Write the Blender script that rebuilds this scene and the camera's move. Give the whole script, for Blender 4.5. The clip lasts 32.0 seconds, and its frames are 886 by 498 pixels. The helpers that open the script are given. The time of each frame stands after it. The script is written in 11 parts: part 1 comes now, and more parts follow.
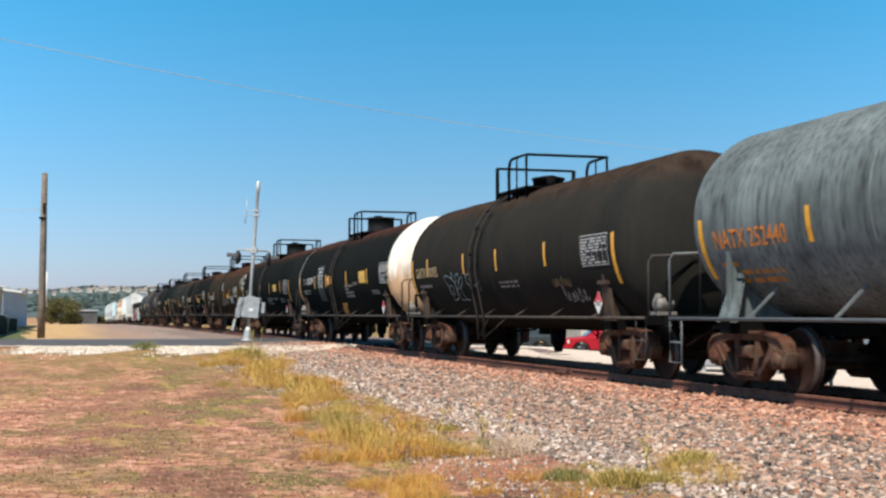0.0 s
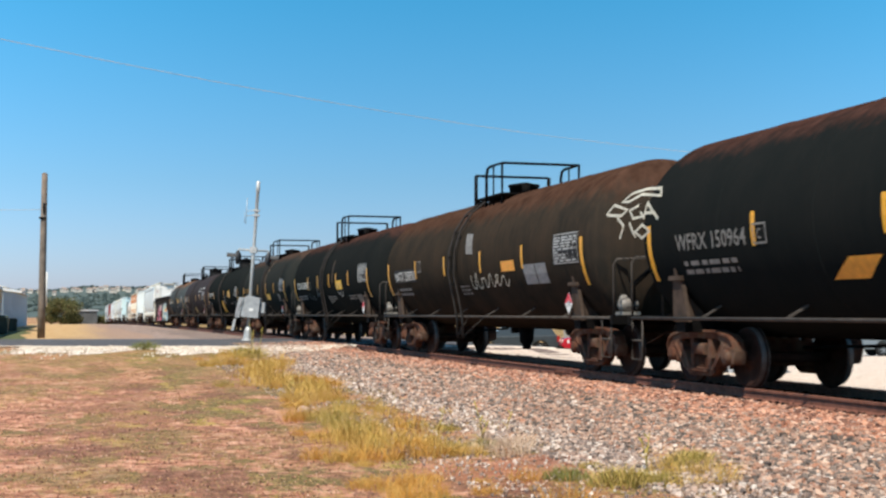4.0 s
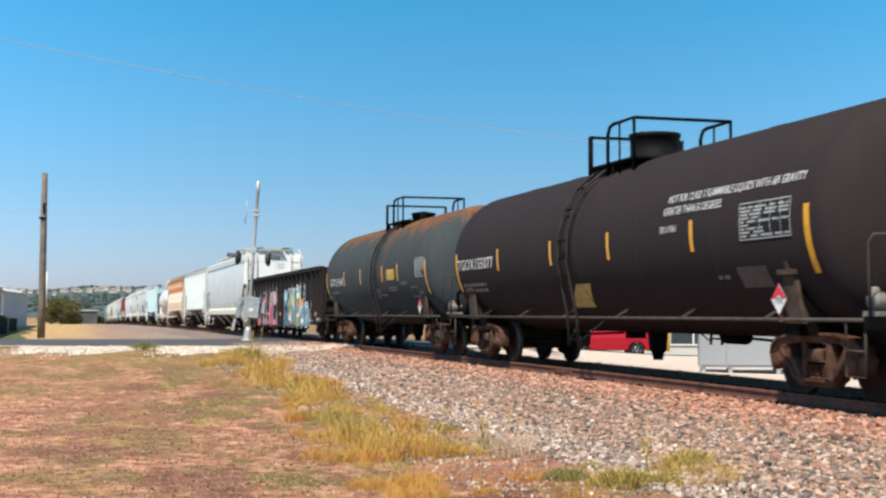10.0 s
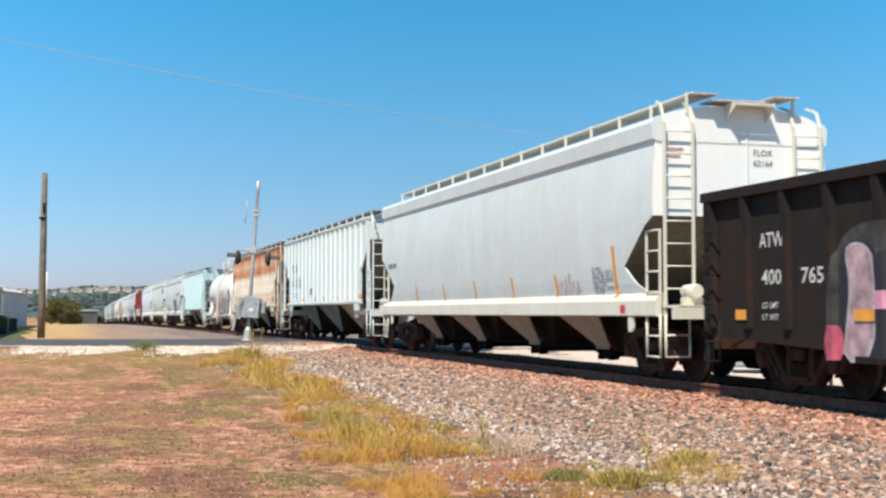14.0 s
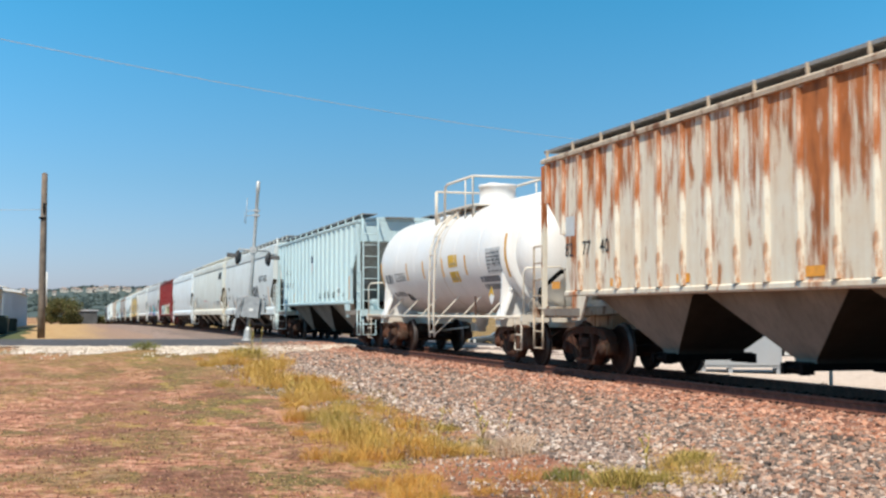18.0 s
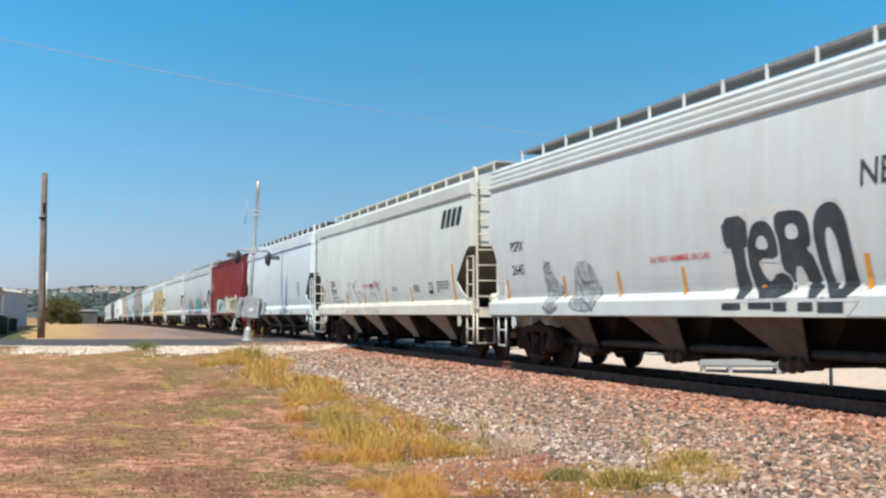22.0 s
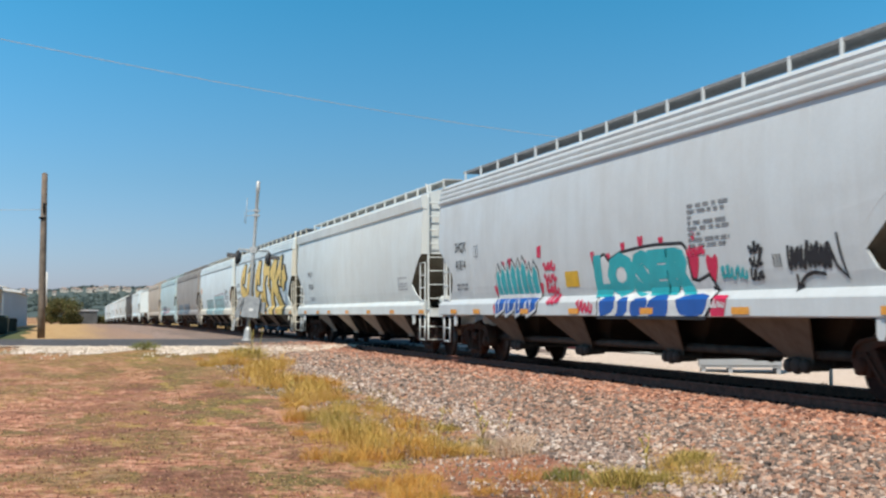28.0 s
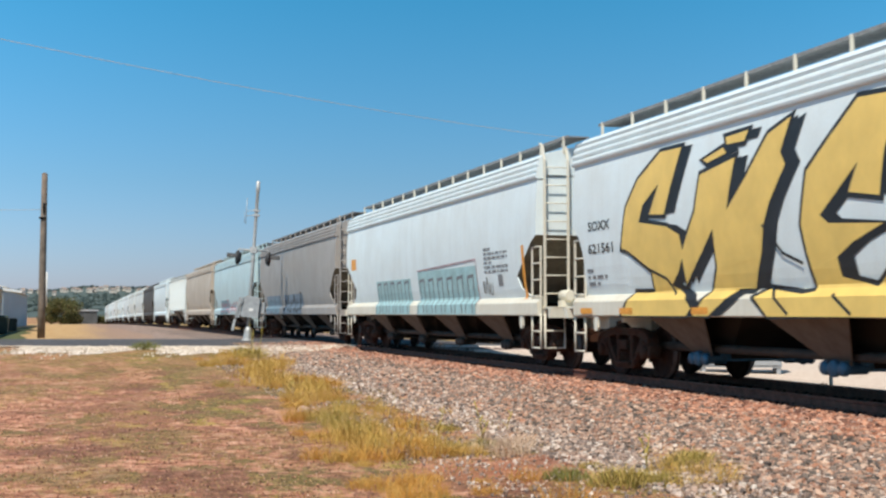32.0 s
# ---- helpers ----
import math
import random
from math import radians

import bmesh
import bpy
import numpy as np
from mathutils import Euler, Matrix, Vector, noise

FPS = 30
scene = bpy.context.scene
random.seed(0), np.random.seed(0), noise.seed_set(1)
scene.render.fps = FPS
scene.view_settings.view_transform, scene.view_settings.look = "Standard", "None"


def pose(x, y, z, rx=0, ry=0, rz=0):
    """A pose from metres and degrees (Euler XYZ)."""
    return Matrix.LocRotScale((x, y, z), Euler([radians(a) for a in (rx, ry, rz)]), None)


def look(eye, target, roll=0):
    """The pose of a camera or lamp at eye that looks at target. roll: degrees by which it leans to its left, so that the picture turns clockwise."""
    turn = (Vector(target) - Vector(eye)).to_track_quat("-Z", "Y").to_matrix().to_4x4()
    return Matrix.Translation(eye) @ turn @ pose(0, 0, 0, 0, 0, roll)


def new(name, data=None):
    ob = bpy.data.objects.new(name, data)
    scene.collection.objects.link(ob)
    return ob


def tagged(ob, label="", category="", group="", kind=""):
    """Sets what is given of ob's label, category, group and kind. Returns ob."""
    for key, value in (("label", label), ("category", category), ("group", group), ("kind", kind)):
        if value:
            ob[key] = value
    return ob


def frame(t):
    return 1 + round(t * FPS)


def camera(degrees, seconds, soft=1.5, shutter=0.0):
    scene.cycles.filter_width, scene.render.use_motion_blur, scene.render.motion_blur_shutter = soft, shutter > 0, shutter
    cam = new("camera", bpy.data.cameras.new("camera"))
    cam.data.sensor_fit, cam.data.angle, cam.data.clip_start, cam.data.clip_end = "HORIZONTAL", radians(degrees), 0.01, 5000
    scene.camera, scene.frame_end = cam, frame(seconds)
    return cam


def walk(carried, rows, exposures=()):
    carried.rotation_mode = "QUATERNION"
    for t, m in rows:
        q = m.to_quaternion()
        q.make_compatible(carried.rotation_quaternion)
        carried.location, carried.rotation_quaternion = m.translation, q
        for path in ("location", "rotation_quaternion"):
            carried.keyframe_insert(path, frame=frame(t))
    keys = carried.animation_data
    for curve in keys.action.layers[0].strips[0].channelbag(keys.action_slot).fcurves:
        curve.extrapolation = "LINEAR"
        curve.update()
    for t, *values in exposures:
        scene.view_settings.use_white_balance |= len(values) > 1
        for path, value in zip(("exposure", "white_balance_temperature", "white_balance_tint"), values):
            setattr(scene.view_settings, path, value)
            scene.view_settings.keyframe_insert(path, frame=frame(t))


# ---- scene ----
# The camera stands still beside a railway line. y runs along the track (away), x across it, z = 0 is the top of the rails.
CC = 10.5            # distance from the camera to the middle of the track
V = 12.4             # speed of the train, metres a second
T_END = 32.0
EYE_Z = 1.13
cam = camera(38.1, T_END, soft=2.4, shutter=0.12)
TURN = math.degrees(math.atan(663 / 2271))
TILT = math.degrees(math.atan(111 / 2271))
STAND = pose(0, 0, EYE_Z, 90 + TILT, 0, -TURN)
walk(cam, [(0.0, STAND), (T_END, STAND)], [(0.0, 0.2), (13.0, 0.2), (17.0, 0.10), (18.0, 0.06), (19.5, 0.03), (21.5, 0.07), (23.0, 0.0), (24.0, -0.05), (28.0, -0.09), (32.0, -0.05)])

# ---- light ----
SUN_EL, SUN_AZ = 55.0, 220.0      # azimuth counted clockwise from +y
world = bpy.data.worlds.new("world")
scene.world = world
world.use_nodes = True
wn = world.node_tree
sky = wn.nodes.new("ShaderNodeTexSky")
sky.sky_type = "NISHITA"
sky.sun_disc = False
sky.sun_elevation = radians(SUN_EL)
sky.sun_rotation = radians(SUN_AZ)
sky.air_density, sky.dust_density, sky.ozone_density = 1.0, 0.6, 2.0
wn.nodes["Background"].inputs["Strength"].default_value = 0.090
deep = wn.nodes.new("ShaderNodeMix")
deep.data_type, deep.blend_type = "RGBA", "MULTIPLY"
deep.inputs[0].default_value = 1.0
tint = wn.nodes.new("ShaderNodeValToRGB")
tint.color_ramp.elements.new(0.10).color = (0.545, 0.87, 1.13, 1)
tint.color_ramp.elements[0].position, tint.color_ramp.elements[0].color = 0.0, (0.76, 0.80, 1.22, 1)
tint.color_ramp.elements[2].position, tint.color_ramp.elements[2].color = 0.30, (0.20, 1.19, 1.42, 1)
tint.color_ramp.elements.new(0.75).color = (0.40, 0.58, 0.66, 1)
rise = wn.nodes.new("ShaderNodeSeparateXYZ")
wn.links.new(wn.nodes.new("ShaderNodeTexCoord").outputs["Generated"], rise.inputs[0])
wn.links.new(rise.outputs[2], tint.inputs[0])
wn.links.new(tint.outputs[0], deep.inputs[7])
wn.links.new(sky.outputs[0], deep.inputs[6])
side = wn.nodes.new("ShaderNodeVectorMath")     # the sky pales towards the sun's side
side.operation = "DOT_PRODUCT"
side.inputs[1].default_value = (math.cos(radians(TURN)), -math.sin(radians(TURN)), 0)
wn.links.new(rise.inputs[0].links[0].from_socket, side.inputs[0])
near = wn.nodes.new("ShaderNodeMapRange")
near.inputs[1].default_value, near.inputs[2].default_value, near.inputs[3].default_value, near.inputs[4].default_value = -0.38, 0.38, -0.38, 0.38
wn.links.new(side.outputs["Value"], near.inputs[0])
bow = wn.nodes.new("ShaderNodeMath")             # 1.8 d - 0.30, times d, plus 0.98
bow.operation = "MULTIPLY_ADD"
bow.inputs[1].default_value, bow.inputs[2].default_value = 1.8, -0.30
wn.links.new(near.outputs[0], bow.inputs[0])
pale = wn.nodes.new("ShaderNodeMath")
pale.operation = "MULTIPLY_ADD"
pale.inputs[2].default_value = 0.98
wn.links.new(bow.outputs[0], pale.inputs[0])
wn.links.new(near.outputs[0], pale.inputs[1])
shift = wn.nodes.new("ShaderNodeVectorMath")
shift.operation = "SCALE"
wn.links.new(deep.outputs[2], shift.inputs[0])
wn.links.new(pale.outputs[0], shift.inputs["Scale"])
wn.links.new(shift.outputs[0], wn.nodes["Background"].inputs["Color"])
sun_data = bpy.data.lights.new("sun", "SUN")
sun_data.energy, sun_data.angle, sun_data.color = 5.4, radians(0.53), (1.0, 0.93, 0.82)
sun = new("sun", sun_data)
ax, el = radians(SUN_AZ), radians(SUN_EL)
SUN_DIR = Vector((math.sin(ax) * math.cos(el), math.cos(ax) * math.cos(el), math.sin(el)))
sun.matrix_world = look(SUN_DIR * 100, (0, 0, 0))


# ---- materials ----
def nodes_of(name):
    m = bpy.data.materials.new(name)
    m.use_nodes = True
    return m, m.node_tree, m.node_tree.nodes["Principled BSDF"]


def ramp(nt, fac, stops):
    r = nt.nodes.new("ShaderNodeValToRGB")
    e = r.color_ramp.elements
    while len(e) < len(stops):
        e.new(0.5)
    for k, (p, c) in zip(e, stops):
        k.position, k.color = p, (*c, 1) if len(c) == 3 else c
    nt.links.new(fac, r.inputs[0])
    return r.outputs[0]


def noise_tex(nt, scale, detail=4, stretch=None, rough=0.6, world_space=False):
    co = nt.nodes.new("ShaderNodeNewGeometry").outputs["Position"] if world_space else nt.nodes.new("ShaderNodeTexCoord").outputs["Object"]
    if stretch:
        mp = nt.nodes.new("ShaderNodeMapping")
        mp.inputs["Scale"].default_value = stretch
        nt.links.new(co, mp.inputs[0])
        co = mp.outputs[0]
    n = nt.nodes.new("ShaderNodeTexNoise")
    n.inputs["Scale"].default_value, n.inputs["Detail"].default_value, n.inputs["Roughness"].default_value = scale, detail, rough
    nt.links.new(co, n.inputs["Vector"])
    return n.outputs["Fac"]


def mixc(nt, fac, a, b, mode="MIX"):
    m = nt.nodes.new("ShaderNodeMix")
    m.data_type, m.blend_type = "RGBA", mode
    for s, v in ((m.inputs[0], fac), (m.inputs[6], a), (m.inputs[7], b)):
        if isinstance(v, (int, float)):
            s.default_value = v
        elif isinstance(v, tuple):
            s.default_value = (*v, 1)
        else:
            nt.links.new(v, s)
    return m.outputs[2]


def bump(nt, bsdf, fac, strength, dist=0.02):
    b = nt.nodes.new("ShaderNodeBump")
    b.inputs["Strength"].default_value, b.inputs["Distance"].default_value = strength, dist
    nt.links.new(fac, b.inputs["Height"])
    nt.links.new(b.outputs[0], bsdf.inputs["Normal"])


MATS = {}


def plain(name, col, rough=0.6, metal=0.0, var=0.25, scale=6.0):
    """A surface with fine mottling."""
    if name in MATS:
        return MATS[name]
    m, nt, b = nodes_of(name)
    d = tuple(c * (1 - var) for c in col)
    l = tuple(min(1, c * (1 + var * 0.5)) for c in col)
    n = noise_tex(nt, scale)
    nt.links.new(ramp(nt, n, [(0.3, d), (0.7, l)]), b.inputs["Base Color"])
    b.inputs["Roughness"].default_value, b.inputs["Metallic"].default_value = rough, metal
    b.inputs["Specular IOR Level"].default_value = 0.12 if max(col) < 0.11 and rough > 0.6 else 0.4
    bump(nt, b, noise_tex(nt, scale * 12, 2), 0.08)
    MATS[name] = m
    return m


def painted(name, col, dirt=(0.16, 0.12, 0.09), dirty=0.4, rust=0.0, rough=0.5, streak=1.0, rust_col=(0.30, 0.105, 0.04), gloss=0.5, top=None, fine_run=9.0, dents=0.12):
    """Weathered paint: broad blotches, streaks that run down, rust patches and fine grain."""
    if name in MATS:
        return MATS[name]
    m, nt, b = nodes_of(name)
    broad = ramp(nt, noise_tex(nt, 0.9, 5), [(0.35, (0, 0, 0)), (0.75, (1, 1, 1))])
    run = ramp(nt, noise_tex(nt, 1.0, 6, (fine_run, fine_run, 0.05 * fine_run if fine_run > 5 else 0.3)), [(0.45, (0, 0, 0)), (0.72, (1, 1, 1))])
    fine = noise_tex(nt, 30, 3)
    c = mixc(nt, fine, tuple(x * 0.9 for x in col), tuple(min(1, x * 1.07) for x in col))
    mul = nt.nodes.new("ShaderNodeMath")
    mul.operation = "MULTIPLY"
    nt.links.new(broad, mul.inputs[0])
    mul.inputs[1].default_value = dirty
    c = mixc(nt, mul.outputs[0], c, dirt)
    mul2 = nt.nodes.new("ShaderNodeMath")
    mul2.operation = "MULTIPLY"
    nt.links.new(run, mul2.inputs[0])
    mul2.inputs[1].default_value = dirty * 0.7 * streak
    c = mixc(nt, mul2.outputs[0], c, dirt)
    if rust > 0:
        rn = ramp(nt, noise_tex(nt, 1.6, 8, (2.2, 2.2, 0.5), 0.7), [(0.66 - 0.3 * rust, (0, 0, 0)), (0.72 - 0.25 * rust, (1, 1, 1))])
        rc = ramp(nt, noise_tex(nt, 14, 5), [(0.3, tuple(x * 0.55 for x in rust_col)), (0.7, rust_col)])
        c = mixc(nt, rn, c, rc)
    if top:          # worn patches, and painted bounce light on the tank head, that begin at a height: (from, to, colour, amount)
        sep = nt.nodes.new("ShaderNodeSeparateXYZ")
        nt.links.new(nt.nodes.new("ShaderNodeTexCoord").outputs["Object"], sep.inputs[0])
        mr = nt.nodes.new("ShaderNodeMapRange")
        mr.inputs[1].default_value, mr.inputs[2].default_value = top[0], top[1]
        nt.links.new(sep.outputs[2], mr.inputs[0])
        ad = nt.nodes.new("ShaderNodeMath")
        ad.operation = "MULTIPLY_ADD"
        nt.links.new(mr.outputs[0], ad.inputs[0])
        ad.inputs[1].default_value = top[4] if len(top) > 4 else 1.0
        nt.links.new(noise_tex(nt, 1.3, 8, (5.5, 5.5, 0.5) if len(top) > 4 else (2.6, 2.6, 0.5), 0.75), ad.inputs[2])
        if len(top) > 4:     # whole patches rusted or spared
            a2 = nt.nodes.new("ShaderNodeMath")
            a2.operation = "MULTIPLY_ADD"
            nt.links.new(noise_tex(nt, 0.75, 3, (1.3, 1.3, 0.6)), a2.inputs[0])
            a2.inputs[1].default_value = 1.15
            nt.links.new(ad.outputs[0], a2.inputs[2])
            a3 = nt.nodes.new("ShaderNodeMath")
            a3.operation = "SUBTRACT"
            nt.links.new(a2.outputs[0], a3.inputs[0])
            a3.inputs[1].default_value = 0.60
            ad = a3
        tm = ramp(nt, ad.outputs[0], [(0.62, (0, 0, 0)), (0.62 + 0.34 * (1.5 - top[3]), (1, 1, 1))])
        tc = ramp(nt, noise_tex(nt, 4, 7, (1, 1, 0.4)), [(0.3, tuple(x * 0.4 for x in top[2])), (0.5, tuple(x * 0.75 for x in top[2])), (0.68, top[2])])
        c = mixc(nt, tm, c, tc)
    nt.links.new(c, b.inputs["Base Color"])
    b.inputs["Specular IOR Level"].default_value = gloss
    r = nt.nodes.new("ShaderNodeMapRange")
    r.inputs[3].default_value, r.inputs[4].default_value = rough - 0.08, rough + 0.2
    nt.links.new(broad, r.inputs[0])
    nt.links.new(r.outputs[0], b.inputs["Roughness"])
    bump(nt, b, noise_tex(nt, 3.0 if dents < 0.2 else 1.1, 3, None if dents < 0.2 else (1, 1, 0.35)), dents, 0.03 if dents < 0.2 else 0.08)
    MATS[name] = m
    return m


# ---- mesh helpers ----
def box(bm, x0, x1, y0, y1, z0, z1):
    v = [bm.verts.new(p) for p in ((x0, y0, z0), (x1, y0, z0), (x1, y1, z0), (x0, y1, z0), (x0, y0, z1), (x1, y0, z1), (x1, y1, z1), (x0, y1, z1))]
    for f in ((0, 3, 2, 1), (4, 5, 6, 7), (0, 1, 5, 4), (1, 2, 6, 5), (2, 3, 7, 6), (3, 0, 4, 7)):
        bm.faces.new([v[i] for i in f])


def beam(bm, p, q, w, h=None, up=(0, 0, 1)):
    """A bar of rectangular section from p to q."""
    p, q, h = Vector(p), Vector(q), h or w
    d = (q - p).normalized()
    s = d.cross(Vector(up))
    s = (s if s.length > 1e-4 else d.cross(Vector((0, 1, 0)))).normalized() * w / 2
    u = s.cross(d).normalized() * h / 2
    a = [[bm.verts.new(o + i * s + j * u) for i, j in ((-1, -1), (1, -1), (1, 1), (-1, 1))] for o in (p, q)]
    for k in range(4):
        bm.faces.new((a[0][k], a[0][(k + 1) % 4], a[1][(k + 1) % 4], a[1][k]))
    bm.faces.new(a[0][::-1])
    bm.faces.new(a[1])


def tube(bm, pts, r, n=6):
    """A round bar along a bent line."""
    pts = [Vector(p) for p in pts]
    rings = []
    for i, p in enumerate(pts):
        d = (pts[min(i + 1, len(pts) - 1)] - pts[max(i - 1, 0)]).normalized()
        s = d.cross(Vector((0.13, 0.31, 0.94)))
        s = (s if s.length > 0.05 else d.cross(Vector((1, 0, 0)))).normalized()
        u = s.cross(d)
        rings.append([bm.verts.new(p + r * (math.cos(a) * s + math.sin(a) * u)) for a in (2 * math.pi * k / n for k in range(n))])
    for a, b in zip(rings, rings[1:]):
        for k in range(n):
            f = bm.faces.new((a[k], a[(k + 1) % n], b[(k + 1) % n], b[k]))
            f.smooth = True
    bm.faces.new(rings[0][::-1])
    bm.faces.new(rings[-1])


def prism(bm, pts, x0, x1):
    """A polygon in (y, z) drawn out along x."""
    a = [bm.verts.new((x0, *p)) for p in pts]
    b = [bm.verts.new((x1, *p)) for p in pts]
    n = len(pts)
    for k in range(n):
        bm.faces.new((a[k], a[(k + 1) % n], b[(k + 1) % n], b[k]))
    bm.faces.new(a[::-1])
    bm.faces.new(b)


def prism_y(bm, pts, y0, y1, smooth=False):
    """A polygon in (x, z) drawn out along y."""
    a = [bm.verts.new((p[0], y0, p[1])) for p in pts]
    b = [bm.verts.new((p[0], y1, p[1])) for p in pts]
    n = len(pts)
    for k in range(n):
        f = bm.faces.new((a[k], a[(k + 1) % n], b[(k + 1) % n], b[k]))
        f.smooth = smooth
    bm.faces.new(a[::-1])
    bm.faces.new(b)


def lathe(bm, prof, axis, n=24, at=(0, 0, 0)):
    """Turns (radius, height) pairs round an axis."""
    at, rings = Vector(at), []
    for r, h in prof:
        ring = []
        for k in range(n):
            a = 2 * math.pi * k / n
            c, s = r * math.cos(a), r * math.sin(a)
            p = {"x": (h, c, s), "y": (c, h, s), "z": (c, s, h)}[axis]
            ring.append(bm.verts.new(at + Vector(p)))
        rings.append(ring)
    for a, b in zip(rings, rings[1:]):
        for k in range(n):
            f = bm.faces.new((a[k], a[(k + 1) % n], b[(k + 1) % n], b[k]))
            f.smooth = True
    bm.faces.new(rings[0])
    bm.faces.new(rings[-1])


def skin(bm, loops, smooth=False, caps=True):
    """Joins loops of equally many points."""
    rings = [[bm.verts.new(p) for p in loop] for loop in loops]
    n = len(rings[0])
    for a, b in zip(rings, rings[1:]):
        for k in range(n):
            f = bm.faces.new((a[k], a[(k + 1) % n], b[(k + 1) % n], b[k]))
            f.smooth = smooth
    if caps:
        bm.faces.new(rings[0][::-1])
        bm.faces.new(rings[-1])


SHAPES = {}


def shape(key, fn):
    """A mesh made once for each key; the material is set on the object."""
    if key not in SHAPES:
        bm = bmesh.new()
        fn(bm)
        bmesh.ops.recalc_face_normals(bm, faces=bm.faces)
        me = bpy.data.meshes.new(str(key[0]))
        bm.to_mesh(me)
        bm.free()
        me.materials.append(None)
        SHAPES[key] = me
    return SHAPES[key]


def set_mat(ob, material):
    ob.material_slots[0].link = "OBJECT"
    ob.material_slots[0].material = material


def part(name, mesh, material, parent, label="", at=None):
    ob = new(name, mesh)
    set_mat(ob, material)
    if parent is not None:
        ob.parent = parent
    if at is not None:
        ob.matrix_basis = at
    if label:
        ob["label"] = label
    return ob


def one(name, fn, material, parent=None, label="", at=None):
    """A part with a mesh of its own."""
    bm = bmesh.new()
    fn(bm)
    bmesh.ops.recalc_face_normals(bm, faces=bm.faces)
    me = bpy.data.meshes.new(name)
    bm.to_mesh(me)
    bm.free()
    me.materials.append(None)
    return part(name, me, material, parent, label, at)


def lettering(text, size, bold=0.0, squeeze=1.0):
    """A flat mesh of writing in the (x, y) plane, its left foot at 0, 0; returns its points and faces."""
    cu = bpy.data.curves.new("writing", "FONT")
    cu.body, cu.size, cu.offset, cu.resolution_u = text, size, bold, 2
    ob = bpy.data.objects.new("writing", cu)
    me = ob.to_mesh()
    pts = [(v.co.x * squeeze, v.co.y) for v in me.vertices]
    faces = [tuple(p.vertices) for p in me.polygons]
    ob.to_mesh_clear()
    bpy.data.objects.remove(ob)
    bpy.data.curves.remove(cu)
    return pts, faces


# ---- the line of the track ----
BEND, RADIUS = 330.0, 420.0


def rail_point(s):
    """Place and heading on the middle of the track, s metres along it."""
    z = -1.7e-5 * max(s, 0) ** 2 if s < BEND else -1.7e-5 * BEND ** 2 - 0.0056 * (s - BEND)
    if s < BEND:
        return Vector((CC, s, z))
    a = (s - BEND) / RADIUS
    return Vector((CC + RADIUS * (1 - math.cos(a)), BEND + RADIUS * math.sin(a), z))
# ---- running gear ----
def dusty_iron(name, dust, rust, dark):
    """Cast steel with road dust on it, rust through the dust and dark grease."""
    m, nt, b = nodes_of(name)
    c = ramp(nt, noise_tex(nt, 3.0, 6, None, 0.65), [(0.32, dark), (0.46, rust), (0.60, dust), (0.75, tuple(x * 1.25 for x in dust))])
    c = mixc(nt, 0.5, c, ramp(nt, noise_tex(nt, 40, 3), [(0.3, (0.6, 0.6, 0.6)), (0.7, (1, 1, 1))]), "MULTIPLY")
    nt.links.new(c, b.inputs["Base Color"])
    b.inputs["Roughness"].default_value, b.inputs["Specular IOR Level"].default_value = 0.85, 0.2
    bump(nt, b, noise_tex(nt, 60, 3), 0.25, 0.01)
    return m


M_IRON = dusty_iron("cast_iron_dusty", (0.125, 0.078, 0.054), (0.105, 0.040, 0.022), (0.018, 0.012, 0.010))
# Darker copy for hopper and gondola trucks: the car's shade is in the colour.
M_IRON_SHADED = dusty_iron("cast_iron_shaded", (0.060, 0.038, 0.027), (0.075, 0.028, 0.016), (0.008, 0.006, 0.005))
M_PAD = plain("tank_bracket_brown", (0.078, 0.055, 0.042), 0.75, 0.0, 0.45, 5)
M_VALVE = plain("brake_valve_grey", (0.22, 0.20, 0.175), 0.7, 0.0, 0.5, 9)
M_LADDER = plain("ladder_dusty", (0.036, 0.031, 0.028), 0.7, 0.0, 0.4, 5)
M_PIPE = plain("side_rail_dusty", (0.070, 0.060, 0.052), 0.65, 0.1, 0.4, 4)
M_HATCH = plain("hatch_black", (0.007, 0.0075, 0.008), 0.7, 0.0, 0.4, 6)
M_DARK = plain("underframe_black", (0.0045, 0.004, 0.0038), 0.85, 0.1, 0.4, 6)
M_TREAD = plain("wheel_steel", (0.040, 0.020, 0.015), 0.7, 0.15, 0.5, 7)
M_POLISHED = plain("polished_tread", (0.10, 0.08, 0.07), 0.5, 0.4, 0.3, 7)
M_CAP = plain("bearing_cap_blue", (0.22, 0.42, 0.52), 0.5, 0.2, 0.3, 20)
MOVERS = []          # (thing, place of its middle on the track at 0 s, half distance between its trucks)
WHEELS = []
WR = 0.457


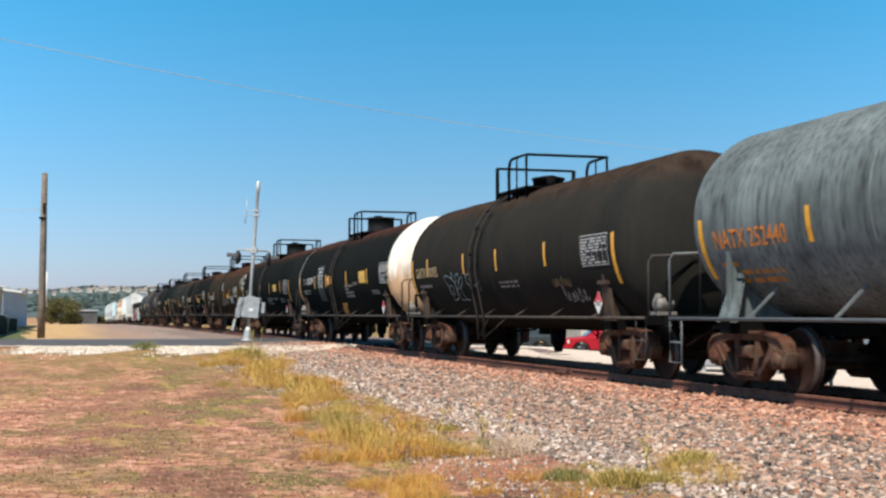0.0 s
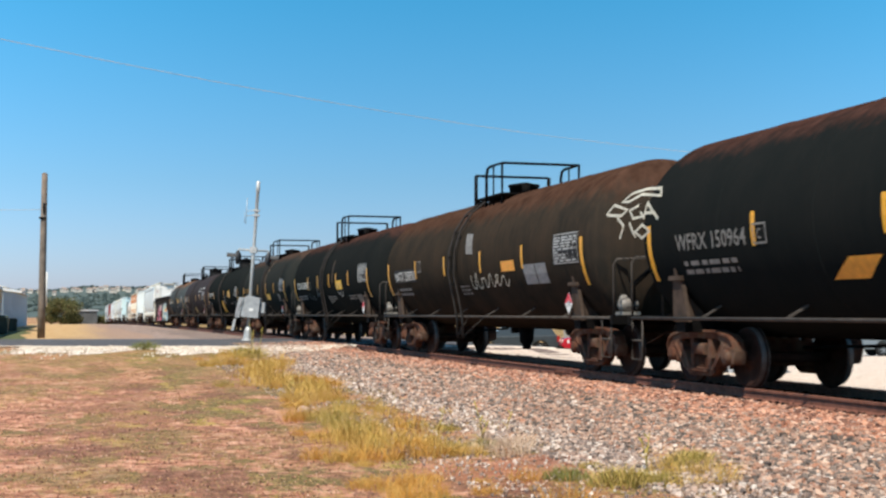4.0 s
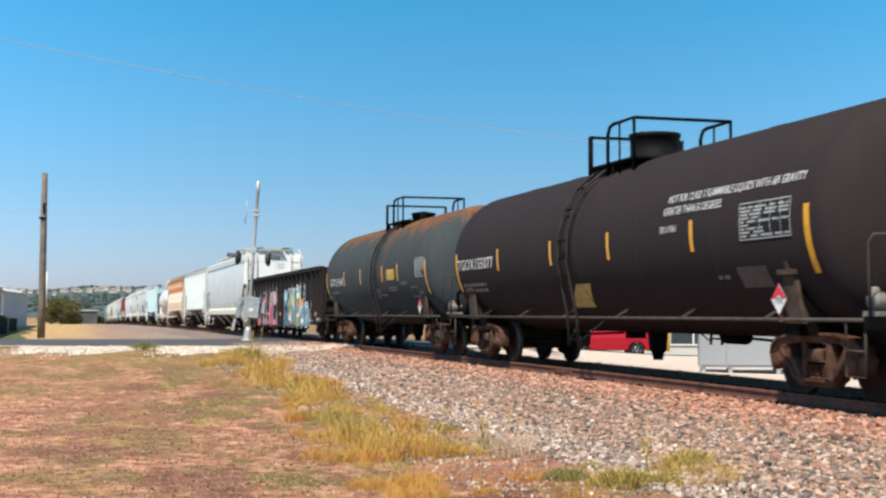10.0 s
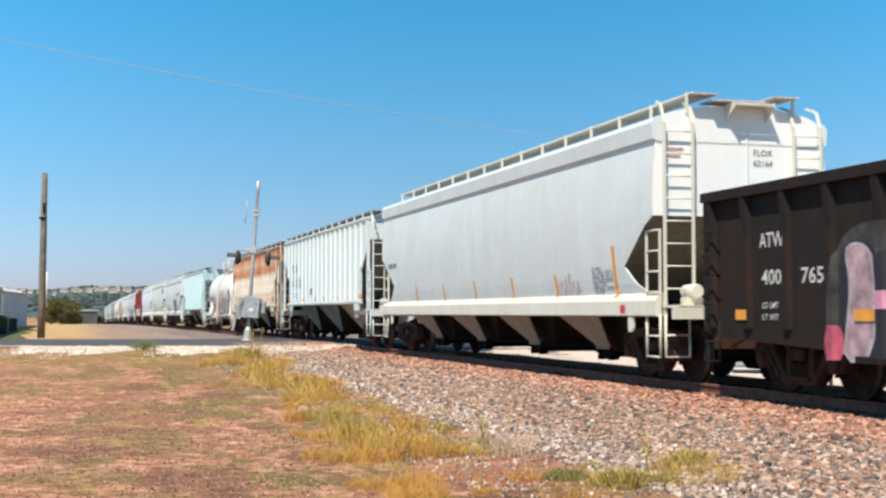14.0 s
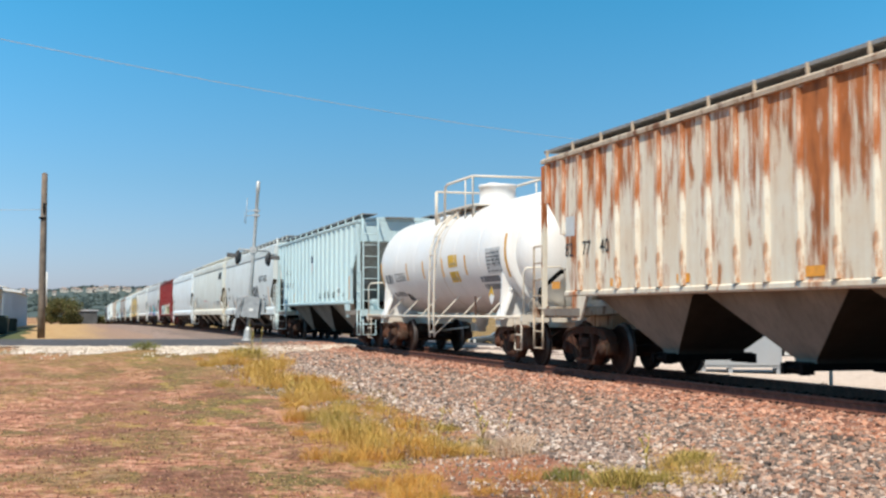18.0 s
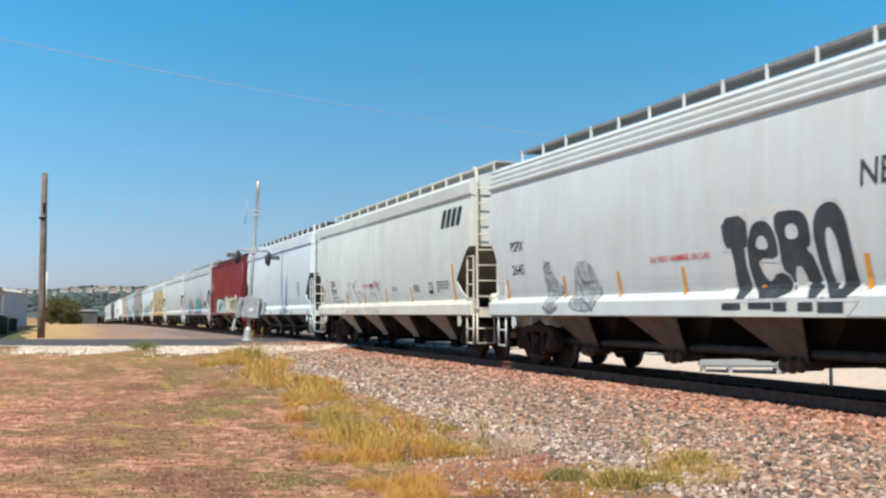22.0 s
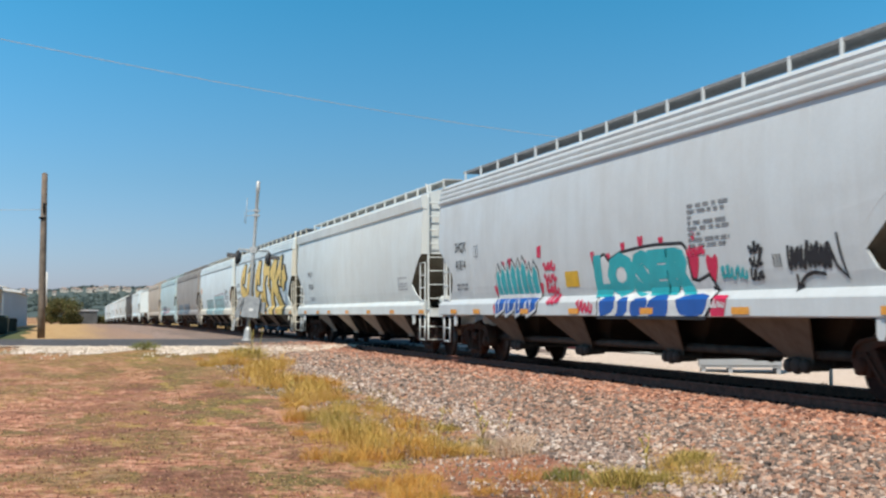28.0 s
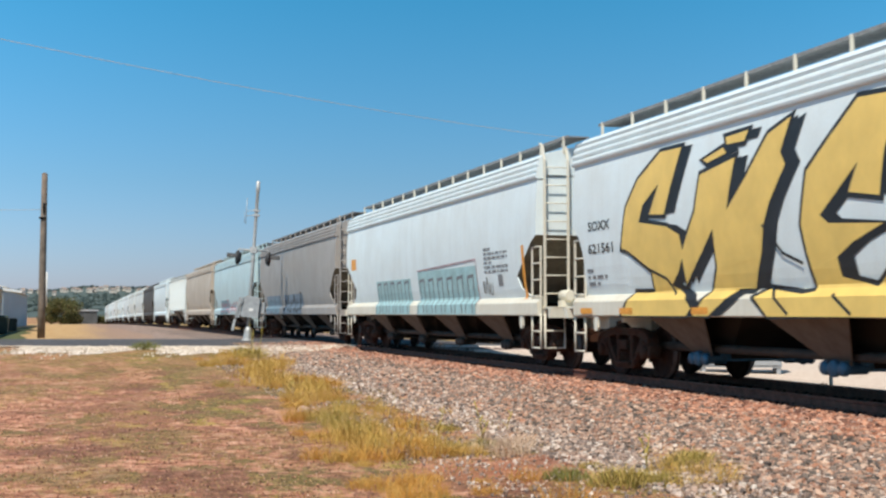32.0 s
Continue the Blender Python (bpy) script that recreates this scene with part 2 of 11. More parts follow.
def wheelset_mesh(cap):
    def fn(bm):
        for s in (-1, 1):
            prof = [(0.0, 0.80), (0.11, 0.80), (0.12, 0.755), (0.20, 0.735), (0.385, 0.75), (0.40, 0.765), (0.445, 0.77), (WR, 0.70), (WR + 0.026, 0.675), (WR + 0.026, 0.65),
                    (0.40, 0.645), (0.37, 0.66), (0.2, 0.69), (0.1, 0.64), (0.0, 0.64)]
            lathe(bm, [(max(r, 0.002), s * h) for r, h in prof], "x", 28)
            lathe(bm, [(0.002, s * 1.09), (0.075, s * 1.09), (0.09, s * 1.07), (0.1, s * 0.92), (0.075, s * 0.90), (0.075, s * 0.78)], "x", 12)
            for k in range(3):
                a = k * 2.094
                lathe(bm, [(0.015, s * 1.115), (0.015, s * 1.08)], "x", 6, (0, 0.05 * math.cos(a), 0.05 * math.sin(a)))
        lathe(bm, [(0.075, -0.7), (0.075, 0.7)], "x", 10)
    me = shape(("wheelset", cap), fn)
    if len(me.materials) == 1:
        me.materials.append(M_POLISHED)
        me.materials.append(M_CAP if cap else M_IRON)
        for p in me.polygons:
            r = math.hypot(p.center.y, p.center.z)
            if r > 0.445 and abs(p.normal.x) < 0.6 and abs(p.center.x) < 0.78:
                p.material_index = 1
            elif abs(p.center.x) > 0.93:
                p.material_index = 2
    return me


def round_edges(bm, width, angle=0.6):
    """Rounded edges and smooth faces, as on a casting."""
    bm.normal_update()
    sharp = [e for e in bm.edges if len(e.link_faces) == 2 and e.calc_face_angle(0) > angle]
    bmesh.ops.bevel(bm, geom=sharp, offset=width, segments=2, profile=0.6, affect="EDGES", clamp_overlap=True)
    for f in bm.faces:
        f.smooth = len(f.verts) < 7


def side_frame_mesh(side):
    """A cast side frame: a flat arched top chord with drooping ends, a deep bottom chord, two windows beside the spring nest, pedestals over the bearings."""
    def fn(bm):
        x0, x1 = side * 0.90, side * 1.07
        over = [(-1.05, 0.40), (-1.09, 0.58), (-1.05, 0.70), (-0.92, 0.79), (-0.48, 0.86), (0.48, 0.86), (0.92, 0.79), (1.05, 0.70), (1.09, 0.58), (1.05, 0.40)]
        prism(bm, over + [(0.96, 0.42), (0.95, 0.57), (0.76, 0.645), (0.60, 0.70), (0.44, 0.725), (-0.44, 0.725), (-0.60, 0.70), (-0.76, 0.645), (-0.95, 0.57), (-0.96, 0.42)], x0, x1)
        prism(bm, [(-0.84, 0.62), (-0.52, 0.25), (-0.36, 0.15), (0.36, 0.15), (0.52, 0.25), (0.84, 0.62), (0.66, 0.68), (0.60, 0.60), (0.42, 0.37), (0.33, 0.27), (-0.33, 0.27), (-0.42, 0.37), (-0.60, 0.60), (-0.66, 0.68)], x0, x1)
        rib = over[1:-1]
        prism(bm, rib + [(y * 0.985, z - 0.045) for y, z in rib[::-1]], x1 - side * 0.01, x1 + side * 0.04)
        for s in (-1, 1):
            prism(bm, [(s * 0.48, 0.24), (s * 0.84, 0.62), (s * 0.80, 0.645), (s * 0.44, 0.265)], x1 - side * 0.01, x1 + side * 0.035)
            prism(bm, [(s * 0.21, 0.24), (s * 0.33, 0.24), (s * 0.34, 0.76), (s * 0.23, 0.76)], x0, x1 - side * 0.01)
            prism(bm, [(s * 0.71, 0.60), (s * 0.73, 0.33), (s * 0.79, 0.33), (s * 0.81, 0.60)], x0 - side * 0.02, x1 + side * 0.02)
            prism(bm, [(s * 0.98, 0.56), (s * 0.98, 0.34), (s * 1.05, 0.36), (s * 1.12, 0.56)], x0 - side * 0.02, x1 + side * 0.02)
            box(bm, x0 - side * 0.03, x1 + side * 0.03, s * 0.89 - 0.11, s * 0.89 + 0.11, 0.54, 0.61)
        box(bm, x0 + side * 0.10, x1 + side * 0.06, -0.30, 0.30, 0.215, 0.262)
        skin(bm, [[(x1 + side * o, -w, 0.50), (x1 + side * o, w, 0.50), (x1 + side * o, w, 0.50 + h), (x1 + side * o, -w, 0.50 + h)] for o, w, h in ((-0.06, 0.20, 0.15), (0.02, 0.20, 0.15), (0.06, 0.16, 0.12))])
        for s in (-1, 1):
            lathe(bm, [(0.01, x1 + side * 0.085), (0.09, x1 + side * 0.08), (0.115, x1 + side * 0.05), (0.115, x0)], "x", 14, (0, s * 0.889, 0.46))
        round_edges(bm, 0.02)
    return shape(("side_frame", side), fn)


def spring_mesh(side):
    def fn(bm):
        for y in (-0.15, 0.0, 0.15):
            pts = [(side * 1.0 + 0.055 * math.cos(a), y + 0.055 * math.sin(a), 0.245 + 0.2 * a / 31.4) for a in (k * 31.4 / 40 for k in range(41))]
            tube(bm, pts, 0.015, 4)
    return shape(("spring_nest", side), fn)


def bolster_mesh():
    def fn(bm):
        skin(bm, [[(x, -0.2, 0.45 + d), (x, 0.2, 0.45 + d), (x, 0.2, t), (x, -0.2, t)] for x, d, t in
                  ((-1.12, 0.03, 0.62), (-0.8, 0.0, 0.66), (-0.35, -0.1, 0.72), (0.35, -0.1, 0.72), (0.8, 0, 0.66), (1.12, 0.03, 0.62))])
        lathe(bm, [(0.2, 0.70), (0.2, 0.80)], "z", 14)
        for s in (-1, 1):
            box(bm, -0.75, 0.75, s * 0.42 - 0.05, s * 0.42 + 0.05, 0.30, 0.38)
            beam(bm, (-0.6, s * 0.42, 0.34), (0.1, s * 0.2, 0.50), 0.05)
            for q in (-1, 1):
                prism(bm, [(s * 0.43, 0.26), (s * 0.49, 0.26), (s * 0.47, 0.6), (s * 0.41, 0.6)], q * 0.70, q * 0.80)
    return shape(("bolster",), fn)


def truck(car, y, dirty=M_IRON, cap=False):
    """A four-wheel bogie under a car."""
    t = part("truck", bolster_mesh(), dirty, car, "rust-brown cast steel bogie", pose(0, y, 0))
    for s in (-1, 1):
        part("side_frame", side_frame_mesh(s), dirty, t)
        part("spring_nest", spring_mesh(s), dirty, t)
        w = part("wheelset", wheelset_mesh(cap), M_TREAD, t, "worn steel wheels on an axle", pose(0, s * 0.889, WR))
        WHEELS.append((w, s))


def coupler_mesh(s):
    def fn(bm):
        box(bm, -0.07, 0.07, -0.55, 0.02, 0.78, 0.93)
        prism_y(bm, [(-0.16, 0.72), (0.05, 0.72), (0.16, 0.80), (0.16, 0.94), (0.02, 0.99), (-0.16, 0.99)], 0.0, 0.16)
        prism_y(bm, [(0.02, 0.74), (0.16, 0.74), (0.16, 0.97), (0.02, 0.97)], 0.16, 0.27)
        tube(bm, [(-0.35, -0.5, 0.75), (-0.35, -0.2, 0.6), (-0.28, 0.15, 0.42), (-0.2, 0.27, 0.5)], 0.03, 6)
        tube(bm, [(-0.2, -0.35, 0.80), (-0.9, -0.35, 0.80), (-1.25, -0.35, 0.62)], 0.016, 5)
    return shape(("coupler",), fn)


def couplers(car, half):
    for s in (-1, 1):
        part("coupler", coupler_mesh(s), M_IRON, car, "rusty knuckle coupler with air hose", pose(0, s * (half - 0.27), 0, 0, 0, 0 if s > 0 else 180))


def start_car(name, label, group, front, length):
    e = new(name)
    e.empty_display_size = 0.5
    tagged(e, label, "railway wagon", group)
    MOVERS.append((e, front + length / 2, length / 2 - 2.1))
    return e


# ---- tank wagons ----
def tank_car(front, length, dia, colour, label, dome="box", zc=None, rail_mat=None, top_y=0.15, ends=None, heads=(0.7, 0.7), dome_y=0.15, dome_mat=None, ladder_y=0.9, shell_range=None, walk=(-1.0, 1.0), cap=False, pad_mat=None, pipe_mat=None):
    half = length / 2
    car = start_car("tank_wagon", label, "tank wagons of the train", front, length)
    R = dia / 2
    zc = zc or 1.05 + R
    pipe_mat = pipe_mat or (M_PIPE if rail_mat is None else rail_mat)
    rail_mat = rail_mat or M_DARK

    ya, yb = shell_range or (-(half - 1.3), half - 1.3)
    deep_head, back_head = heads

    def shell(bm):
        arc = [k / 9 * math.pi / 2 for k in range(1, 9)]
        prof = [(0.01, ya - deep_head)] + [(R * math.sin(t), ya - deep_head * math.cos(t)) for t in arc] + [(R, ya)]
        prof += [(R, ya + (yb - ya) * k / 6) for k in range(1, 6)]
        prof += [(R, yb)] + [(R * math.sin(t), yb + back_head * math.cos(t)) for t in arc[::-1]] + [(0.01, yb + back_head)]
        lathe(bm, prof, "y", 56, (0, 0, zc))
    part("tank", shape(("tank", length, dia, zc, ya), shell), colour, car)
    def ring(bm):
        n = 56
        rows = [[bm.verts.new((r * math.cos(2 * math.pi * k / n), y, zc + r * math.sin(2 * math.pi * k / n))) for k in range(n)] for r, y in ((R - 0.004, -0.035), (R + 0.009, -0.012), (R + 0.009, 0.012), (R - 0.004, 0.035))]
        for a, b in zip(rows, rows[1:]):
            for k in range(n):
                bm.faces.new((a[k], a[(k + 1) % n], b[(k + 1) % n], b[k])).smooth = True
    for k in range(1, 6):
        part("weld_ring", shape(("weld_ring", dia, zc), ring), colour, car, at=pose(0, ya + (yb - ya) * k / 6 + 0.13, 0))
    # lower works
    def sill(bm, s):
        for s in (s,):
            y0, y1 = sorted((s * (half - 0.3), s * (half - 3.4)))
            box(bm, -0.3, 0.3, y0, y1, 0.80, 1.10)
            y0, y1 = sorted((s * (half - 0.35), s * (half - 1.15)))
            box(bm, -1.45, 1.45, y0, y1, 1.02, 1.06)
            y0, y1 = sorted((s * (half - 0.32), s * (half - 0.42)))
            box(bm, -1.48, 1.48, y0, y1, 0.92, 1.08)
            y0, y1 = sorted((s * (half - 1.95), s * (half - 2.25)))
            box(bm, -1.40, 1.40, y0, y1, 0.82, 1.0)
    def saddle(bm, s, q):
        for s in (s,):
            yb = s * (half - 2.1)
            for q in (q,):
                xs = math.sqrt(R * R - (1.66 - zc) ** 2) + 0.02
                skin(bm, [[(q * 1.40, yb - 0.25, 0.98), (q * 1.40, yb + 0.25, 0.98), (q * xs, yb + 0.13, 1.66), (q * xs, yb - 0.13, 1.66)],
                          [(q * 1.34, yb - 0.25, 0.98), (q * 1.34, yb + 0.25, 0.98), (q * (xs - 0.07), yb + 0.13, 1.66), (q * (xs - 0.07), yb - 0.13, 1.66)]])
                box(bm, min(q * (xs - 0.06), q * (xs + 0.05)), max(q * (xs - 0.06), q * (xs + 0.05)), yb - 0.19, yb + 0.19, 1.62, 1.69)
                skin(bm, [[(q * 0.3, yb - 0.04, 0.98), (q * 1.35, yb - 0.04, 0.98), (q * (R - 0.08), yb - 0.04, zc - 0.45), (q * 0.3, yb - 0.04, zc - R + 0.05)],
                          [(q * 0.3, yb + 0.04, 0.98), (q * 1.35, yb + 0.04, 0.98), (q * (R - 0.08), yb + 0.04, zc - 0.45), (q * 0.3, yb + 0.04, zc - R + 0.05)]])
    for s in (-1, 1):
        part("end_sill", shape(("end_sill", length, s), lambda bm: sill(bm, s)), M_DARK if pipe_mat is M_PIPE else rail_mat, car)
        for q in (-1, 1):
            part("saddle", shape(("saddle", length, dia, zc, s, q), lambda bm: saddle(bm, s, q)), pad_mat or M_PAD, car)
    for q in (-1, 1):
        def hand(bm, q=q):
            tube(bm, [(q * 1.45, -half + 0.4, 1.03), (q * 1.45, half - 0.4, 1.03)], 0.03, 6)
            for k in range(6):
                y = (k - 2.5) / 5 * (length - 5.6)
                d = -0.2 if k < 3 else 0.2
                beam(bm, (q * 1.43, y, 1.03), (q * (R * 0.70), y - abs(d) * 0.5, zc - R * 0.70), 0.07, 0.03)
        part("side_rail", shape(("side_rail", length, dia, q), hand), pipe_mat, car)
        def grab(bm, s, q=q):
            for s in (s,):
                ye = s * (half - 0.38)
                tube(bm, [(q * 1.42, ye, 1.03), (q * 1.42, ye, 1.95), (q * 1.36, ye, 2.05), (q * 0.6, ye, 2.08), (q * 0.5, ye, 2.0), (q * 0.5, ye, 1.05)], 0.022, 5)
                tube(bm, [(q * 1.45, ye - s * 0.05, 1.0), (q * 1.45, ye - s * 0.05, 0.35), (q * 1.45, ye - s * 0.45, 0.35), (q * 1.45, ye - s * 0.45, 1.0)], 0.018, 5)
                tube(bm, [(q * 1.45, ye - s * 0.05, 0.66), (q * 1.45, ye - s * 0.45, 0.66)], 0.018, 5)
        for s in (-1, 1):
            part("grab_iron", shape(("grab", length, q, s), lambda bm: grab(bm, s)), pipe_mat, car)
        def lad(bm, q=q):
            for dy in (-0.22, 0.22):
                pts = [(q * 1.47, ladder_y + dy, 0.50), (q * 1.50, ladder_y + dy, 1.05), (q * (R + 0.1), ladder_y + dy, zc - 0.3)]
                pts += [(q * (R + 0.1) * math.cos(a), ladder_y + dy, zc + (R + 0.1) * math.sin(a)) for a in (0.15, 0.45, 0.75, 1.05, 1.25)]
                tube(bm, pts, 0.03, 5)
            for s in (-1, 1):
                tube(bm, [(q * 1.48, ladder_y + s * 0.22, 0.55), (q * 1.0, ladder_y + s * 0.7, 1.1)], 0.016, 5)
        sl = part("side_ladder", shape(("side_ladder", dia, zc, q, ladder_y), lad), M_LADDER if rail_mat is M_DARK else rail_mat, car)
        steps = [(1.48 if z < 1.1 else R + 0.1, z) for z in [0.62, 0.95] + [zc - 0.55 + 0.33 * k for k in range(3)]] + [((R + 0.1) * math.cos(a), zc + (R + 0.1) * math.sin(a)) for a in (0.42, 0.7, 0.98)]
        for x, z in steps:
            part("rung", shape(("rung", 0.44), lambda bm: tube(bm, [(0, -0.22, 0), (0, 0.22, 0)], 0.02, 5)), rail_mat, sl, "", pose(q * x, ladder_y, z))
    # the walk and its rails on top
    zt = zc + R
    W0, W1, hr = walk[0], walk[1], 0.62
    def walkway(bm):
        for q in (-1, 1):
            x0, x1 = sorted((q * 0.45, q * 0.95))
            box(bm, x0, x1, W0, W1, zt - 0.10, zt - 0.06)
            for y in (W0 + 0.1, 0, W1 - 0.1):
                beam(bm, (q * 0.9, y, zt - 0.1), (q * 0.9, y, zt - 0.42), 0.06)
    part("walkway", shape(("walkway", dia, zc, walk), walkway), rail_mat, car, at=pose(0, top_y, 0))
    def rails(bm):
        for q in (-1, 1):
            x = q * 0.95
            zb = zc + math.sqrt(R * R - 0.95 ** 2) - 0.02
            # a gap for the ladder at the far end, then a raised rail that bends over
            tube(bm, [(x, W1, zb), (x, W1, zt + hr - 0.10)], 0.034, 6)
            tube(bm, [(x, W1 - 0.85, zb), (x, W1 - 0.85, zt + hr - 0.18), (x, W1 - 0.95, zt + hr - 0.03), (x, W1 - 1.1, zt + hr), (x, W0, zt + hr), (x, W0, zb)], 0.034, 6)
            tube(bm, [(x, W1 - 0.12, zb), (x, W1 - 0.12, zt + hr - 0.10)], 0.02, 5)
            tube(bm, [(x, W0 + 0.62, zb), (x, W0 + 0.62, zt + hr)], 0.02, 5)
        tube(bm, [(-0.95, W1, zt + hr - 0.10), (0.95, W1, zt + hr - 0.10)], 0.03, 6)
        tube(bm, [(-0.95, W0, zt + hr), (0.95, W0, zt + hr)], 0.03, 6)
    part("handrail", shape(("rails", dia, zc, walk), rails), rail_mat, car, at=pose(0, top_y, 0))
    def housing(bm):
        if dome == "box":
            lathe(bm, [(0.5, zt - 0.1), (0.5, zt + 0.05), (0.46, zt + 0.06), (0.46, zt + 0.42), (0.49, zt + 0.43), (0.49, zt + 0.50), (0.1, zt + 0.53)], "z", 20)
            box(bm, -0.12, 0.12, 0.3, 0.55, zt + 0.4, zt + 0.60)
        elif dome == "low":
            lathe(bm, [(0.35, zt - 0.1), (0.35, zt + 0.18), (0.38, zt + 0.19), (0.38, zt + 0.24), (0.05, zt + 0.30)], "z", 18)
            lathe(bm, [(0.12, zt - 0.1), (0.12, zt + 0.3)], "z", 10, (0.25, 0.7, 0))
            lathe(bm, [(0.10, zt - 0.1), (0.10, zt + 0.22)], "z", 10, (-0.2, -0.7, 0))
    if dome:
        part("valve_housing", shape(("dome", dome, dia, zc), housing), rail_mat if dome == "low" else (dome_mat or M_HATCH), car, at=pose(0, top_y + dome_y, 0))
    def outlet(bm):
        lathe(bm, [(0.09, zc - R - 0.5), (0.12, zc - R - 0.35), (0.16, zc - R - 0.34), (0.2, zc - R + 0.1)], "z", 12)
    part("bottom_outlet", shape(("outlet", dia, zc), outlet), rail_mat, car)

    part("air_reservoir", shape(("reservoir",), lambda bm: lathe(bm, [(0.08, -0.36), (0.13, -0.3), (0.13, 0.35), (0.08, 0.4)], "y", 12, (0.3, -2.4, 0.72))), rail_mat, car)
    part("valve_box", shape(("valve_box",), lambda bm: box(bm, 0.5, 0.8, 2.2, 2.55, 0.60, 0.85)), rail_mat, car)
    for s in (-1, 1):
        part("brake_rod", shape(("brake_rod", length, s), lambda bm: tube(bm, [(0.3, s * 2.2, 0.72), (0.2, s * (half - 3), 0.6)], 0.025, 5)), rail_mat, car)
    for s in (-1, 1):
        truck(car, s * (half - 2.1), M_IRON, cap)
    couplers(car, half)
    def valve(bm):
        box(bm, -1.15, -0.80, -half + 0.62, -half + 0.92, 1.06, 1.14)
        lathe(bm, [(0.03, -0.17), (0.11, -0.16), (0.12, 0.05), (0.09, 0.07), (0.09, 0.16), (0.03, 0.17)], "x", 12, (-0.97, -half + 0.77, 1.26))
        lathe(bm, [(0.07, 1.14), (0.07, 1.40), (0.04, 1.44)], "z", 10, (-1.02, -half + 0.86, 0))
    part("brake_valve", shape(("brake_valve", length), valve), M_VALVE, car, "pale grimy brake valve on the end platform")
    def hose(bm):
        tube(bm, [(-0.9, -half + 0.75, 1.1), (-0.95, -half + 0.62, 1.6), (-0.55, -half + 0.50, 1.98), (0.1, -half + 0.46, 2.06), (0.5, -half + 0.55, 2.0)], 0.05, 6)
    part("brake_hose", shape(("hose", length), hose), M_DARK, car)
    if ends:
        def cap(bm, s=-1):
            prof = [(0.01, s * (half - 1.3 + deep_head + 0.006))]
            for k in range(1, 10):
                t = k / 9 * math.pi / 2
                prof.append(((R + 0.006) * math.sin(t), s * (half - 1.3 + (deep_head + 0.006) * math.cos(t))))
            prof.append((R + 0.006, s * (half - 1.3 - ends[1])))
            rings = []
            for r, h in prof:
                rings.append([bm.verts.new((r * math.cos(k * math.pi / 24), h, zc + r * math.sin(k * math.pi / 24))) for k in range(48)])
            for a, b in zip(rings, rings[1:]):
                for k in range(48):
                    f = bm.faces.new((a[k], a[(k + 1) % 48], b[(k + 1) % 48], b[k]))
                    f.smooth = True
        one("tank_head", cap, ends[0], car, ends[2])
        one("tank_head", lambda bm: cap(bm, 1), ends[0], car, ends[2])
    return car


def lathe_open(bm, r, zc, y0, y1, n=48):
    a = [bm.verts.new((r * math.cos(2 * math.pi * k / n), y0, zc + r * math.sin(2 * math.pi * k / n))) for k in range(n)]
    b = [bm.verts.new((r * math.cos(2 * math.pi * k / n), y1, zc + r * math.sin(2 * math.pi * k / n))) for k in range(n)]
    for k in range(n):
        f = bm.faces.new((a[k], a[(k + 1) % n], b[(k + 1) % n], b[k]))
        f.smooth = True


M_YELLOW = plain("amber_reflective", (0.75, 0.36, 0.02), 0.4, 0, 0.15, 20)


# ---- covered hopper wagons ----
def round_x(z, lean=0.0):
    """Half width of the bulging side at height z."""
    g = 0.02 + 0.80 * (z - 1.30) / 2.65
    return 1.44 + 0.145 * math.sin(math.pi * min(max(g, 0), 1)) - 0.05 * (max(0.0, 1.80 - z) / 0.5) ** 2


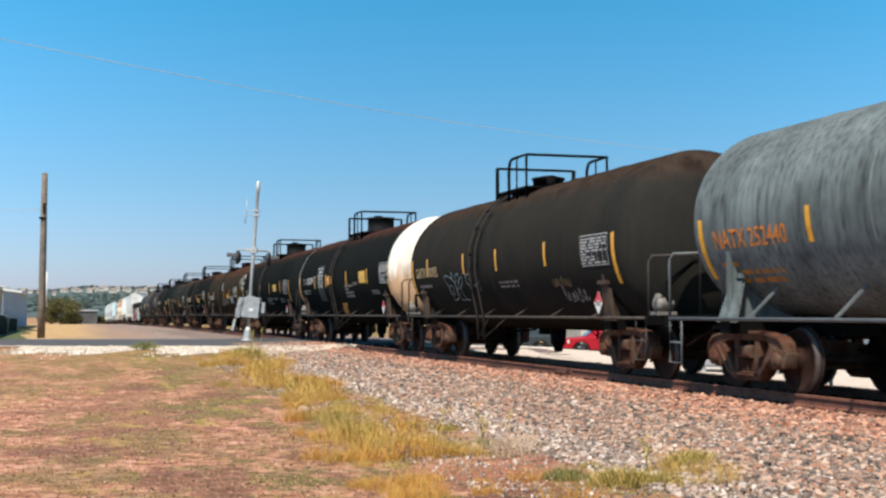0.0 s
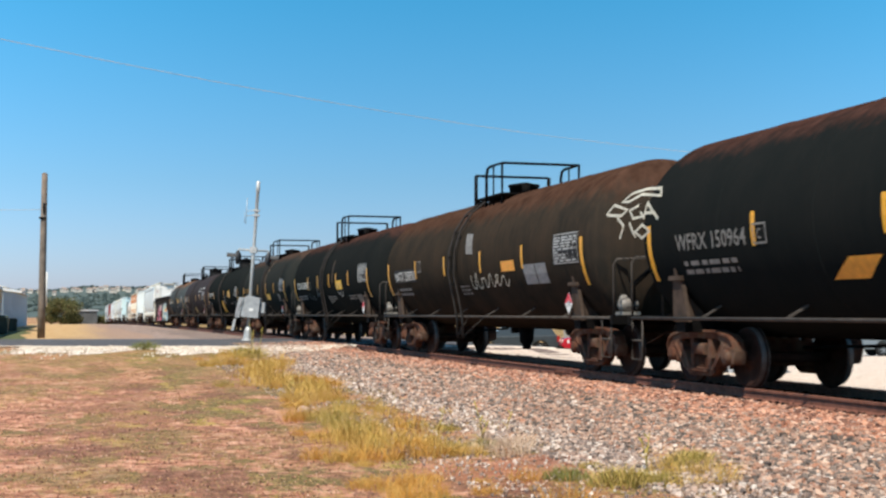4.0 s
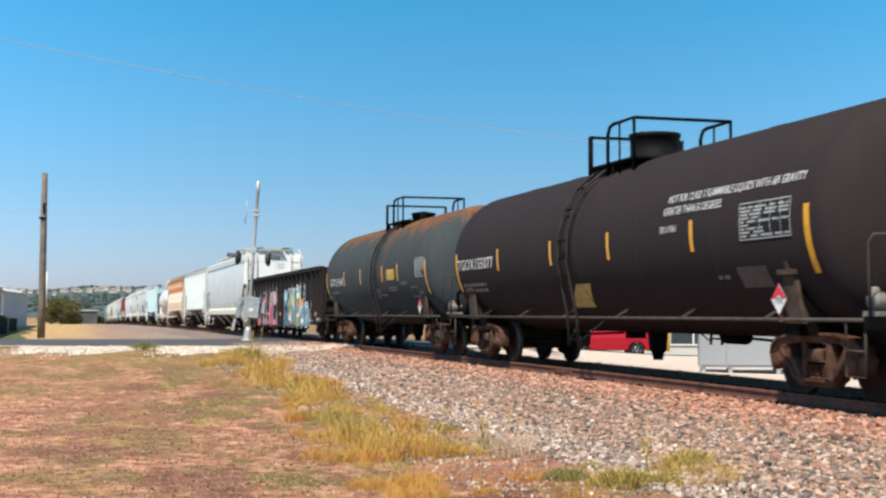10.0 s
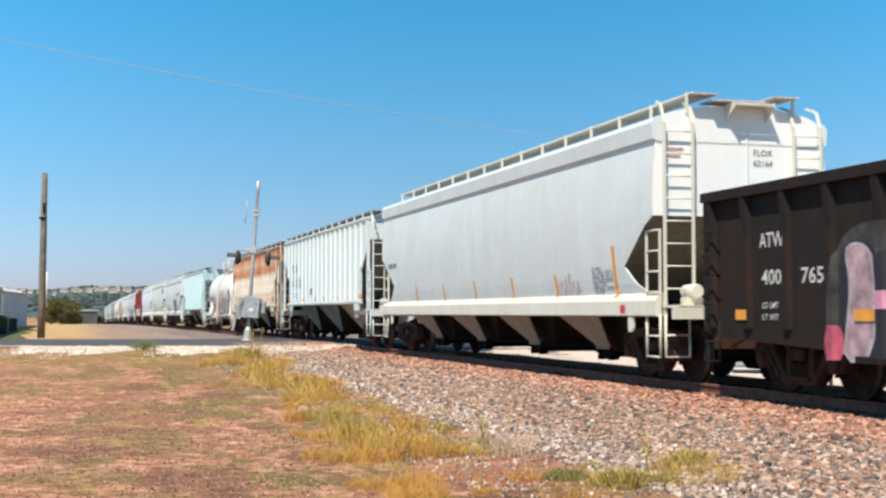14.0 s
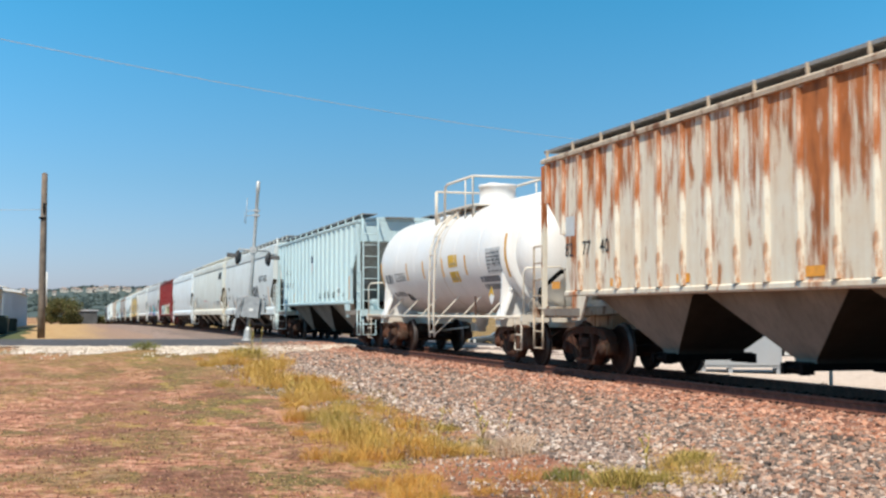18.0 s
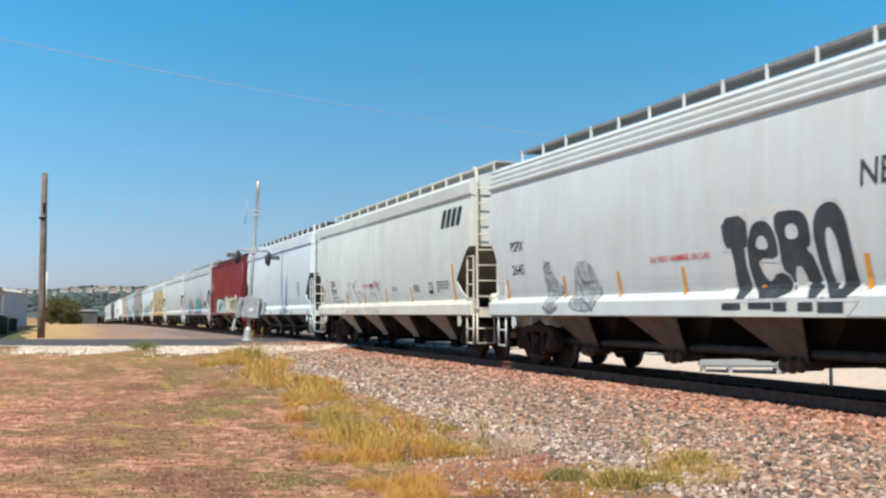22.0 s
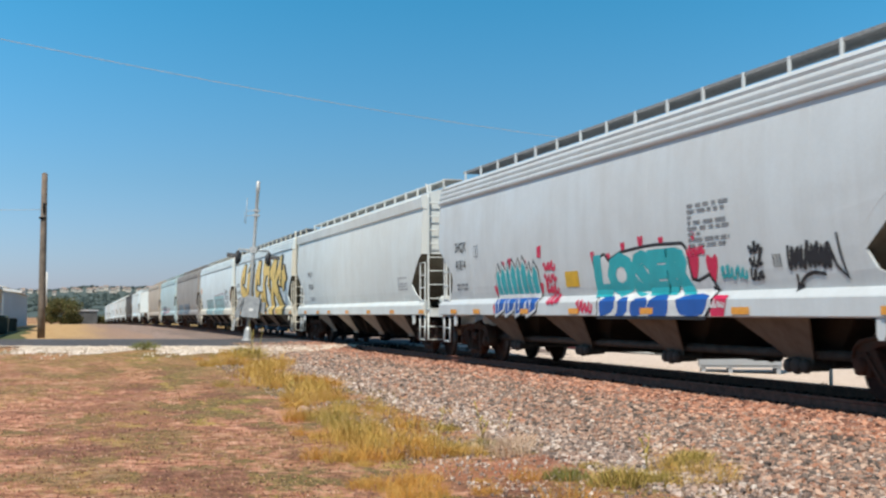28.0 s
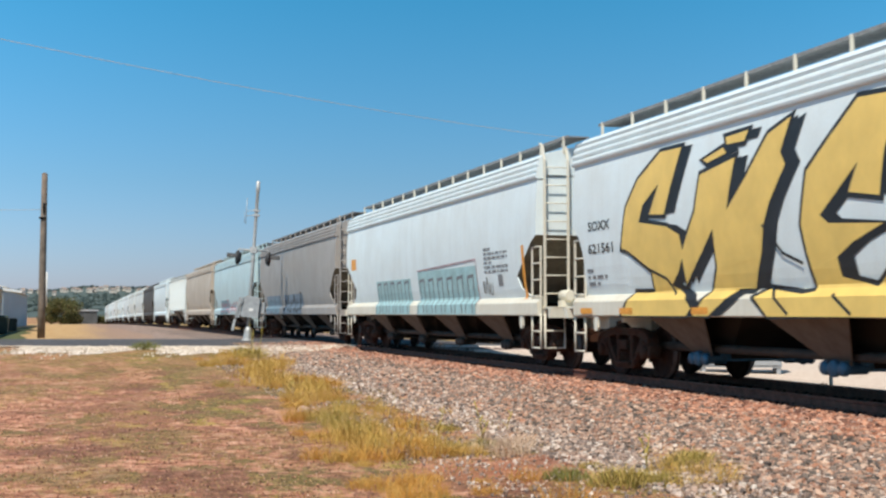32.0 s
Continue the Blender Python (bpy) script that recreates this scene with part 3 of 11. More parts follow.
def end_works(car, length, mat, top, inset=0.44):
    """Platforms, ladders, grab irons and brake gear at both ends of a hopper."""
    half = length / 2

    def deck(bm, s):
        for s in (s,):
            y0, y1 = sorted((s * (half - 0.30), s * (half - 1.6)))
            box(bm, -0.3, 0.3, y0 if s > 0 else y0, y1, 0.80, 1.06)
            y0, y1 = sorted((s * (half - 0.36), s * (half - 0.50)))
            box(bm, -1.5, 1.5, y0, y1, 1.02, 1.22)
            y0, y1 = sorted((s * (half - 0.36), s * (half - 1.5)))
            box(bm, -1.45, 1.45, y0, y1, 1.20, 1.24)
            for x in (-0.95, 0.95):
                beam(bm, (x, s * (half - 0.5), 1.1), (x * 0.4, s * (half - 2.6), 1.2), 0.12, 0.16)
    for s in (-1, 1):
        part("end_platform", shape(("end_deck", length, s), lambda bm: deck(bm, s)), mat, car)
        for q in (-1, 1):
            def side_lad(bm, s=s, q=q):
                x = q * 1.5
                y0, y1 = s * (half - inset - 0.02), s * (half - inset - 0.51)
                for yy in (y0, y1):
                    beam(bm, (x, yy, 1.1), (x, yy, 2.45), 0.032, 0.036)
                for yy in (y0, y1):
                    tube(bm, [(x, yy, 1.1), (x, yy, 0.40)], 0.024, 5)
            sl = part("side_ladder", shape(("side_ladder", length, s, q, inset), side_lad), mat, car)
            for z in (0.42, 0.75, 1.45, 1.78, 2.11, 2.44):
                part("rung", shape(("side_rung",), lambda bm: tube(bm, [(0, -0.245, 0), (0, 0.245, 0)], 0.018, 5)), mat, sl, "", pose(q * 1.5, s * (half - inset - 0.265), z))

            def lad(bm, s=s, q=q):
                x = q * 1.42
                ye = s * (half - inset)
                for xx in (x, x - q * 0.5):
                    pts = [(xx, ye, 1.1), (xx, ye, top - 0.30), (xx, ye - s * 0.12, top), (xx * 0.97, ye - s * 0.36, top + 0.09)]
                    for a, b in zip(pts, pts[1:]):
                        beam(bm, a, b, 0.045, 0.035)
                tube(bm, [(x, ye, 1.1), (x, ye, 0.42), (x - q * 0.42, ye, 0.42), (x - q * 0.42, ye, 1.1)], 0.026, 5)
                tube(bm, [(x, ye, 0.76), (x - q * 0.42, ye, 0.76)], 0.018, 5)
            if s > 0 and q < 0:        # the near rear corner has no tall ladder
                continue
            el = part("end_ladder", shape(("end_ladder", length, top, s, q, inset), lad), mat, car)
            for k in range(int((top - 1.4) / 0.36)):
                part("rung", shape(("end_rung",), lambda bm: tube(bm, [(-0.25, 0, 0), (0.25, 0, 0)], 0.014, 5)), mat, el, "", pose(q * 1.17, s * (half - inset), 1.5 + k * 0.36))

    y = -half + 1.0
    part("brake_wheel", shape(("brake_wheel",), lambda bm: (lathe(bm, [(0.26, -0.02), (0.28, 0.0), (0.26, 0.02)], "y", 18), box(bm, -0.15, 0.15, 0.03, 0.25, -0.2, 0.2))), mat, car, "grimy brake wheel", pose(0.55, y - 0.35, 2.3))
    part("brake_cylinder", shape(("brake_cylinder",), lambda bm: (lathe(bm, [(0.14, -0.3), (0.16, -0.25), (0.16, 0.25), (0.14, 0.3)], "y", 14), box(bm, -0.2, 0.2, -0.15, 0.15, -0.31, -0.13))), mat, car, "grimy brake cylinder", pose(-0.95, y - 0.1, 1.46) @ Matrix.Scale(0.72, 4))
    part("air_reservoir", shape(("hopper_reservoir",), lambda bm: lathe(bm, [(0.11, -0.2), (0.13, -0.15), (0.13, 0.2), (0.11, 0.24)], "x", 12)), mat, car, "", pose(-0.3, -y, 1.5))


def bays(car, length, n, z1, span, gate=M_DARK, deep=0.30, side_sheet=None, pneumatic=False):
    """Funnel-shaped bays under the car, each with its outlet gate."""
    pitch = span / n
    for k in range(n):
        y = (k - (n - 1) / 2) * pitch

        narrow = deep < 0.31
        def fn(bm):
            hp = pitch * 0.49
            x1, x0 = (1.12, 0.52) if narrow else (1.22, 0.62)
            skin(bm, [[(-x1, -hp, z1), (x1, -hp, z1), (x1, hp, z1), (-x1, hp, z1)],
                      [(-x0, -0.28, deep + 0.16), (x0, -0.28, deep + 0.16), (x0, 0.28, deep + 0.16), (-x0, 0.28, deep + 0.16)],
                      [(-x0, -0.28, deep + 0.1), (x0, -0.28, deep + 0.1), (x0, 0.28, deep + 0.1), (-x0, 0.28, deep + 0.1)]])
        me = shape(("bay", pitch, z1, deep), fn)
        # The sloping end faces get the brown sheet with shade in its colour.
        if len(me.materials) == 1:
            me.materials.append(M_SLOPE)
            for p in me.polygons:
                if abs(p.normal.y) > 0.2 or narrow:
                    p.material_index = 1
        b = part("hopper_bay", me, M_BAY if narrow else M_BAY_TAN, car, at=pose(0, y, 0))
        if narrow:
            def plate(bm, q):
                """The bolted side sheet of a bay, hung from the side sill."""
                w = pitch * 0.25
                zl = deep + 0.20
                skin(bm, [[(q * (1.42 + o), -w - 0.12, 1.14), (q * (1.42 + o), w + 0.12, 1.14), (q * (0.86 + o), 0.30, zl), (q * (0.86 + o), -0.30, zl)] for o in (0, 0.02)])
                for e in (-0.24, -0.08, 0.08, 0.24):
                    box(bm, q * 0.87 - 0.02, q * 0.87 + 0.02, e - 0.045, e + 0.045, zl - 0.06, zl + 0.01)
            for q in (-1, 1):
                part("bay_side_sheet", shape(("bay_plate", pitch, deep, q), lambda bm: plate(bm, q)), side_sheet or M_BAY, b)

        def out(bm):
            box(bm, -0.72, 0.72, -0.30, 0.30, deep, deep + 0.1)
            for q in (-1, 1):
                box(bm, q * 0.72 - 0.05, q * 0.72 + 0.05, -0.30, 0.30, deep - 0.05, deep + 0.12)
                lathe(bm, [(0.03, -0.32), (0.03, 0.32)], "y", 8, (q * 0.79, 0, deep + 0.03))
                for e in (-0.24, 0.24):
                    box(bm, q * 0.79 - 0.06, q * 0.79 + 0.06, e - 0.05, e + 0.05, deep - 0.06, deep + 0.10)
        def nozzle(bm):
            box(bm, -0.70, 0.70, -0.26, 0.26, deep + 0.06, deep + 0.20)
            for q in (-1, 1):
                for e, r in ((-0.20, 0.10), (0.02, 0.12), (0.22, 0.10)):
                    lathe(bm, [(0.02, q * 0.98), (r * 0.8, q * 0.98), (r, q * 0.95), (r, q * 0.90), (r * 0.75, q * 0.88), (r * 0.75, q * 0.60)], "x", 14, (0, e, deep + 0.10))
        part("outlet_gate", shape(("nozzle" if pneumatic else "gate", deep), nozzle if pneumatic else out), gate, b)
    if pneumatic:
        for q in (-1, 1):
            part("air_pipe", shape(("air_pipe", span, q), lambda bm: tube(bm, [(q * 0.78, -span / 2 + 0.3, 0.56), (q * 0.78, span / 2 - 0.3, 0.56)], 0.07, 8)), M_PIPE, car)


def roof_walk(car, E, z, xs, mat, grate, dark_edge):
    """A raised walk of grating along the roof on slim posts."""
    def fn(bm):
        for x in xs:
            x0, x1 = x - 0.22, x + 0.22
            box(bm, x0, x1, -E - 0.2, E + 0.2, z, z + 0.03)
            if dark_edge:
                o = 0.235 if x > 0 else -0.235
                beam(bm, (x + o, -E - 0.2, z + 0.02), (x + o, E + 0.2, z + 0.02), 0.025, 0.05)
        for s in (-1, 1):
            box(bm, -0.6, 0.35, s * (E + 0.02) - 0.2, s * (E + 0.02) + 0.28, z - 0.1, z - 0.07)
    part("roof_walk", shape(("roof_walk", E, z, xs, dark_edge), fn), grate, car, "grey steel grating walk")

    n = int(2 * E / 1.25)
    if not dark_edge:
        for x in xs:
            o = 0.24 if x > 0 else -0.24
            part("walk_edge", shape(("walk_edge", E), lambda bm: beam(bm, (0, -E - 0.2, 0), (0, E + 0.2, 0), 0.022, 0.03)), mat, car, "", pose(x + o, 0, z + 0.02))
    for x in xs:
        o = 0.25 if x > 0 else -0.25
        post = shape(("walk_post", o > 0), lambda bm: beam(bm, (o, 0, -0.30), (o, 0, 0.045), 0.04, 0.04))
        for k in range(n + 1):
            part("walk_post", post, mat, car, "", pose(x, -E + 2 * E * k / n, z))


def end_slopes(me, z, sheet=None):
    """Gives the downward-facing slope sheets over the end platforms a paint with grime and their shade in it."""
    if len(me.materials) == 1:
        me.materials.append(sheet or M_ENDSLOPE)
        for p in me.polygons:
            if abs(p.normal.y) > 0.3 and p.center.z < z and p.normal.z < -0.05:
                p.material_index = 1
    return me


OFFS = {}            # how far the drawings on a wagon's side lie off its middle


def round_hopper(front, length, colour, label, roof=None, eave="band", n_bays=4, gate=None, walk_mat=None, trim=None, top=4.62, rear_cut=1.0, rm=0.0, sheets=None, end_mat=None):
    half = length / 2
    car = start_car("hopper_wagon", label, "hopper wagons of the train", front + 0.4, length)
    OFFS[car.name] = 0.4
    E = half - 0.98
    trim = trim or colour

    def body(bm):
        lv = []
        for z in [1.30 + 0.137 * k for k in range(10)] + [2.67 + 0.121 * k for k in range(11)]:
            e = E - 0.10 - (2.67 - z) * 1.45 if z < 2.67 else E
            lv.append((z, round_x(z), e))
        loops = [[(-x, -e, z), (x, -e, z), (x, e + rm, z), (-x, e + rm, z)] for z, x, e in lv]
        skin(bm, loops)
        bm.faces.ensure_lookup_table()
        for f in bm.faces:
            c = f.calc_center_median()
            f.smooth = False
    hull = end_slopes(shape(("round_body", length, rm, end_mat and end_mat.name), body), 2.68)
    if end_mat and len(hull.materials) == 2:
        hull.materials.append(end_mat)
        for p in hull.polygons:
            if abs(p.normal.y) > 0.95 and p.center.z > 2.6:
                p.material_index = 2
    part("hopper_body", hull, colour, car)

    def sheet(bm, s, q):
        """A gusset plate beside the slope sheet."""
        for s in (s,):
            for q in (q,):
                out = [(1.32, 0.30), (1.40, 0.33), (1.60, 0.85), (1.94, 1.30), (2.30, 0.85), (2.62, 0.22), (2.70, 0.0)]
                if eave == "ribs":
                    out = [(1.32, 0.45), (1.46, 0.62), (1.64, 1.08), (1.92, 1.30), (2.20, 1.20), (2.46, 0.84), (2.70, 0.12)]
                loop = []
                for o in (0.003, -0.03):
                    loop.append([(q * (round_x(z) + o), s * (E + (rm if s > 0 else 0) - d * (rear_cut if s > 0 else 1.0)), z) for z, d in out] + [(q * (round_x(z) + o), s * (E - 2.25), z) for z in (2.70, 2.30, 1.94, 1.60, 1.45, 1.32)])
                skin(bm, loop)
    for s in (-1, 1):
        for q in (-1, 1):
            part("side_gusset", shape(("gusset", length, s, q, rear_cut, rm, eave), lambda bm: sheet(bm, s, q)), colour, car)
    seam = shape(("seam",), lambda bm: tube(bm, [(-(round_x(z) - 0.003), 0, z) for z in (1.34, 1.45, 1.6, 1.75, 1.94, 2.2, 2.42, 2.7, 2.95, 3.2, 3.4, 3.6, 3.8)], 0.007, 4))
    for k in range(1, 8):
        part("weld_seam", seam, colour, car, at=pose(0, -E + 2 * E * k / 8, 0))

    def eaves(bm, q):
        for q in (q,):
            if eave == "band":          # a plain inward step under a broad eave
                prism_y(bm, [(q * 1.47, 3.86), (q * 1.58, 3.90), (q * 1.60, 4.16), (q * 1.54, 4.24), (q * 1.40, 4.26), (q * 1.40, 3.86)], -E - 0.02, E + rm + 0.02)
            else:                        # ribs pressed along the eave
                line = [(q * 1.40, 3.80)]
                for k in range(3):
                    z = 3.80 + 0.115 * k
                    x = 1.585 - 0.025 * k
                    line += [(q * (x - 0.018), z), (q * x, z + 0.025), (q * (x + 0.008), z + 0.06), (q * (x - 0.004), z + 0.10)]
                prism_y(bm, line + [(q * 1.50, 4.15), (q * 1.52, 4.20), (q * 1.38, 4.27)], -E - 0.02, E + rm + 0.02)
    for q in (-1, 1):
        part("eave", shape(("eave", length, eave, q, rm), lambda bm: eaves(bm, q)), roof or colour, car)

    def roof_fn(bm):
        pts = [(1.42 * math.cos(a), 4.22 + 0.26 * math.sin(a)) for a in (k * math.pi / 12 for k in range(13))]
        prism_y(bm, [(1.42, 3.84)] + pts + [(-1.42, 3.84)], -E, E + rm)
        box(bm, -0.32, 0.32, -E + 0.3, E - 0.3, 4.44, 4.54)
        for k in range(9):
            y = -E + 0.8 + (2 * E - 1.6) * k / 8
            box(bm, -0.36, 0.36, y - 0.03, y + 0.03, 4.5, 4.58)
    lid = shape(("round_roof", length, rm, end_mat and end_mat.name), roof_fn)
    if end_mat and len(lid.materials) == 1:
        lid.materials.append(end_mat)
        for p in lid.polygons:
            if abs(p.normal.y) > 0.95 and p.area > 0.3:
                p.material_index = 1
    part("roof", lid, roof or colour, car)
    for q in (-1, 1):
        def sill(bm, q=q):
            prism_y(bm, [(q * 1.34, 1.06), (q * 1.54, 1.06), (q * 1.56, 1.08), (q * 1.56, 1.31), (q * 1.55, 1.33), (q * 1.47, 1.425), (q * 1.36, 1.45)], -half + 0.95, half - 0.95 + rm)
        part("side_sill", shape(("sill", length, q, rm), sill), trim, car)
        for t in (-1, 1):
            part("tow_eye", shape(("tow_eye", q), lambda bm: prism(bm, [(-0.09, 1.06), (0.09, 1.06), (0.09, 0.86), (0.05, 0.80), (-0.05, 0.80), (-0.09, 0.86)], q * 1.50, q * 1.54)), trim, car, "", pose(0, t * (half - 1.95), 0))
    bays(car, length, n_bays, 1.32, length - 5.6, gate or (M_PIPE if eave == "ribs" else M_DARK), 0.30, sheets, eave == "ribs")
    end_works(car, length, trim, 4.45, 0.88)
    roof_walk(car, E, top, (-0.72, 0.72), trim, walk_mat or (M_GRATE if eave == "ribs" else M_GRATE_PALE), eave == "ribs")
    for s in (-1, 1):
        truck(car, s * (half - 2.1), M_IRON_SHADED, len(MOVERS) % 3 == 0)
    couplers(car, half)
    return car


def ribbed_hopper(front, length, colour, label, posts=18, walk_mat=None, n_bays=3, roof=None, zlow=1.52, ztop=4.12, slope=None):
    half = length / 2
    car = start_car("hopper_wagon", label, "hopper wagons of the train", front, length)
    E = half - 0.9

    def body(bm):
        lv = [(zlow - 0.1, 1.40, E - 2.5), (zlow, 1.44, E - 2.4), (3.42, 1.44, E - 0.1), (3.45, 1.44, E), (ztop, 1.44, E)]
        skin(bm, [[(-x, -e, z), (x, -e, z), (x, e, z), (-x, e, z)] for z, x, e in lv])
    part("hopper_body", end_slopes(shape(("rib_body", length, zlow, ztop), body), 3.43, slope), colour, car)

    def top(bm):
        for q in (-1, 1):
            prism_y(bm, [(q * 1.40, ztop - 0.05), (q * 1.50, ztop - 0.05), (q * 1.51, ztop + 0.01), (q * 1.48, ztop + 0.04), (q * 1.40, ztop + 0.04)], -E - 0.03, E + 0.03)
        pts = [(1.46 * math.cos(a), ztop + 0.01 + 0.13 * math.sin(a)) for a in (k * math.pi / 10 for k in range(11))]
        prism_y(bm, pts, -E, E)
        for q in (-1, 1):
            for k in range(5):
                y = (k - 2) * (2 * E - 1.5) / 5
                box(bm, q * 0.45 - 0.3, q * 0.45 + 0.3, y - 0.9, y + 0.9, ztop + 0.08, ztop + 0.17)
    part("roof", shape(("rib_roof", length, ztop), top), roof or colour, car)
    for q in (-1, 1):
        def chord(bm, q=q):
            prism_y(bm, [(q * 1.38, zlow - 0.10), (q * 1.452, zlow - 0.10), (q * 1.475, zlow - 0.07), (q * 1.475, zlow - 0.01), (q * 1.38, zlow + 0.05)], -E + 1.15, E - 1.15)
        part("side_chord", shape(("chord", length, q, zlow), chord), colour, car)

    def rib(bm):
        skin(bm, [[(-1.43, -0.085, z), (-1.51, -0.05, z), (-1.51, 0.05, z), (-1.43, 0.085, z)] for z in (zlow + 0.02, ztop - 0.09)])
    rib_me = shape(("rib", zlow, ztop), rib)
    for k in range(posts):
        f = k / (posts - 1) * 2 - 1
        y = f * (E - 0.25)
        lim = abs(y)
        if lim > E - 1.12:                # the outer posts stop at the cut corner
            zl = round(min(3.4, 2.5 + (lim - (E - 1.15)) / 1.15 * 0.92 + 0.05), 2)
            rm = shape(("rib", round(zl, 2), ztop), lambda bm: skin(bm, [[(-1.43, -0.085, z), (-1.51, -0.05, z), (-1.51, 0.05, z), (-1.43, 0.085, z)] for z in (zl, ztop - 0.09)]))
        else:
            rm = rib_me
        part("side_post", rm, colour, car, at=pose(0, y, 0))
        part("side_post", rm, colour, car, at=pose(0, y, 0, 0, 0, 180))

    for s in (-1, 1):
        for q in (-1, 1):
            part("corner_plate", shape(("corner_plate", length, s, q, zlow), lambda bm: prism(bm, [(s * (E - 2.6), zlow), (s * (E - 1.15), zlow), (s * (E - 1.15), 2.5), (s * E, 3.42), (s * (E - 2.6), 3.42)], q * 1.41, q * 1.443)), colour, car)

    def corner(bm, s, q):
        for s in (s,):
            for q in (q,):
                beam(bm, (q * 1.46, s * (E - 0.05), ztop - 0.1), (q * 1.46, s * (E - 0.05), 1.2), 0.09, 0.10)
    for s in (-1, 1):
        for q in (-1, 1):
            part("corner_post", shape(("corner", length, ztop, zlow, s, q), lambda bm: corner(bm, s, q)), colour, car)
            part("end_side_sill", shape(("end_side_sill", length, s, q), lambda bm: box(bm, q * 1.44 - 0.05, q * 1.44 + 0.05, min(s * (E - 1.9), s * E), max(s * (E - 1.9), s * E), 1.06, 1.20)), M_SILL_GRIMY, car, "grimy side sill under the end platform")
            part("sill_gusset", shape(("sill_gusset", length, zlow, s, q), lambda bm: prism(bm, [(s * (E - 2.2), zlow - 0.1), (s * (E - 1.5), zlow - 0.1), (s * (E - 1.5), 0.98), (s * (E - 1.9), 0.98)], q * 1.42, q * 1.47)), colour, car)
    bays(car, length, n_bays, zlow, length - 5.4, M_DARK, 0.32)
    end_works(car, length, roof or colour, ztop - 0.02)
    roof_walk(car, E, ztop + 0.19, (-1.12, 1.12), roof or colour, walk_mat or M_GRATE, True)
    for s in (-1, 1):
        truck(car, s * (half - 2.1), M_IRON_SHADED, len(MOVERS) % 3 == 0)
    couplers(car, half)
    return car


# ---- gondola ----
GON_POSTS = [0.52 + 1.02 * k for k in range(-9, 7)] + [-9.65, 8.0, 8.92, 9.7]


def gondola(front, length, colour, label):
    half = length / 2
    car = start_car("gondola_wagon", label, "open wagons of the train", front, length)
    E = half - 0.30
    z0, z1 = 0.52, 2.73
    for q in (-1, 1):
        def side(bm, q=q):
            x0, x1 = sorted((q * 1.40, q * 1.43))
            box(bm, x0, x1, -E, E, z0 + 0.25, z1)
            prism(bm, [(-E, z0 + 0.26), (-half + 3.6, z0 + 0.12), (-half + 4.0, z0), (half - 4.0, z0), (half - 3.6, z0 + 0.12), (E, z0 + 0.26)], q * 1.40, q * 1.43)
            prism(bm, [(-half + 4.0, z0), (half - 4.0, z0), (half - 4.0, z0 + 0.08), (-half + 4.0, z0 + 0.08)], q * 1.43, q * 1.49)
        part("side_wall", shape(("gon_side", length, q), side), colour, car)
        def rim(bm, q=q):
            x0, x1 = sorted((q * 1.38, q * 1.56))
            box(bm, x0, x1, -E - 0.03, E + 0.03, z1, z1 + 0.14)
        part("top_rail", shape(("gon_rim", length, q), rim), colour, car)
    def post(bm, low):
        skin(bm, [[(-1.43, -0.10, z), (-x, -0.06, z), (-x, 0.06, z), (-1.43, 0.10, z)] for z, x in ((low, 1.49), (2.2, 1.49), (z1, 1.55))])
    long_post = shape(("gon_post",), lambda bm: post(bm, z0 + 0.1))
    short_post = shape(("gon_post_short",), lambda bm: post(bm, z0 + 0.38))
    for u in GON_POSTS:
        y = -u
        pm = short_post if abs(y) > half - 3.2 else long_post
        part("side_post", pm, colour, car, at=pose(0, y, 0))
        part("side_post", pm, colour, car, at=pose(0, y, 0, 0, 0, 180))
    for s in (-1, 1):
        y0, y1 = sorted((s * E, s * (E - 0.05)))
        w = one("end_wall", lambda bm: box(bm, -1.4, 1.4, y0, y1, z0 + 0.3, z1 + 0.1), colour, car)
        y0, y1 = sorted((s * E, s * (E + 0.12)))
        for k in range(4):
            part("end_rib", shape(("gon_end_rib", length, s), lambda bm: box(bm, -1.44, 1.44, y0, y1, 0, 0.14)), colour, w, "", pose(0, 0, 1.15 + 0.42 * k))
        for x in (-1.4, -0.5, 0.5, 1.4):
            part("end_post", shape(("gon_end_post", length, s), lambda bm: box(bm, -0.06, 0.06, y0 - 0.004, y1 + 0.004, z0 + 0.3, z1 + 0.12)), colour, w, "", pose(x, 0, 0))
    def floor_fn(bm):
        box(bm, -1.4, 1.4, -E, E, 1.02, 1.08)
        box(bm, -0.3, 0.3, -half + 0.35, half - 0.35, 0.62, 1.02)
        for k in range(7):
            y = (k - 3) * 2.0
            box(bm, -1.38, 1.38, y - 0.05, y + 0.05, 0.85, 1.02)
    part("floor_pan", shape(("gon_floor", length), floor_fn), M_DARK, car)
    for q in (-1, 1):
        for s in (-1, 1):
            def lad(bm, q=q, s=s):
                y0, y1 = s * (E - 0.05), s * (E - 0.50)
                for z in (1.25, 1.6, 1.95, 2.3):
                    tube(bm, [(q * 1.57, y0, z), (q * 1.57, y1, z)], 0.016, 5)
                tube(bm, [(q * 1.54, y0, 1.0), (q * 1.54, y0, 0.42), (q * 1.54, y1, 0.42), (q * 1.54, y1, 1.0)], 0.02, 5)
                tube(bm, [(q * 1.54, y0, 0.7), (q * 1.54, y1, 0.7)], 0.018, 5)
            part("grab_iron", shape(("gon_grab", length, q, s), lad), colour, car)
    for s in (-1, 1):
        truck(car, s * (half - 2.1), M_IRON_SHADED, len(MOVERS) % 3 == 0)
    couplers(car, half)
    return car


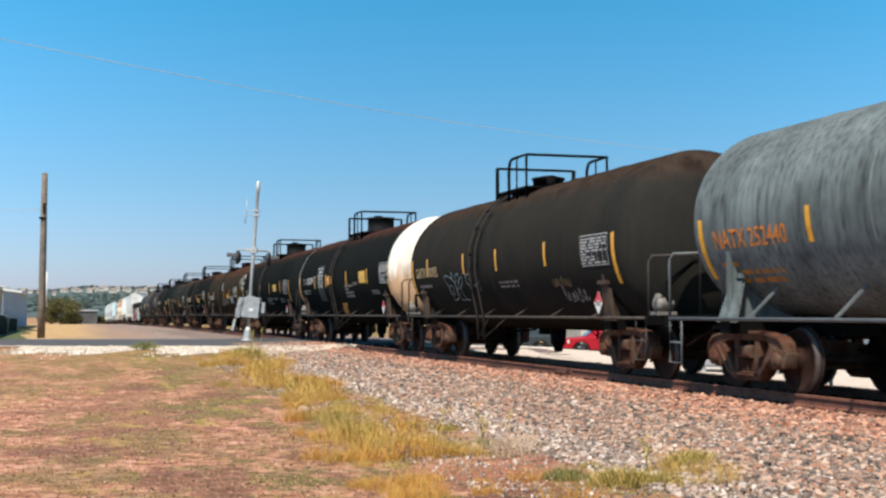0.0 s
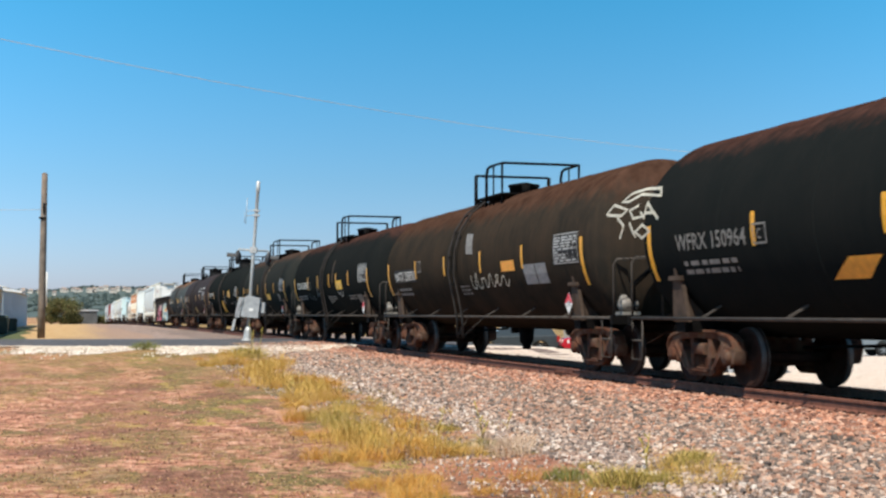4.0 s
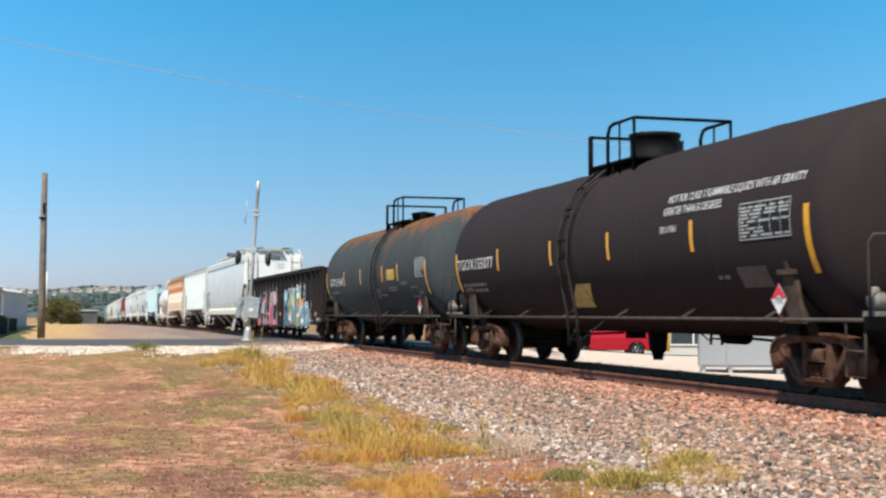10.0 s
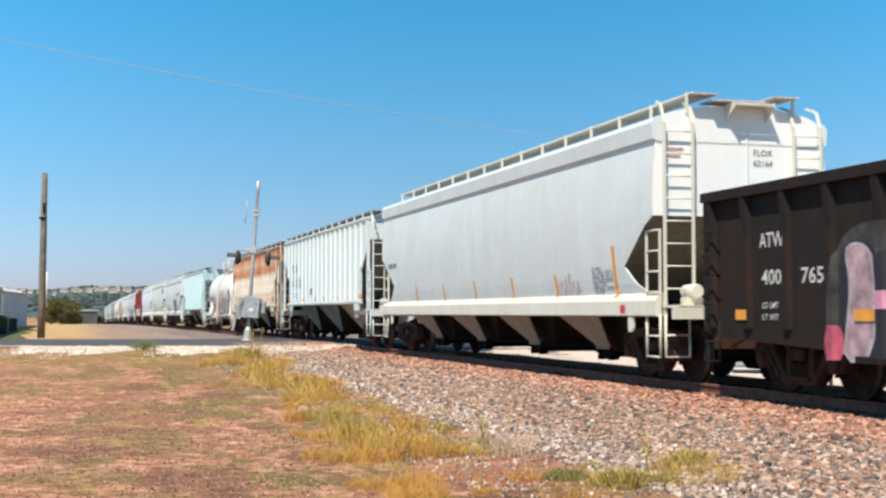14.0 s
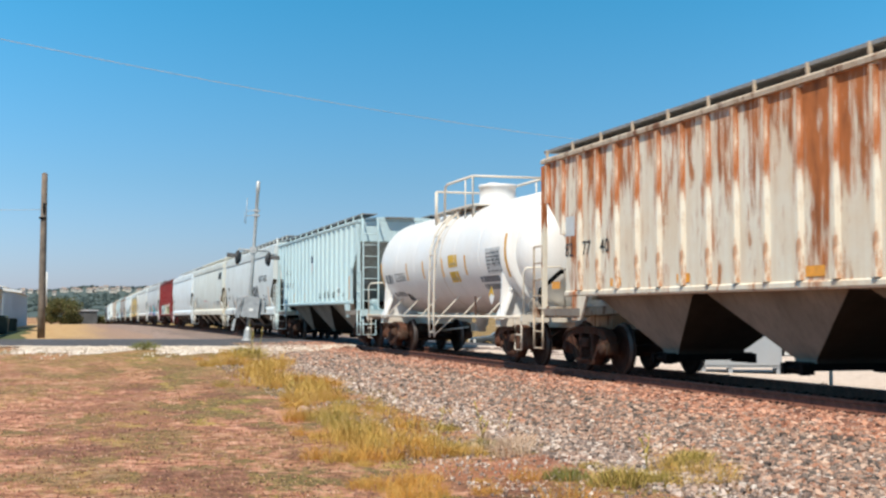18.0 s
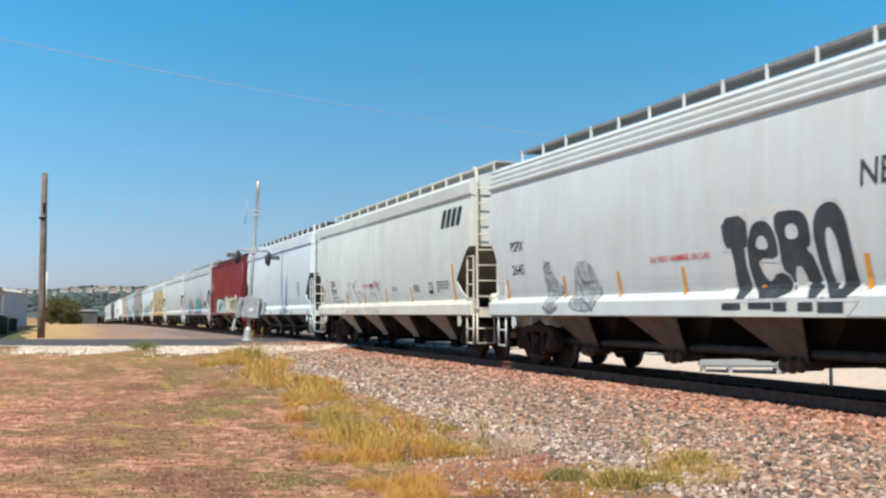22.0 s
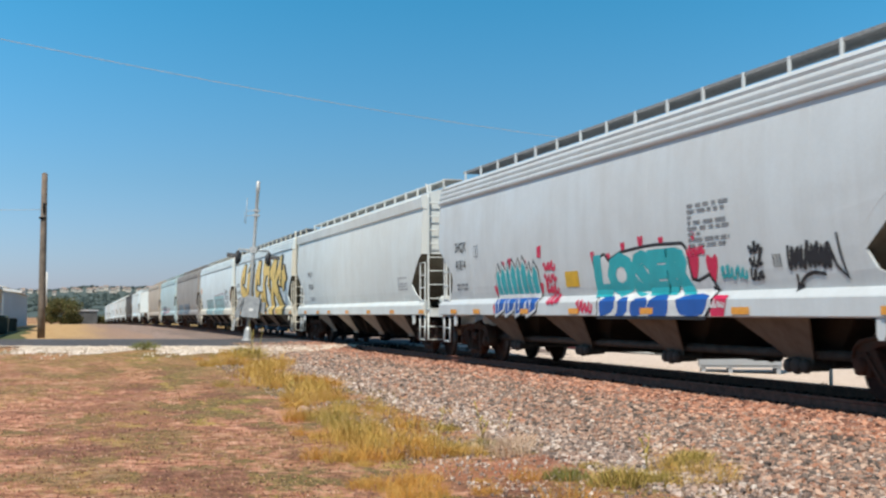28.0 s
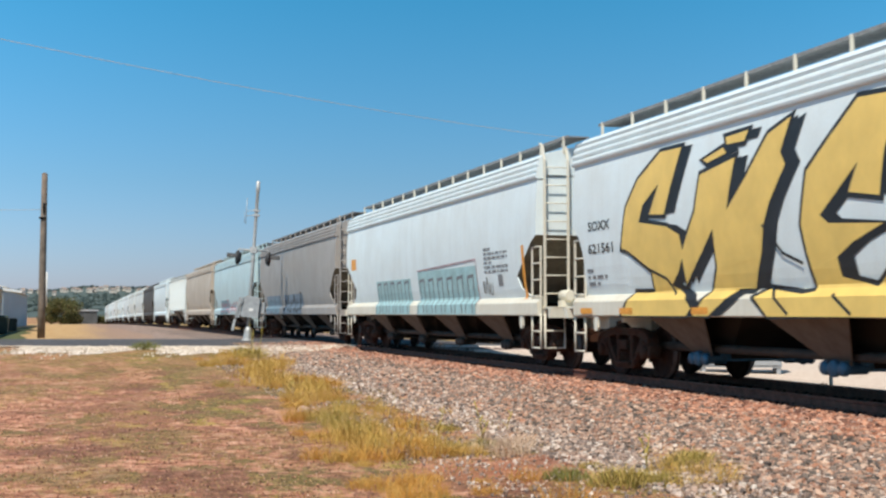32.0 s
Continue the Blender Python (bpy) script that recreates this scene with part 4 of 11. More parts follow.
# Grimy bay paint, darkened for the shade under the car.
M_BAY = painted("bay_grimy_shaded", (0.15, 0.12, 0.094), (0.06, 0.042, 0.03), 0.6, 0.0, 0.8, gloss=0.2)
M_SILL_GRIMY = painted("end_sill_grimy", (0.27, 0.235, 0.20), (0.10, 0.07, 0.05), 0.6, 0.15, 0.8, gloss=0.2)
# The light blue car paint, shaded in the colour for its end slopes.
M_SLOPE_GREY = painted("end_slope_blue_shaded", (0.33, 0.36, 0.35), (0.15, 0.115, 0.085), 0.55, 0.10, 0.75, gloss=0.2)
M_BAY_PALE = painted("bay_pale", (0.33, 0.285, 0.225), (0.16, 0.12, 0.08), 0.5, 0.0, 0.8, gloss=0.2)
M_BAY_TAN = painted("bay_tan", (0.25, 0.21, 0.165), (0.08, 0.058, 0.042), 0.5, 0.0, 0.8, gloss=0.2)
# Olive grime, with the shade over the end platforms put into the colour.
M_ENDSLOPE = painted("end_slope_olive_shaded", (0.16, 0.145, 0.11), (0.06, 0.045, 0.032), 0.6, 0.0, 0.75, gloss=0.2)
# Brown-stained sheets, darkened to carry the shade between the bays.
M_SLOPE = painted("slope_sheet_brown_shaded", (0.030, 0.023, 0.017), (0.014, 0.011, 0.009), 0.6, 0.0, 0.85, gloss=0.15)
M_GRATE = plain("walk_grating", (0.27, 0.27, 0.265), 0.65, 0.2, 0.3, 15)
M_GRATE_PALE = plain("walk_grating_pale", (0.52, 0.50, 0.46), 0.65, 0.1, 0.3, 15)


# ---- lettering, stencils and painted scrawls ----
M_STENCIL = plain("stencil_white", (0.62, 0.61, 0.57), 0.6, 0, 0.25, 12)
M_STENCIL_FADED = plain("stencil_faded", (0.20, 0.19, 0.175), 0.7, 0, 0.4, 12)
M_STENCIL_PALE = plain("stencil_small_print", (0.40, 0.40, 0.385), 0.7, 0, 0.4, 12)
M_PANEL_BLACK = plain("panel_black", (0.018, 0.018, 0.019), 0.7, 0, 0.3, 8)
M_STENCIL_NAVY = plain("stencil_navy", (0.035, 0.055, 0.085), 0.6, 0, 0.3, 12)
M_STENCIL_WORN = plain("stencil_worn_grey", (0.40, 0.41, 0.42), 0.7, 0, 0.5, 12)
M_STENCIL_BLACK = plain("stencil_black", (0.025, 0.028, 0.03), 0.6, 0, 0.3, 12)
M_STENCIL_GREY = plain("stencil_grey", (0.22, 0.23, 0.24), 0.6, 0, 0.4, 12)
M_STENCIL_TAN = plain("stencil_tan", (0.48, 0.35, 0.18), 0.6, 0, 0.35, 12)
M_ORANGE = plain("orange_stencil", (0.62, 0.20, 0.03), 0.6, 0, 0.3, 12)
M_YELLOW_PANEL = plain("yellow_panel", (0.68, 0.40, 0.025), 0.5, 0, 0.2, 6)
M_DATA = plain("data_panel_grey", (0.07, 0.068, 0.066), 0.6, 0, 0.3, 8)
M_SIGN_RED = plain("hazard_red", (0.62, 0.03, 0.05), 0.4, 0, 0.1, 10)
M_SIGN_WHITE = plain("hazard_white", (0.80, 0.79, 0.76), 0.4, 0, 0.1, 10)
M_SAFETY = plain("amber_square", (0.78, 0.33, 0.04), 0.45, 0, 0.2, 9)


def tank_surf(R, zc):
    return lambda z: math.sqrt(max(R * R - (z - zc) ** 2, 0.01))


def round_surf(z):
    """The bulging side of a hopper with its side sill."""
    if z < 1.32:
        return 1.562
    if z < 1.43:
        return 1.562 + (1.465 - 1.562) * (z - 1.32) / 0.11
    return round_x(z)


def gon_relief(u):
    """How far the gondola's side stands out: posts before sunk panels."""
    d = min(abs(u - p) for p in GON_POSTS)
    return 1.49 - 0.06 * min(max((d - 0.06) / 0.04, 0.0), 1.0)


RED_POSTS = [7.65 * (k / 7 - 1) for k in range(15)]


def red_relief(u):
    """The red hopper's side: posts before flat sheets."""
    d = min(abs(u - p) for p in RED_POSTS)
    return 1.51 - 0.07 * min(max((d - 0.05) / 0.035, 0.0), 1.0)


def flat_surf(x):
    return lambda z: x


def stick(car, name, pts, faces, surf, mat, label="", eps=0.008):
    """Lays a flat drawing (u to the front of the train, v up) on the camera's side of a car."""
    bm = bmesh.new()
    vs = [bm.verts.new((p[0], 0, p[1])) for p in pts]
    for f in faces:
        if len(set(f)) > 2:
            try:
                bm.faces.new([vs[i] for i in f])
            except ValueError:
                pass
    lo, hi = min(p[1] for p in pts), max(p[1] for p in pts)
    if hi - lo > 0.2:
        for z in [1.32, 1.43, 1.52, 1.66] + [lo + 0.2 * k for k in range(1, int((hi - lo) / 0.2) + 1)]:
            if lo < z < hi and surf is not None:
                bmesh.ops.bisect_plane(bm, geom=bm.verts[:] + bm.edges[:] + bm.faces[:], plane_co=(0, 0, z), plane_no=(0, 0, 1))
    if surf is None:         # the gondola's panels and posts
        u0, u1 = min(p[0] for p in pts), max(p[0] for p in pts)
        for e in [p + d for p in GON_POSTS for d in (-0.10, -0.06, 0.06, 0.10)] if "gondola" in car.name else [p + d for p in RED_POSTS for d in (-0.085, -0.05, 0.05, 0.085)]:
            if u0 < e < u1:
                bmesh.ops.bisect_plane(bm, geom=bm.verts[:] + bm.edges[:] + bm.faces[:], plane_co=(e, 0, 0), plane_no=(1, 0, 0))
    for v in bm.verts:
        u, z = v.co.x, v.co.z
        v.co = (-(((gon_relief(u) if "gondola" in car.name else red_relief(u)) if surf is None else surf(z)) + eps), -u - OFFS.get(car.name, 0.0), z)
    me = bpy.data.meshes.new(name)
    bm.to_mesh(me)
    bm.free()
    me.materials.append(None)
    return part(name, me, mat, car, label)


def words(car, text, u, v, height, surf, mat, bold=0.0, squeeze=0.85, lean=0.0, eps=0.010, name="lettering", width=None):
    pts, faces = lettering(text, height / 0.69, bold)
    if width:
        w = max(p[0] for p in pts)
        squeeze = width / w
    pts = [(u + p[0] * squeeze + lean * p[1], v + p[1]) for p in pts]
    return stick(car, name, pts, faces, surf, mat, "", eps)


def panel(car, u0, u1, v0, v1, surf, mat, name="panel", label="", eps=0.007, slant=0.0):
    return stick(car, name, [(u0, v0), (u1, v0), (u1 + slant, v1), (u0 + slant, v1)], [(0, 1, 2, 3)], surf, mat, label, eps)


def lines(car, u0, u1, v0, v1, rows, surf, mat, seed=1, name="stencil_writing", fill=0.55, eps=0.009):
    """Rows of small writing that cannot be read, as plain bars."""
    rng = random.Random(seed)
    pts, faces = [], []
    h = (v1 - v0) / rows
    for k in range(rows):
        z = v1 - (k + 1) * h
        u = u0
        while u < u1 - 0.03:
            w = min(rng.uniform(0.10, 0.32), u1 - u)
            o = len(pts)
            pts += [(u, z), (u + w, z), (u + w, z + h * fill), (u, z + h * fill)]
            faces.append((o, o + 1, o + 2, o + 3))
            u += w + rng.uniform(0.04, 0.10)
            if rng.random() < 0.12:
                break
    ob = stick(car, name, pts, faces, surf, mat, "", eps)
    ob["kind"] = "stuff"
    return ob


def poly(car, pts, surf, mat, name="painted_letter", label="", eps=0.012):
    return stick(car, name, pts, [tuple(range(len(pts)))], surf, mat, label, eps)


def stroke(car, pts, width, surf, mat, name="painted_line", label="", eps=0.012, closed=False):
    """A painted line of even width along a bent path, with mitred joints."""
    path = [Vector(p) for p in pts]
    n = len(path)
    out, faces = [], []
    for i, p in enumerate(path):
        a = path[i - 1] if closed or i else p
        b = path[(i + 1) % n] if closed or i < n - 1 else p
        d0, d1 = p - a, b - p
        d0 = d0.normalized() if d0.length > 1e-6 else d1.normalized()
        d1 = d1.normalized() if d1.length > 1e-6 else d0
        m = d0 + d1
        m = m.normalized() if m.length > 0.2 else d0
        k = min(1 / max(m.dot(d0), 0.4), 2.0)
        side = Vector((-m.y, m.x)) * width / 2 * k
        out += [tuple(p - side), tuple(p + side)]
    for i in range(n if closed else n - 1):
        q = (i + 1) % n
        faces.append((2 * i, 2 * q, 2 * q + 1, 2 * i + 1))
    return stick(car, name, out, faces, surf, mat, label, eps)


def rounded(pts, closed=True, times=2):
    """Cuts the corners of a path."""
    for _ in range(times):
        out = []
        n = len(pts)
        for k in range(n if closed else n - 1):
            a, b = pts[k], pts[(k + 1) % n]
            out += [(a[0] * 0.75 + b[0] * 0.25, a[1] * 0.75 + b[1] * 0.25), (a[0] * 0.25 + b[0] * 0.75, a[1] * 0.25 + b[1] * 0.75)]
        pts = out if closed else [pts[0]] + out + [pts[-1]]
    return pts


def scrawl(car, u0, u1, v0, v1, surf, mat, seed, width=0.05, count=5, eps=0.012, label="scrawled tag"):
    """A loose tag that cannot be read: looping strokes of uneven size."""
    if "tank" in car.name:
        width, count = width * 0.6, count + 2
    rng = random.Random(seed)
    step = (u1 - u0) / count
    h = v1 - v0
    pts = []
    for k in range(count):
        u = u0 + k * step
        f = rng.uniform(0.55, 1.0)
        kind = rng.randrange(3)
        if kind == 0:        # a loop
            pts += [(u + 0.1 * step, v0 + 0.2 * h), (u + 0.7 * step, v0 + f * h), (u + 0.15 * step, v0 + f * h), (u + 0.3 * step, v0 + 0.05 * h), (u + 0.9 * step, v0 + 0.3 * h)]
        elif kind == 1:      # a hook
            pts += [(u + 0.3 * step, v0 + f * h), (u + 0.1 * step, v0 + 0.1 * h), (u + 0.8 * step, v0), (u + 0.9 * step, v0 + 0.55 * h)]
        else:                # a kink
            pts += [(u, v0 + 0.5 * h), (u + 0.5 * step, v0 + f * h), (u + 0.45 * step, v0 - 0.05 * h), (u + 1.1 * step, v0 + 0.4 * h)]
    return stroke(car, rounded(pts, False), width, surf, mat, "scrawl", label, eps)


def hazard_sign(car, u, z, x=1.50, number="", upper=None, size=0.19):
    """A diamond sign on a bracket at the side of a car."""
    surf = flat_surf(x)
    b = one("sign_holder", lambda bm: box(bm, -x, -x + 0.03, -u - 0.03, -u + 0.03, 1.0, z), M_IRON, car)
    stick(car, "hazard_sign", [(u, z - size * 1.1), (u + size, z), (u, z + size * 1.1), (u - size, z)], [(0, 1, 2, 3)], surf, M_SIGN_WHITE, "white and red diamond hazard sign", 0.010)
    stick(car, "sign_colour", [(u + size * 0.95, z + 0.01), (u, z + size * 1.05), (u - size * 0.95, z + 0.01), (u - size * 0.55, z), (u, z + 0.3 * size), (u + size * 0.55, z)], [(0, 1, 2, 3, 4, 5)], surf, upper or M_SIGN_RED, "", 0.014)
    if number:
        words(car, number, u - 0.10, z - 0.06, 0.09, surf, M_STENCIL_BLACK, 0, 1.0, 0, 0.018, "sign_number", 0.2)


def tank_strips(car, R, zc, us, ends, mat=None, z0=2.03, z1=2.50):
    surf = tank_surf(R, zc)
    for u in us:
        panel(car, u - 0.055, u + 0.055, z0, z1, surf, mat or M_YELLOW, "reflective_strip", "amber reflective strip")
    for u in ends:
        panel(car, u - 0.065, u + 0.065, 1.62, 2.5, surf, mat or M_YELLOW, "reflective_strip", "long amber reflective strip at the tank end")


def data_panel(car, u0, u1, v0, v1, surf, mat=None):
    if mat is None:          # pale ruled tables of small print on a black ground
        panel(car, u0, u1, v0, v1, surf, M_PANEL_BLACK, "data_panel", "black data panel with pale tables")
        stroke(car, [(u0, v0), (u1, v0), (u1, v1), (u0, v1)], 0.018, surf, M_STENCIL_PALE, "panel_frame", "", 0.010, True)
        for f in (0.42, 0.62, 0.82):
            u = u0 + (u1 - u0) * f
            stroke(car, [(u, v0 + 0.01), (u, v1 - 0.01)], 0.014, surf, M_STENCIL_PALE, "panel_rule", "", 0.010)
        lines(car, u0 + 0.03, u1 - 0.04, v0 + 0.03, v1 - 0.03, 9, surf, M_STENCIL_PALE, 4, "panel_writing", 0.62, 0.0105)
        return
    panel(car, u0, u1, v0, v1, surf, mat, "data_panel", "weathered grey data panel")
    pts, faces = [], []
    for k in range(1, 6):
        o = len(pts)
        u = u0 + (u1 - u0) * (0.35 + 0.65 * k / 6)
        pts += [(u - 0.025, v0 + 0.16), (u + 0.025, v0 + 0.16), (u + 0.025, v1 - 0.06), (u - 0.025, v1 - 0.06)]
        faces.append((o, o + 1, o + 2, o + 3))
    stick(car, "panel_grid", pts, faces, surf, M_STENCIL_GREY, "", 0.010)
    lines(car, u0 + 0.05, u1 - 0.05, v0 + 0.05, v1 - 0.04, 6, surf, M_STENCIL_BLACK, 4, "panel_writing", 0.25, 0.011)


def graffiti_word(car, text, u0, u1, v0, v1, surf, fill, rim, outer=None, squeeze=None, bold=0.03, eps=0.014):
    """Fat painted letters: a dark outer edge, a pale rim and the fill."""
    h = v1 - v0
    layers = [(fill, bold, 0.0)]
    if rim:
        layers.insert(0, (rim, bold + 0.06, -0.003))
    if outer:
        layers.insert(0, (outer, bold + 0.10, -0.006))
    for mat, b, de in layers:
        pts, faces = lettering(text, h / 0.70, b)
        w0, w1 = min(p[0] for p in pts) + b, max(p[0] for p in pts) - b
        sq = (u1 - u0) / (w1 - w0)
        stick(car, "painted_letters", [(u0 + (p[0] - w0) * sq, v0 + p[1]) for p in pts], faces, surf, mat, "", eps + de)


# ---- the train, from its front ----
def tank_paint(name, col, dirt, dirty, top, gloss=0.05, rough=0.6):
    return painted(name, col, dirt, dirty, 0.0, rough, 1.0, gloss=gloss, top=top)


RUSTY = (0.075, 0.036, 0.028)
P_BLACK = tank_paint("tank_black", (0.0105, 0.0127, 0.0127), (0.0195, 0.0190, 0.0178), 0.4, (3.3, 4.3, RUSTY, 0.45), 0.0, 0.7)
P_BLACK_PLAIN = tank_paint("tank_black_plain", (0.0115, 0.0148, 0.0147), (0.020, 0.0190, 0.0180), 0.4, None, 0.0, 0.7)
P_GRIMY = tank_paint("tank_grimy_slate", (0.0215, 0.0225, 0.0210), (0.039, 0.0325, 0.0265), 0.6, (3.2, 4.2, (0.055, 0.038, 0.029), 0.5), 0.0, 0.7)
P_BROWN = tank_paint("tank_brown_black", (0.0235, 0.0215, 0.0180), (0.052, 0.037, 0.026), 0.75, (3.0, 4.1, (0.08, 0.042, 0.028), 0.6), 0.0, 0.7)
P_GREY = painted("tank_blue_grey", (0.195, 0.228, 0.228), (0.020, 0.022, 0.022), 0.7, 0.0, 0.55, 1.5, gloss=0.02, fine_run=13.0)
P_SLATE = tank_paint("tank_slate", (0.0195, 0.0240, 0.0232), (0.034, 0.0295, 0.0255), 0.5, (3.3, 4.1, (0.08, 0.05, 0.038), 0.4), 0.0, 0.7)
P_SLATE_BLUE = tank_paint("tank_slate_blue", (0.060, 0.074, 0.079), (0.054, 0.047, 0.041), 0.4, (3.0, 4.1, (0.22, 0.11, 0.06), 0.7, 0.62), 0.0, 0.65)
P_MAROON = tank_paint("tank_dark_maroon", (0.033, 0.0265, 0.0278), (0.044, 0.0355, 0.0335), 0.5, None, 0.02, 0.7)
P_WHITE = painted("tank_white", (0.80, 0.79, 0.76), (0.46, 0.40, 0.33), 0.14, 0.0, 0.4)
# Lower half: brown stains plus warm ground bounce painted into the white.
P_HEADW = painted("tank_head_white", (0.80, 0.78, 0.70), (0.45, 0.26, 0.13), 0.35, 0.0, 0.5, top=(2.7, 1.0, (0.70, 0.44, 0.26), 0.8))
P_CREAMT = painted("white_tank_fittings", (0.72, 0.66, 0.56), (0.36, 0.25, 0.16), 0.3, 0.0, 0.5)
P_GON = painted("gondola_black", (0.0165, 0.0150, 0.0148), (0.034, 0.022, 0.016), 0.7, 0.30, 0.75, gloss=0.12, rust_col=(0.050, 0.022, 0.014))
P_LIGHT = painted("hopper_light_grey", (0.68, 0.72, 0.70), (0.42, 0.39, 0.34), 0.24, 0.0, 0.5, 0.9, fine_run=3.0, dents=0.35)
P_PALE = painted("hopper_pale_blue_grey", (0.74, 0.83, 0.84), (0.42, 0.40, 0.36), 0.22, 0.0, 0.5, 0.9, fine_run=3.0, dents=0.35)
P_CREAM = painted("hopper_cream_grey", (0.70, 0.74, 0.69), (0.40, 0.36, 0.28), 0.28, 0.0, 0.55, 0.9, fine_run=4.0, dents=0.35)
P_CREAM_TRIM = painted("hopper_cream_trim", (0.74, 0.71, 0.60), (0.40, 0.31, 0.20), 0.28, 0.05, 0.55)
P_RIB = painted("hopper_ribbed_grey", (0.66, 0.71, 0.70), (0.38, 0.35, 0.30), 0.32, 0.0, 0.55, 0.9, fine_run=3.0, dents=0.3)
P_RUSTY_TRIM = painted("hopper_rusty_trim", (0.60, 0.52, 0.40), (0.34, 0.19, 0.10), 0.5, 0.45, 0.75, rust_col=(0.22, 0.085, 0.035))
P_RUST = painted("hopper_rusted_cream", (0.73, 0.695, 0.585), (0.55, 0.34, 0.16), 0.5, 0.27, 0.75, rust_col=(0.48, 0.18, 0.055), top=(1.7, 4.1, (0.50, 0.155, 0.04), 1.15, 0.27))
P_BLUE = painted("hopper_light_blue", (0.50, 0.65, 0.665), (0.42, 0.42, 0.40), 0.25, 0.0, 0.5, 0.9, fine_run=3.0, dents=0.3)
P_RED = painted("hopper_red_brown", (0.21, 0.020, 0.020), (0.09, 0.03, 0.026), 0.35, 0.0, 0.5, gloss=0.35)
P_SILVER = painted("hopper_dull_silver", (0.60, 0.64, 0.65), (0.36, 0.35, 0.33), 0.26, 0.0, 0.45, 0.9, fine_run=3.0, dents=0.35)
P_SMOOTH = painted("hopper_silver_grey", (0.76, 0.82, 0.83), (0.42, 0.40, 0.37), 0.20, 0.0, 0.45, 0.9, fine_run=3.0, dents=0.35)
P_TAUPE = painted("hopper_taupe", (0.36, 0.335, 0.31), (0.24, 0.2, 0.16), 0.3, 0.0, 0.6)
P_TAN = painted("hopper_tan", (0.54, 0.46, 0.37), (0.3, 0.24, 0.18), 0.3, 0.0, 0.6)
P_DARKCAR = painted("hopper_dark", (0.06, 0.055, 0.05), (0.1, 0.08, 0.06), 0.4, 0.0, 0.6)

M_BROWN_SPRAY = plain("spray_ochre", (0.11, 0.075, 0.03), 0.6, 0, 0.3, 3)
G_CREAM_SPRAY = plain("spray_cream_white", (0.50, 0.47, 0.38), 0.6, 0, 0.25, 3)
M_OCHRE = plain("ochre_stencil", (0.30, 0.165, 0.016), 0.7, 0, 0.5, 10)
M_ORANGE_DIM = plain("dim_orange_stencil", (0.42, 0.17, 0.03), 0.7, 0, 0.4, 12)
TD, TZ = 3.2, 2.35


def black_tank(front, length, paint, label, dome, strips, mark=None, data=None, yellow=None, rows=(), sign="1075", ends=None, dia=TD, rear=1.0, ladder=None, long_walk=0.0, cap=False, c_box=None, pad=None, pipe=None):
    """A dark tank wagon with its stencils; mark is (text, from, to, foot, material), rows are (from, to, foot, top, lines)."""
    R, zc = dia / 2, TZ if dia == TD else 1.05 + dia / 2
    c = tank_car(front, length, dia, paint, label, dome=dome, zc=TZ if dia == TD else None, ends=ends, top_y=rear - 0.7, ladder_y=rear - 0.12 if ladder is None else -ladder, walk=(-1.0 - long_walk, 1.0), cap=cap, pad_mat=pad, pipe_mat=pipe)
    sf = tank_surf(R, zc)
    h = length / 2
    tank_strips(c, R, zc, strips, (-(h - 1.42), h - 1.42))
    if mark:
        t, u0, u1, z, m = mark
        words(c, t, u0, z, 0.24, sf, m, 0.004, width=u1 - u0)
    if c_box:
        u, z = c_box
        stroke(c, [(u - 0.16, z), (u + 0.16, z), (u + 0.16, z + 0.26), (u - 0.16, z + 0.26)], 0.03, sf, M_STENCIL_FADED, "stencil_box", "", 0.012, True)
        words(c, "C", u - 0.07, z + 0.06, 0.14, sf, M_STENCIL_FADED, 0.002)
    d0, d1, e0, e1 = data or (h - 2.85, h - 1.75, 1.95, 2.52)
    data_panel(c, d0, d1, e0, e1, sf)
    if yellow:
        u0, u1, z0, z1 = yellow
        panel(c, u0, u1, z0, z1, sf, M_YELLOW_PANEL, "yellow_panel", "yellow notice panel", 0.009)
        lines(c, u0 + 0.08, u1 - 0.08, z0 + 0.04, z1 - 0.05, 3, sf, M_STENCIL_TAN, int(u0 * 10) + 3, "panel_writing", 0.4, 0.013)
    for k, (u0, u1, z0, z1, n) in enumerate(rows):
        lines(c, u0, u1, z0, z1, n, sf, M_STENCIL_FADED, k + int(front))
    if sign:
        hazard_sign(c, h - 2.25, 1.30, 1.50, sign)
    return c, sf, h


def sticker(c, sf, pts, mat=None):
    poly(c, pts, sf, mat or M_YELLOW_PANEL, "yellow_panel", "slanted yellow sticker", 0.009)


c, sf, h = black_tank(2.7, 16.05, P_GREY, "weathered blue-grey tank wagon with dark streaks", "box", (-3.7, -1.6, 0.4, 2.6), dia=2.86, pad=P_GREY, pipe=plain("side_rail_grey", (0.13, 0.14, 0.145), 0.6, 0.1, 0.35, 4))
words(c, "NATX 252440", -6.25, 2.05, 0.26, sf, M_ORANGE, 0.004, width=2.0)
lines(c, -6.2, -4.6, 1.55, 1.9, 3, sf, M_ORANGE_DIM, 3)
c, sf, h = black_tank(18.75, 16.1, P_GRIMY, "grimy brown-black tank wagon with pale scrawls", "low", (-5.15, -2.03, 0.36, 3.34), ("GATX 70092", -6.28, -4.25, 2.03, M_STENCIL_TAN), (5.2, 6.4, 1.96, 2.5), None, ((0.36, 1.54, 1.66, 1.84, 2),), "1863", rear=1.12)
M_TAG_DIM = plain("spray_faint_blue_tag", (0.09, 0.12, 0.13), 0.6, 0, 0.4, 6)
M_TAG_WHITE = plain("spray_white_tag", (0.36, 0.37, 0.37), 0.6, 0, 0.3, 6)
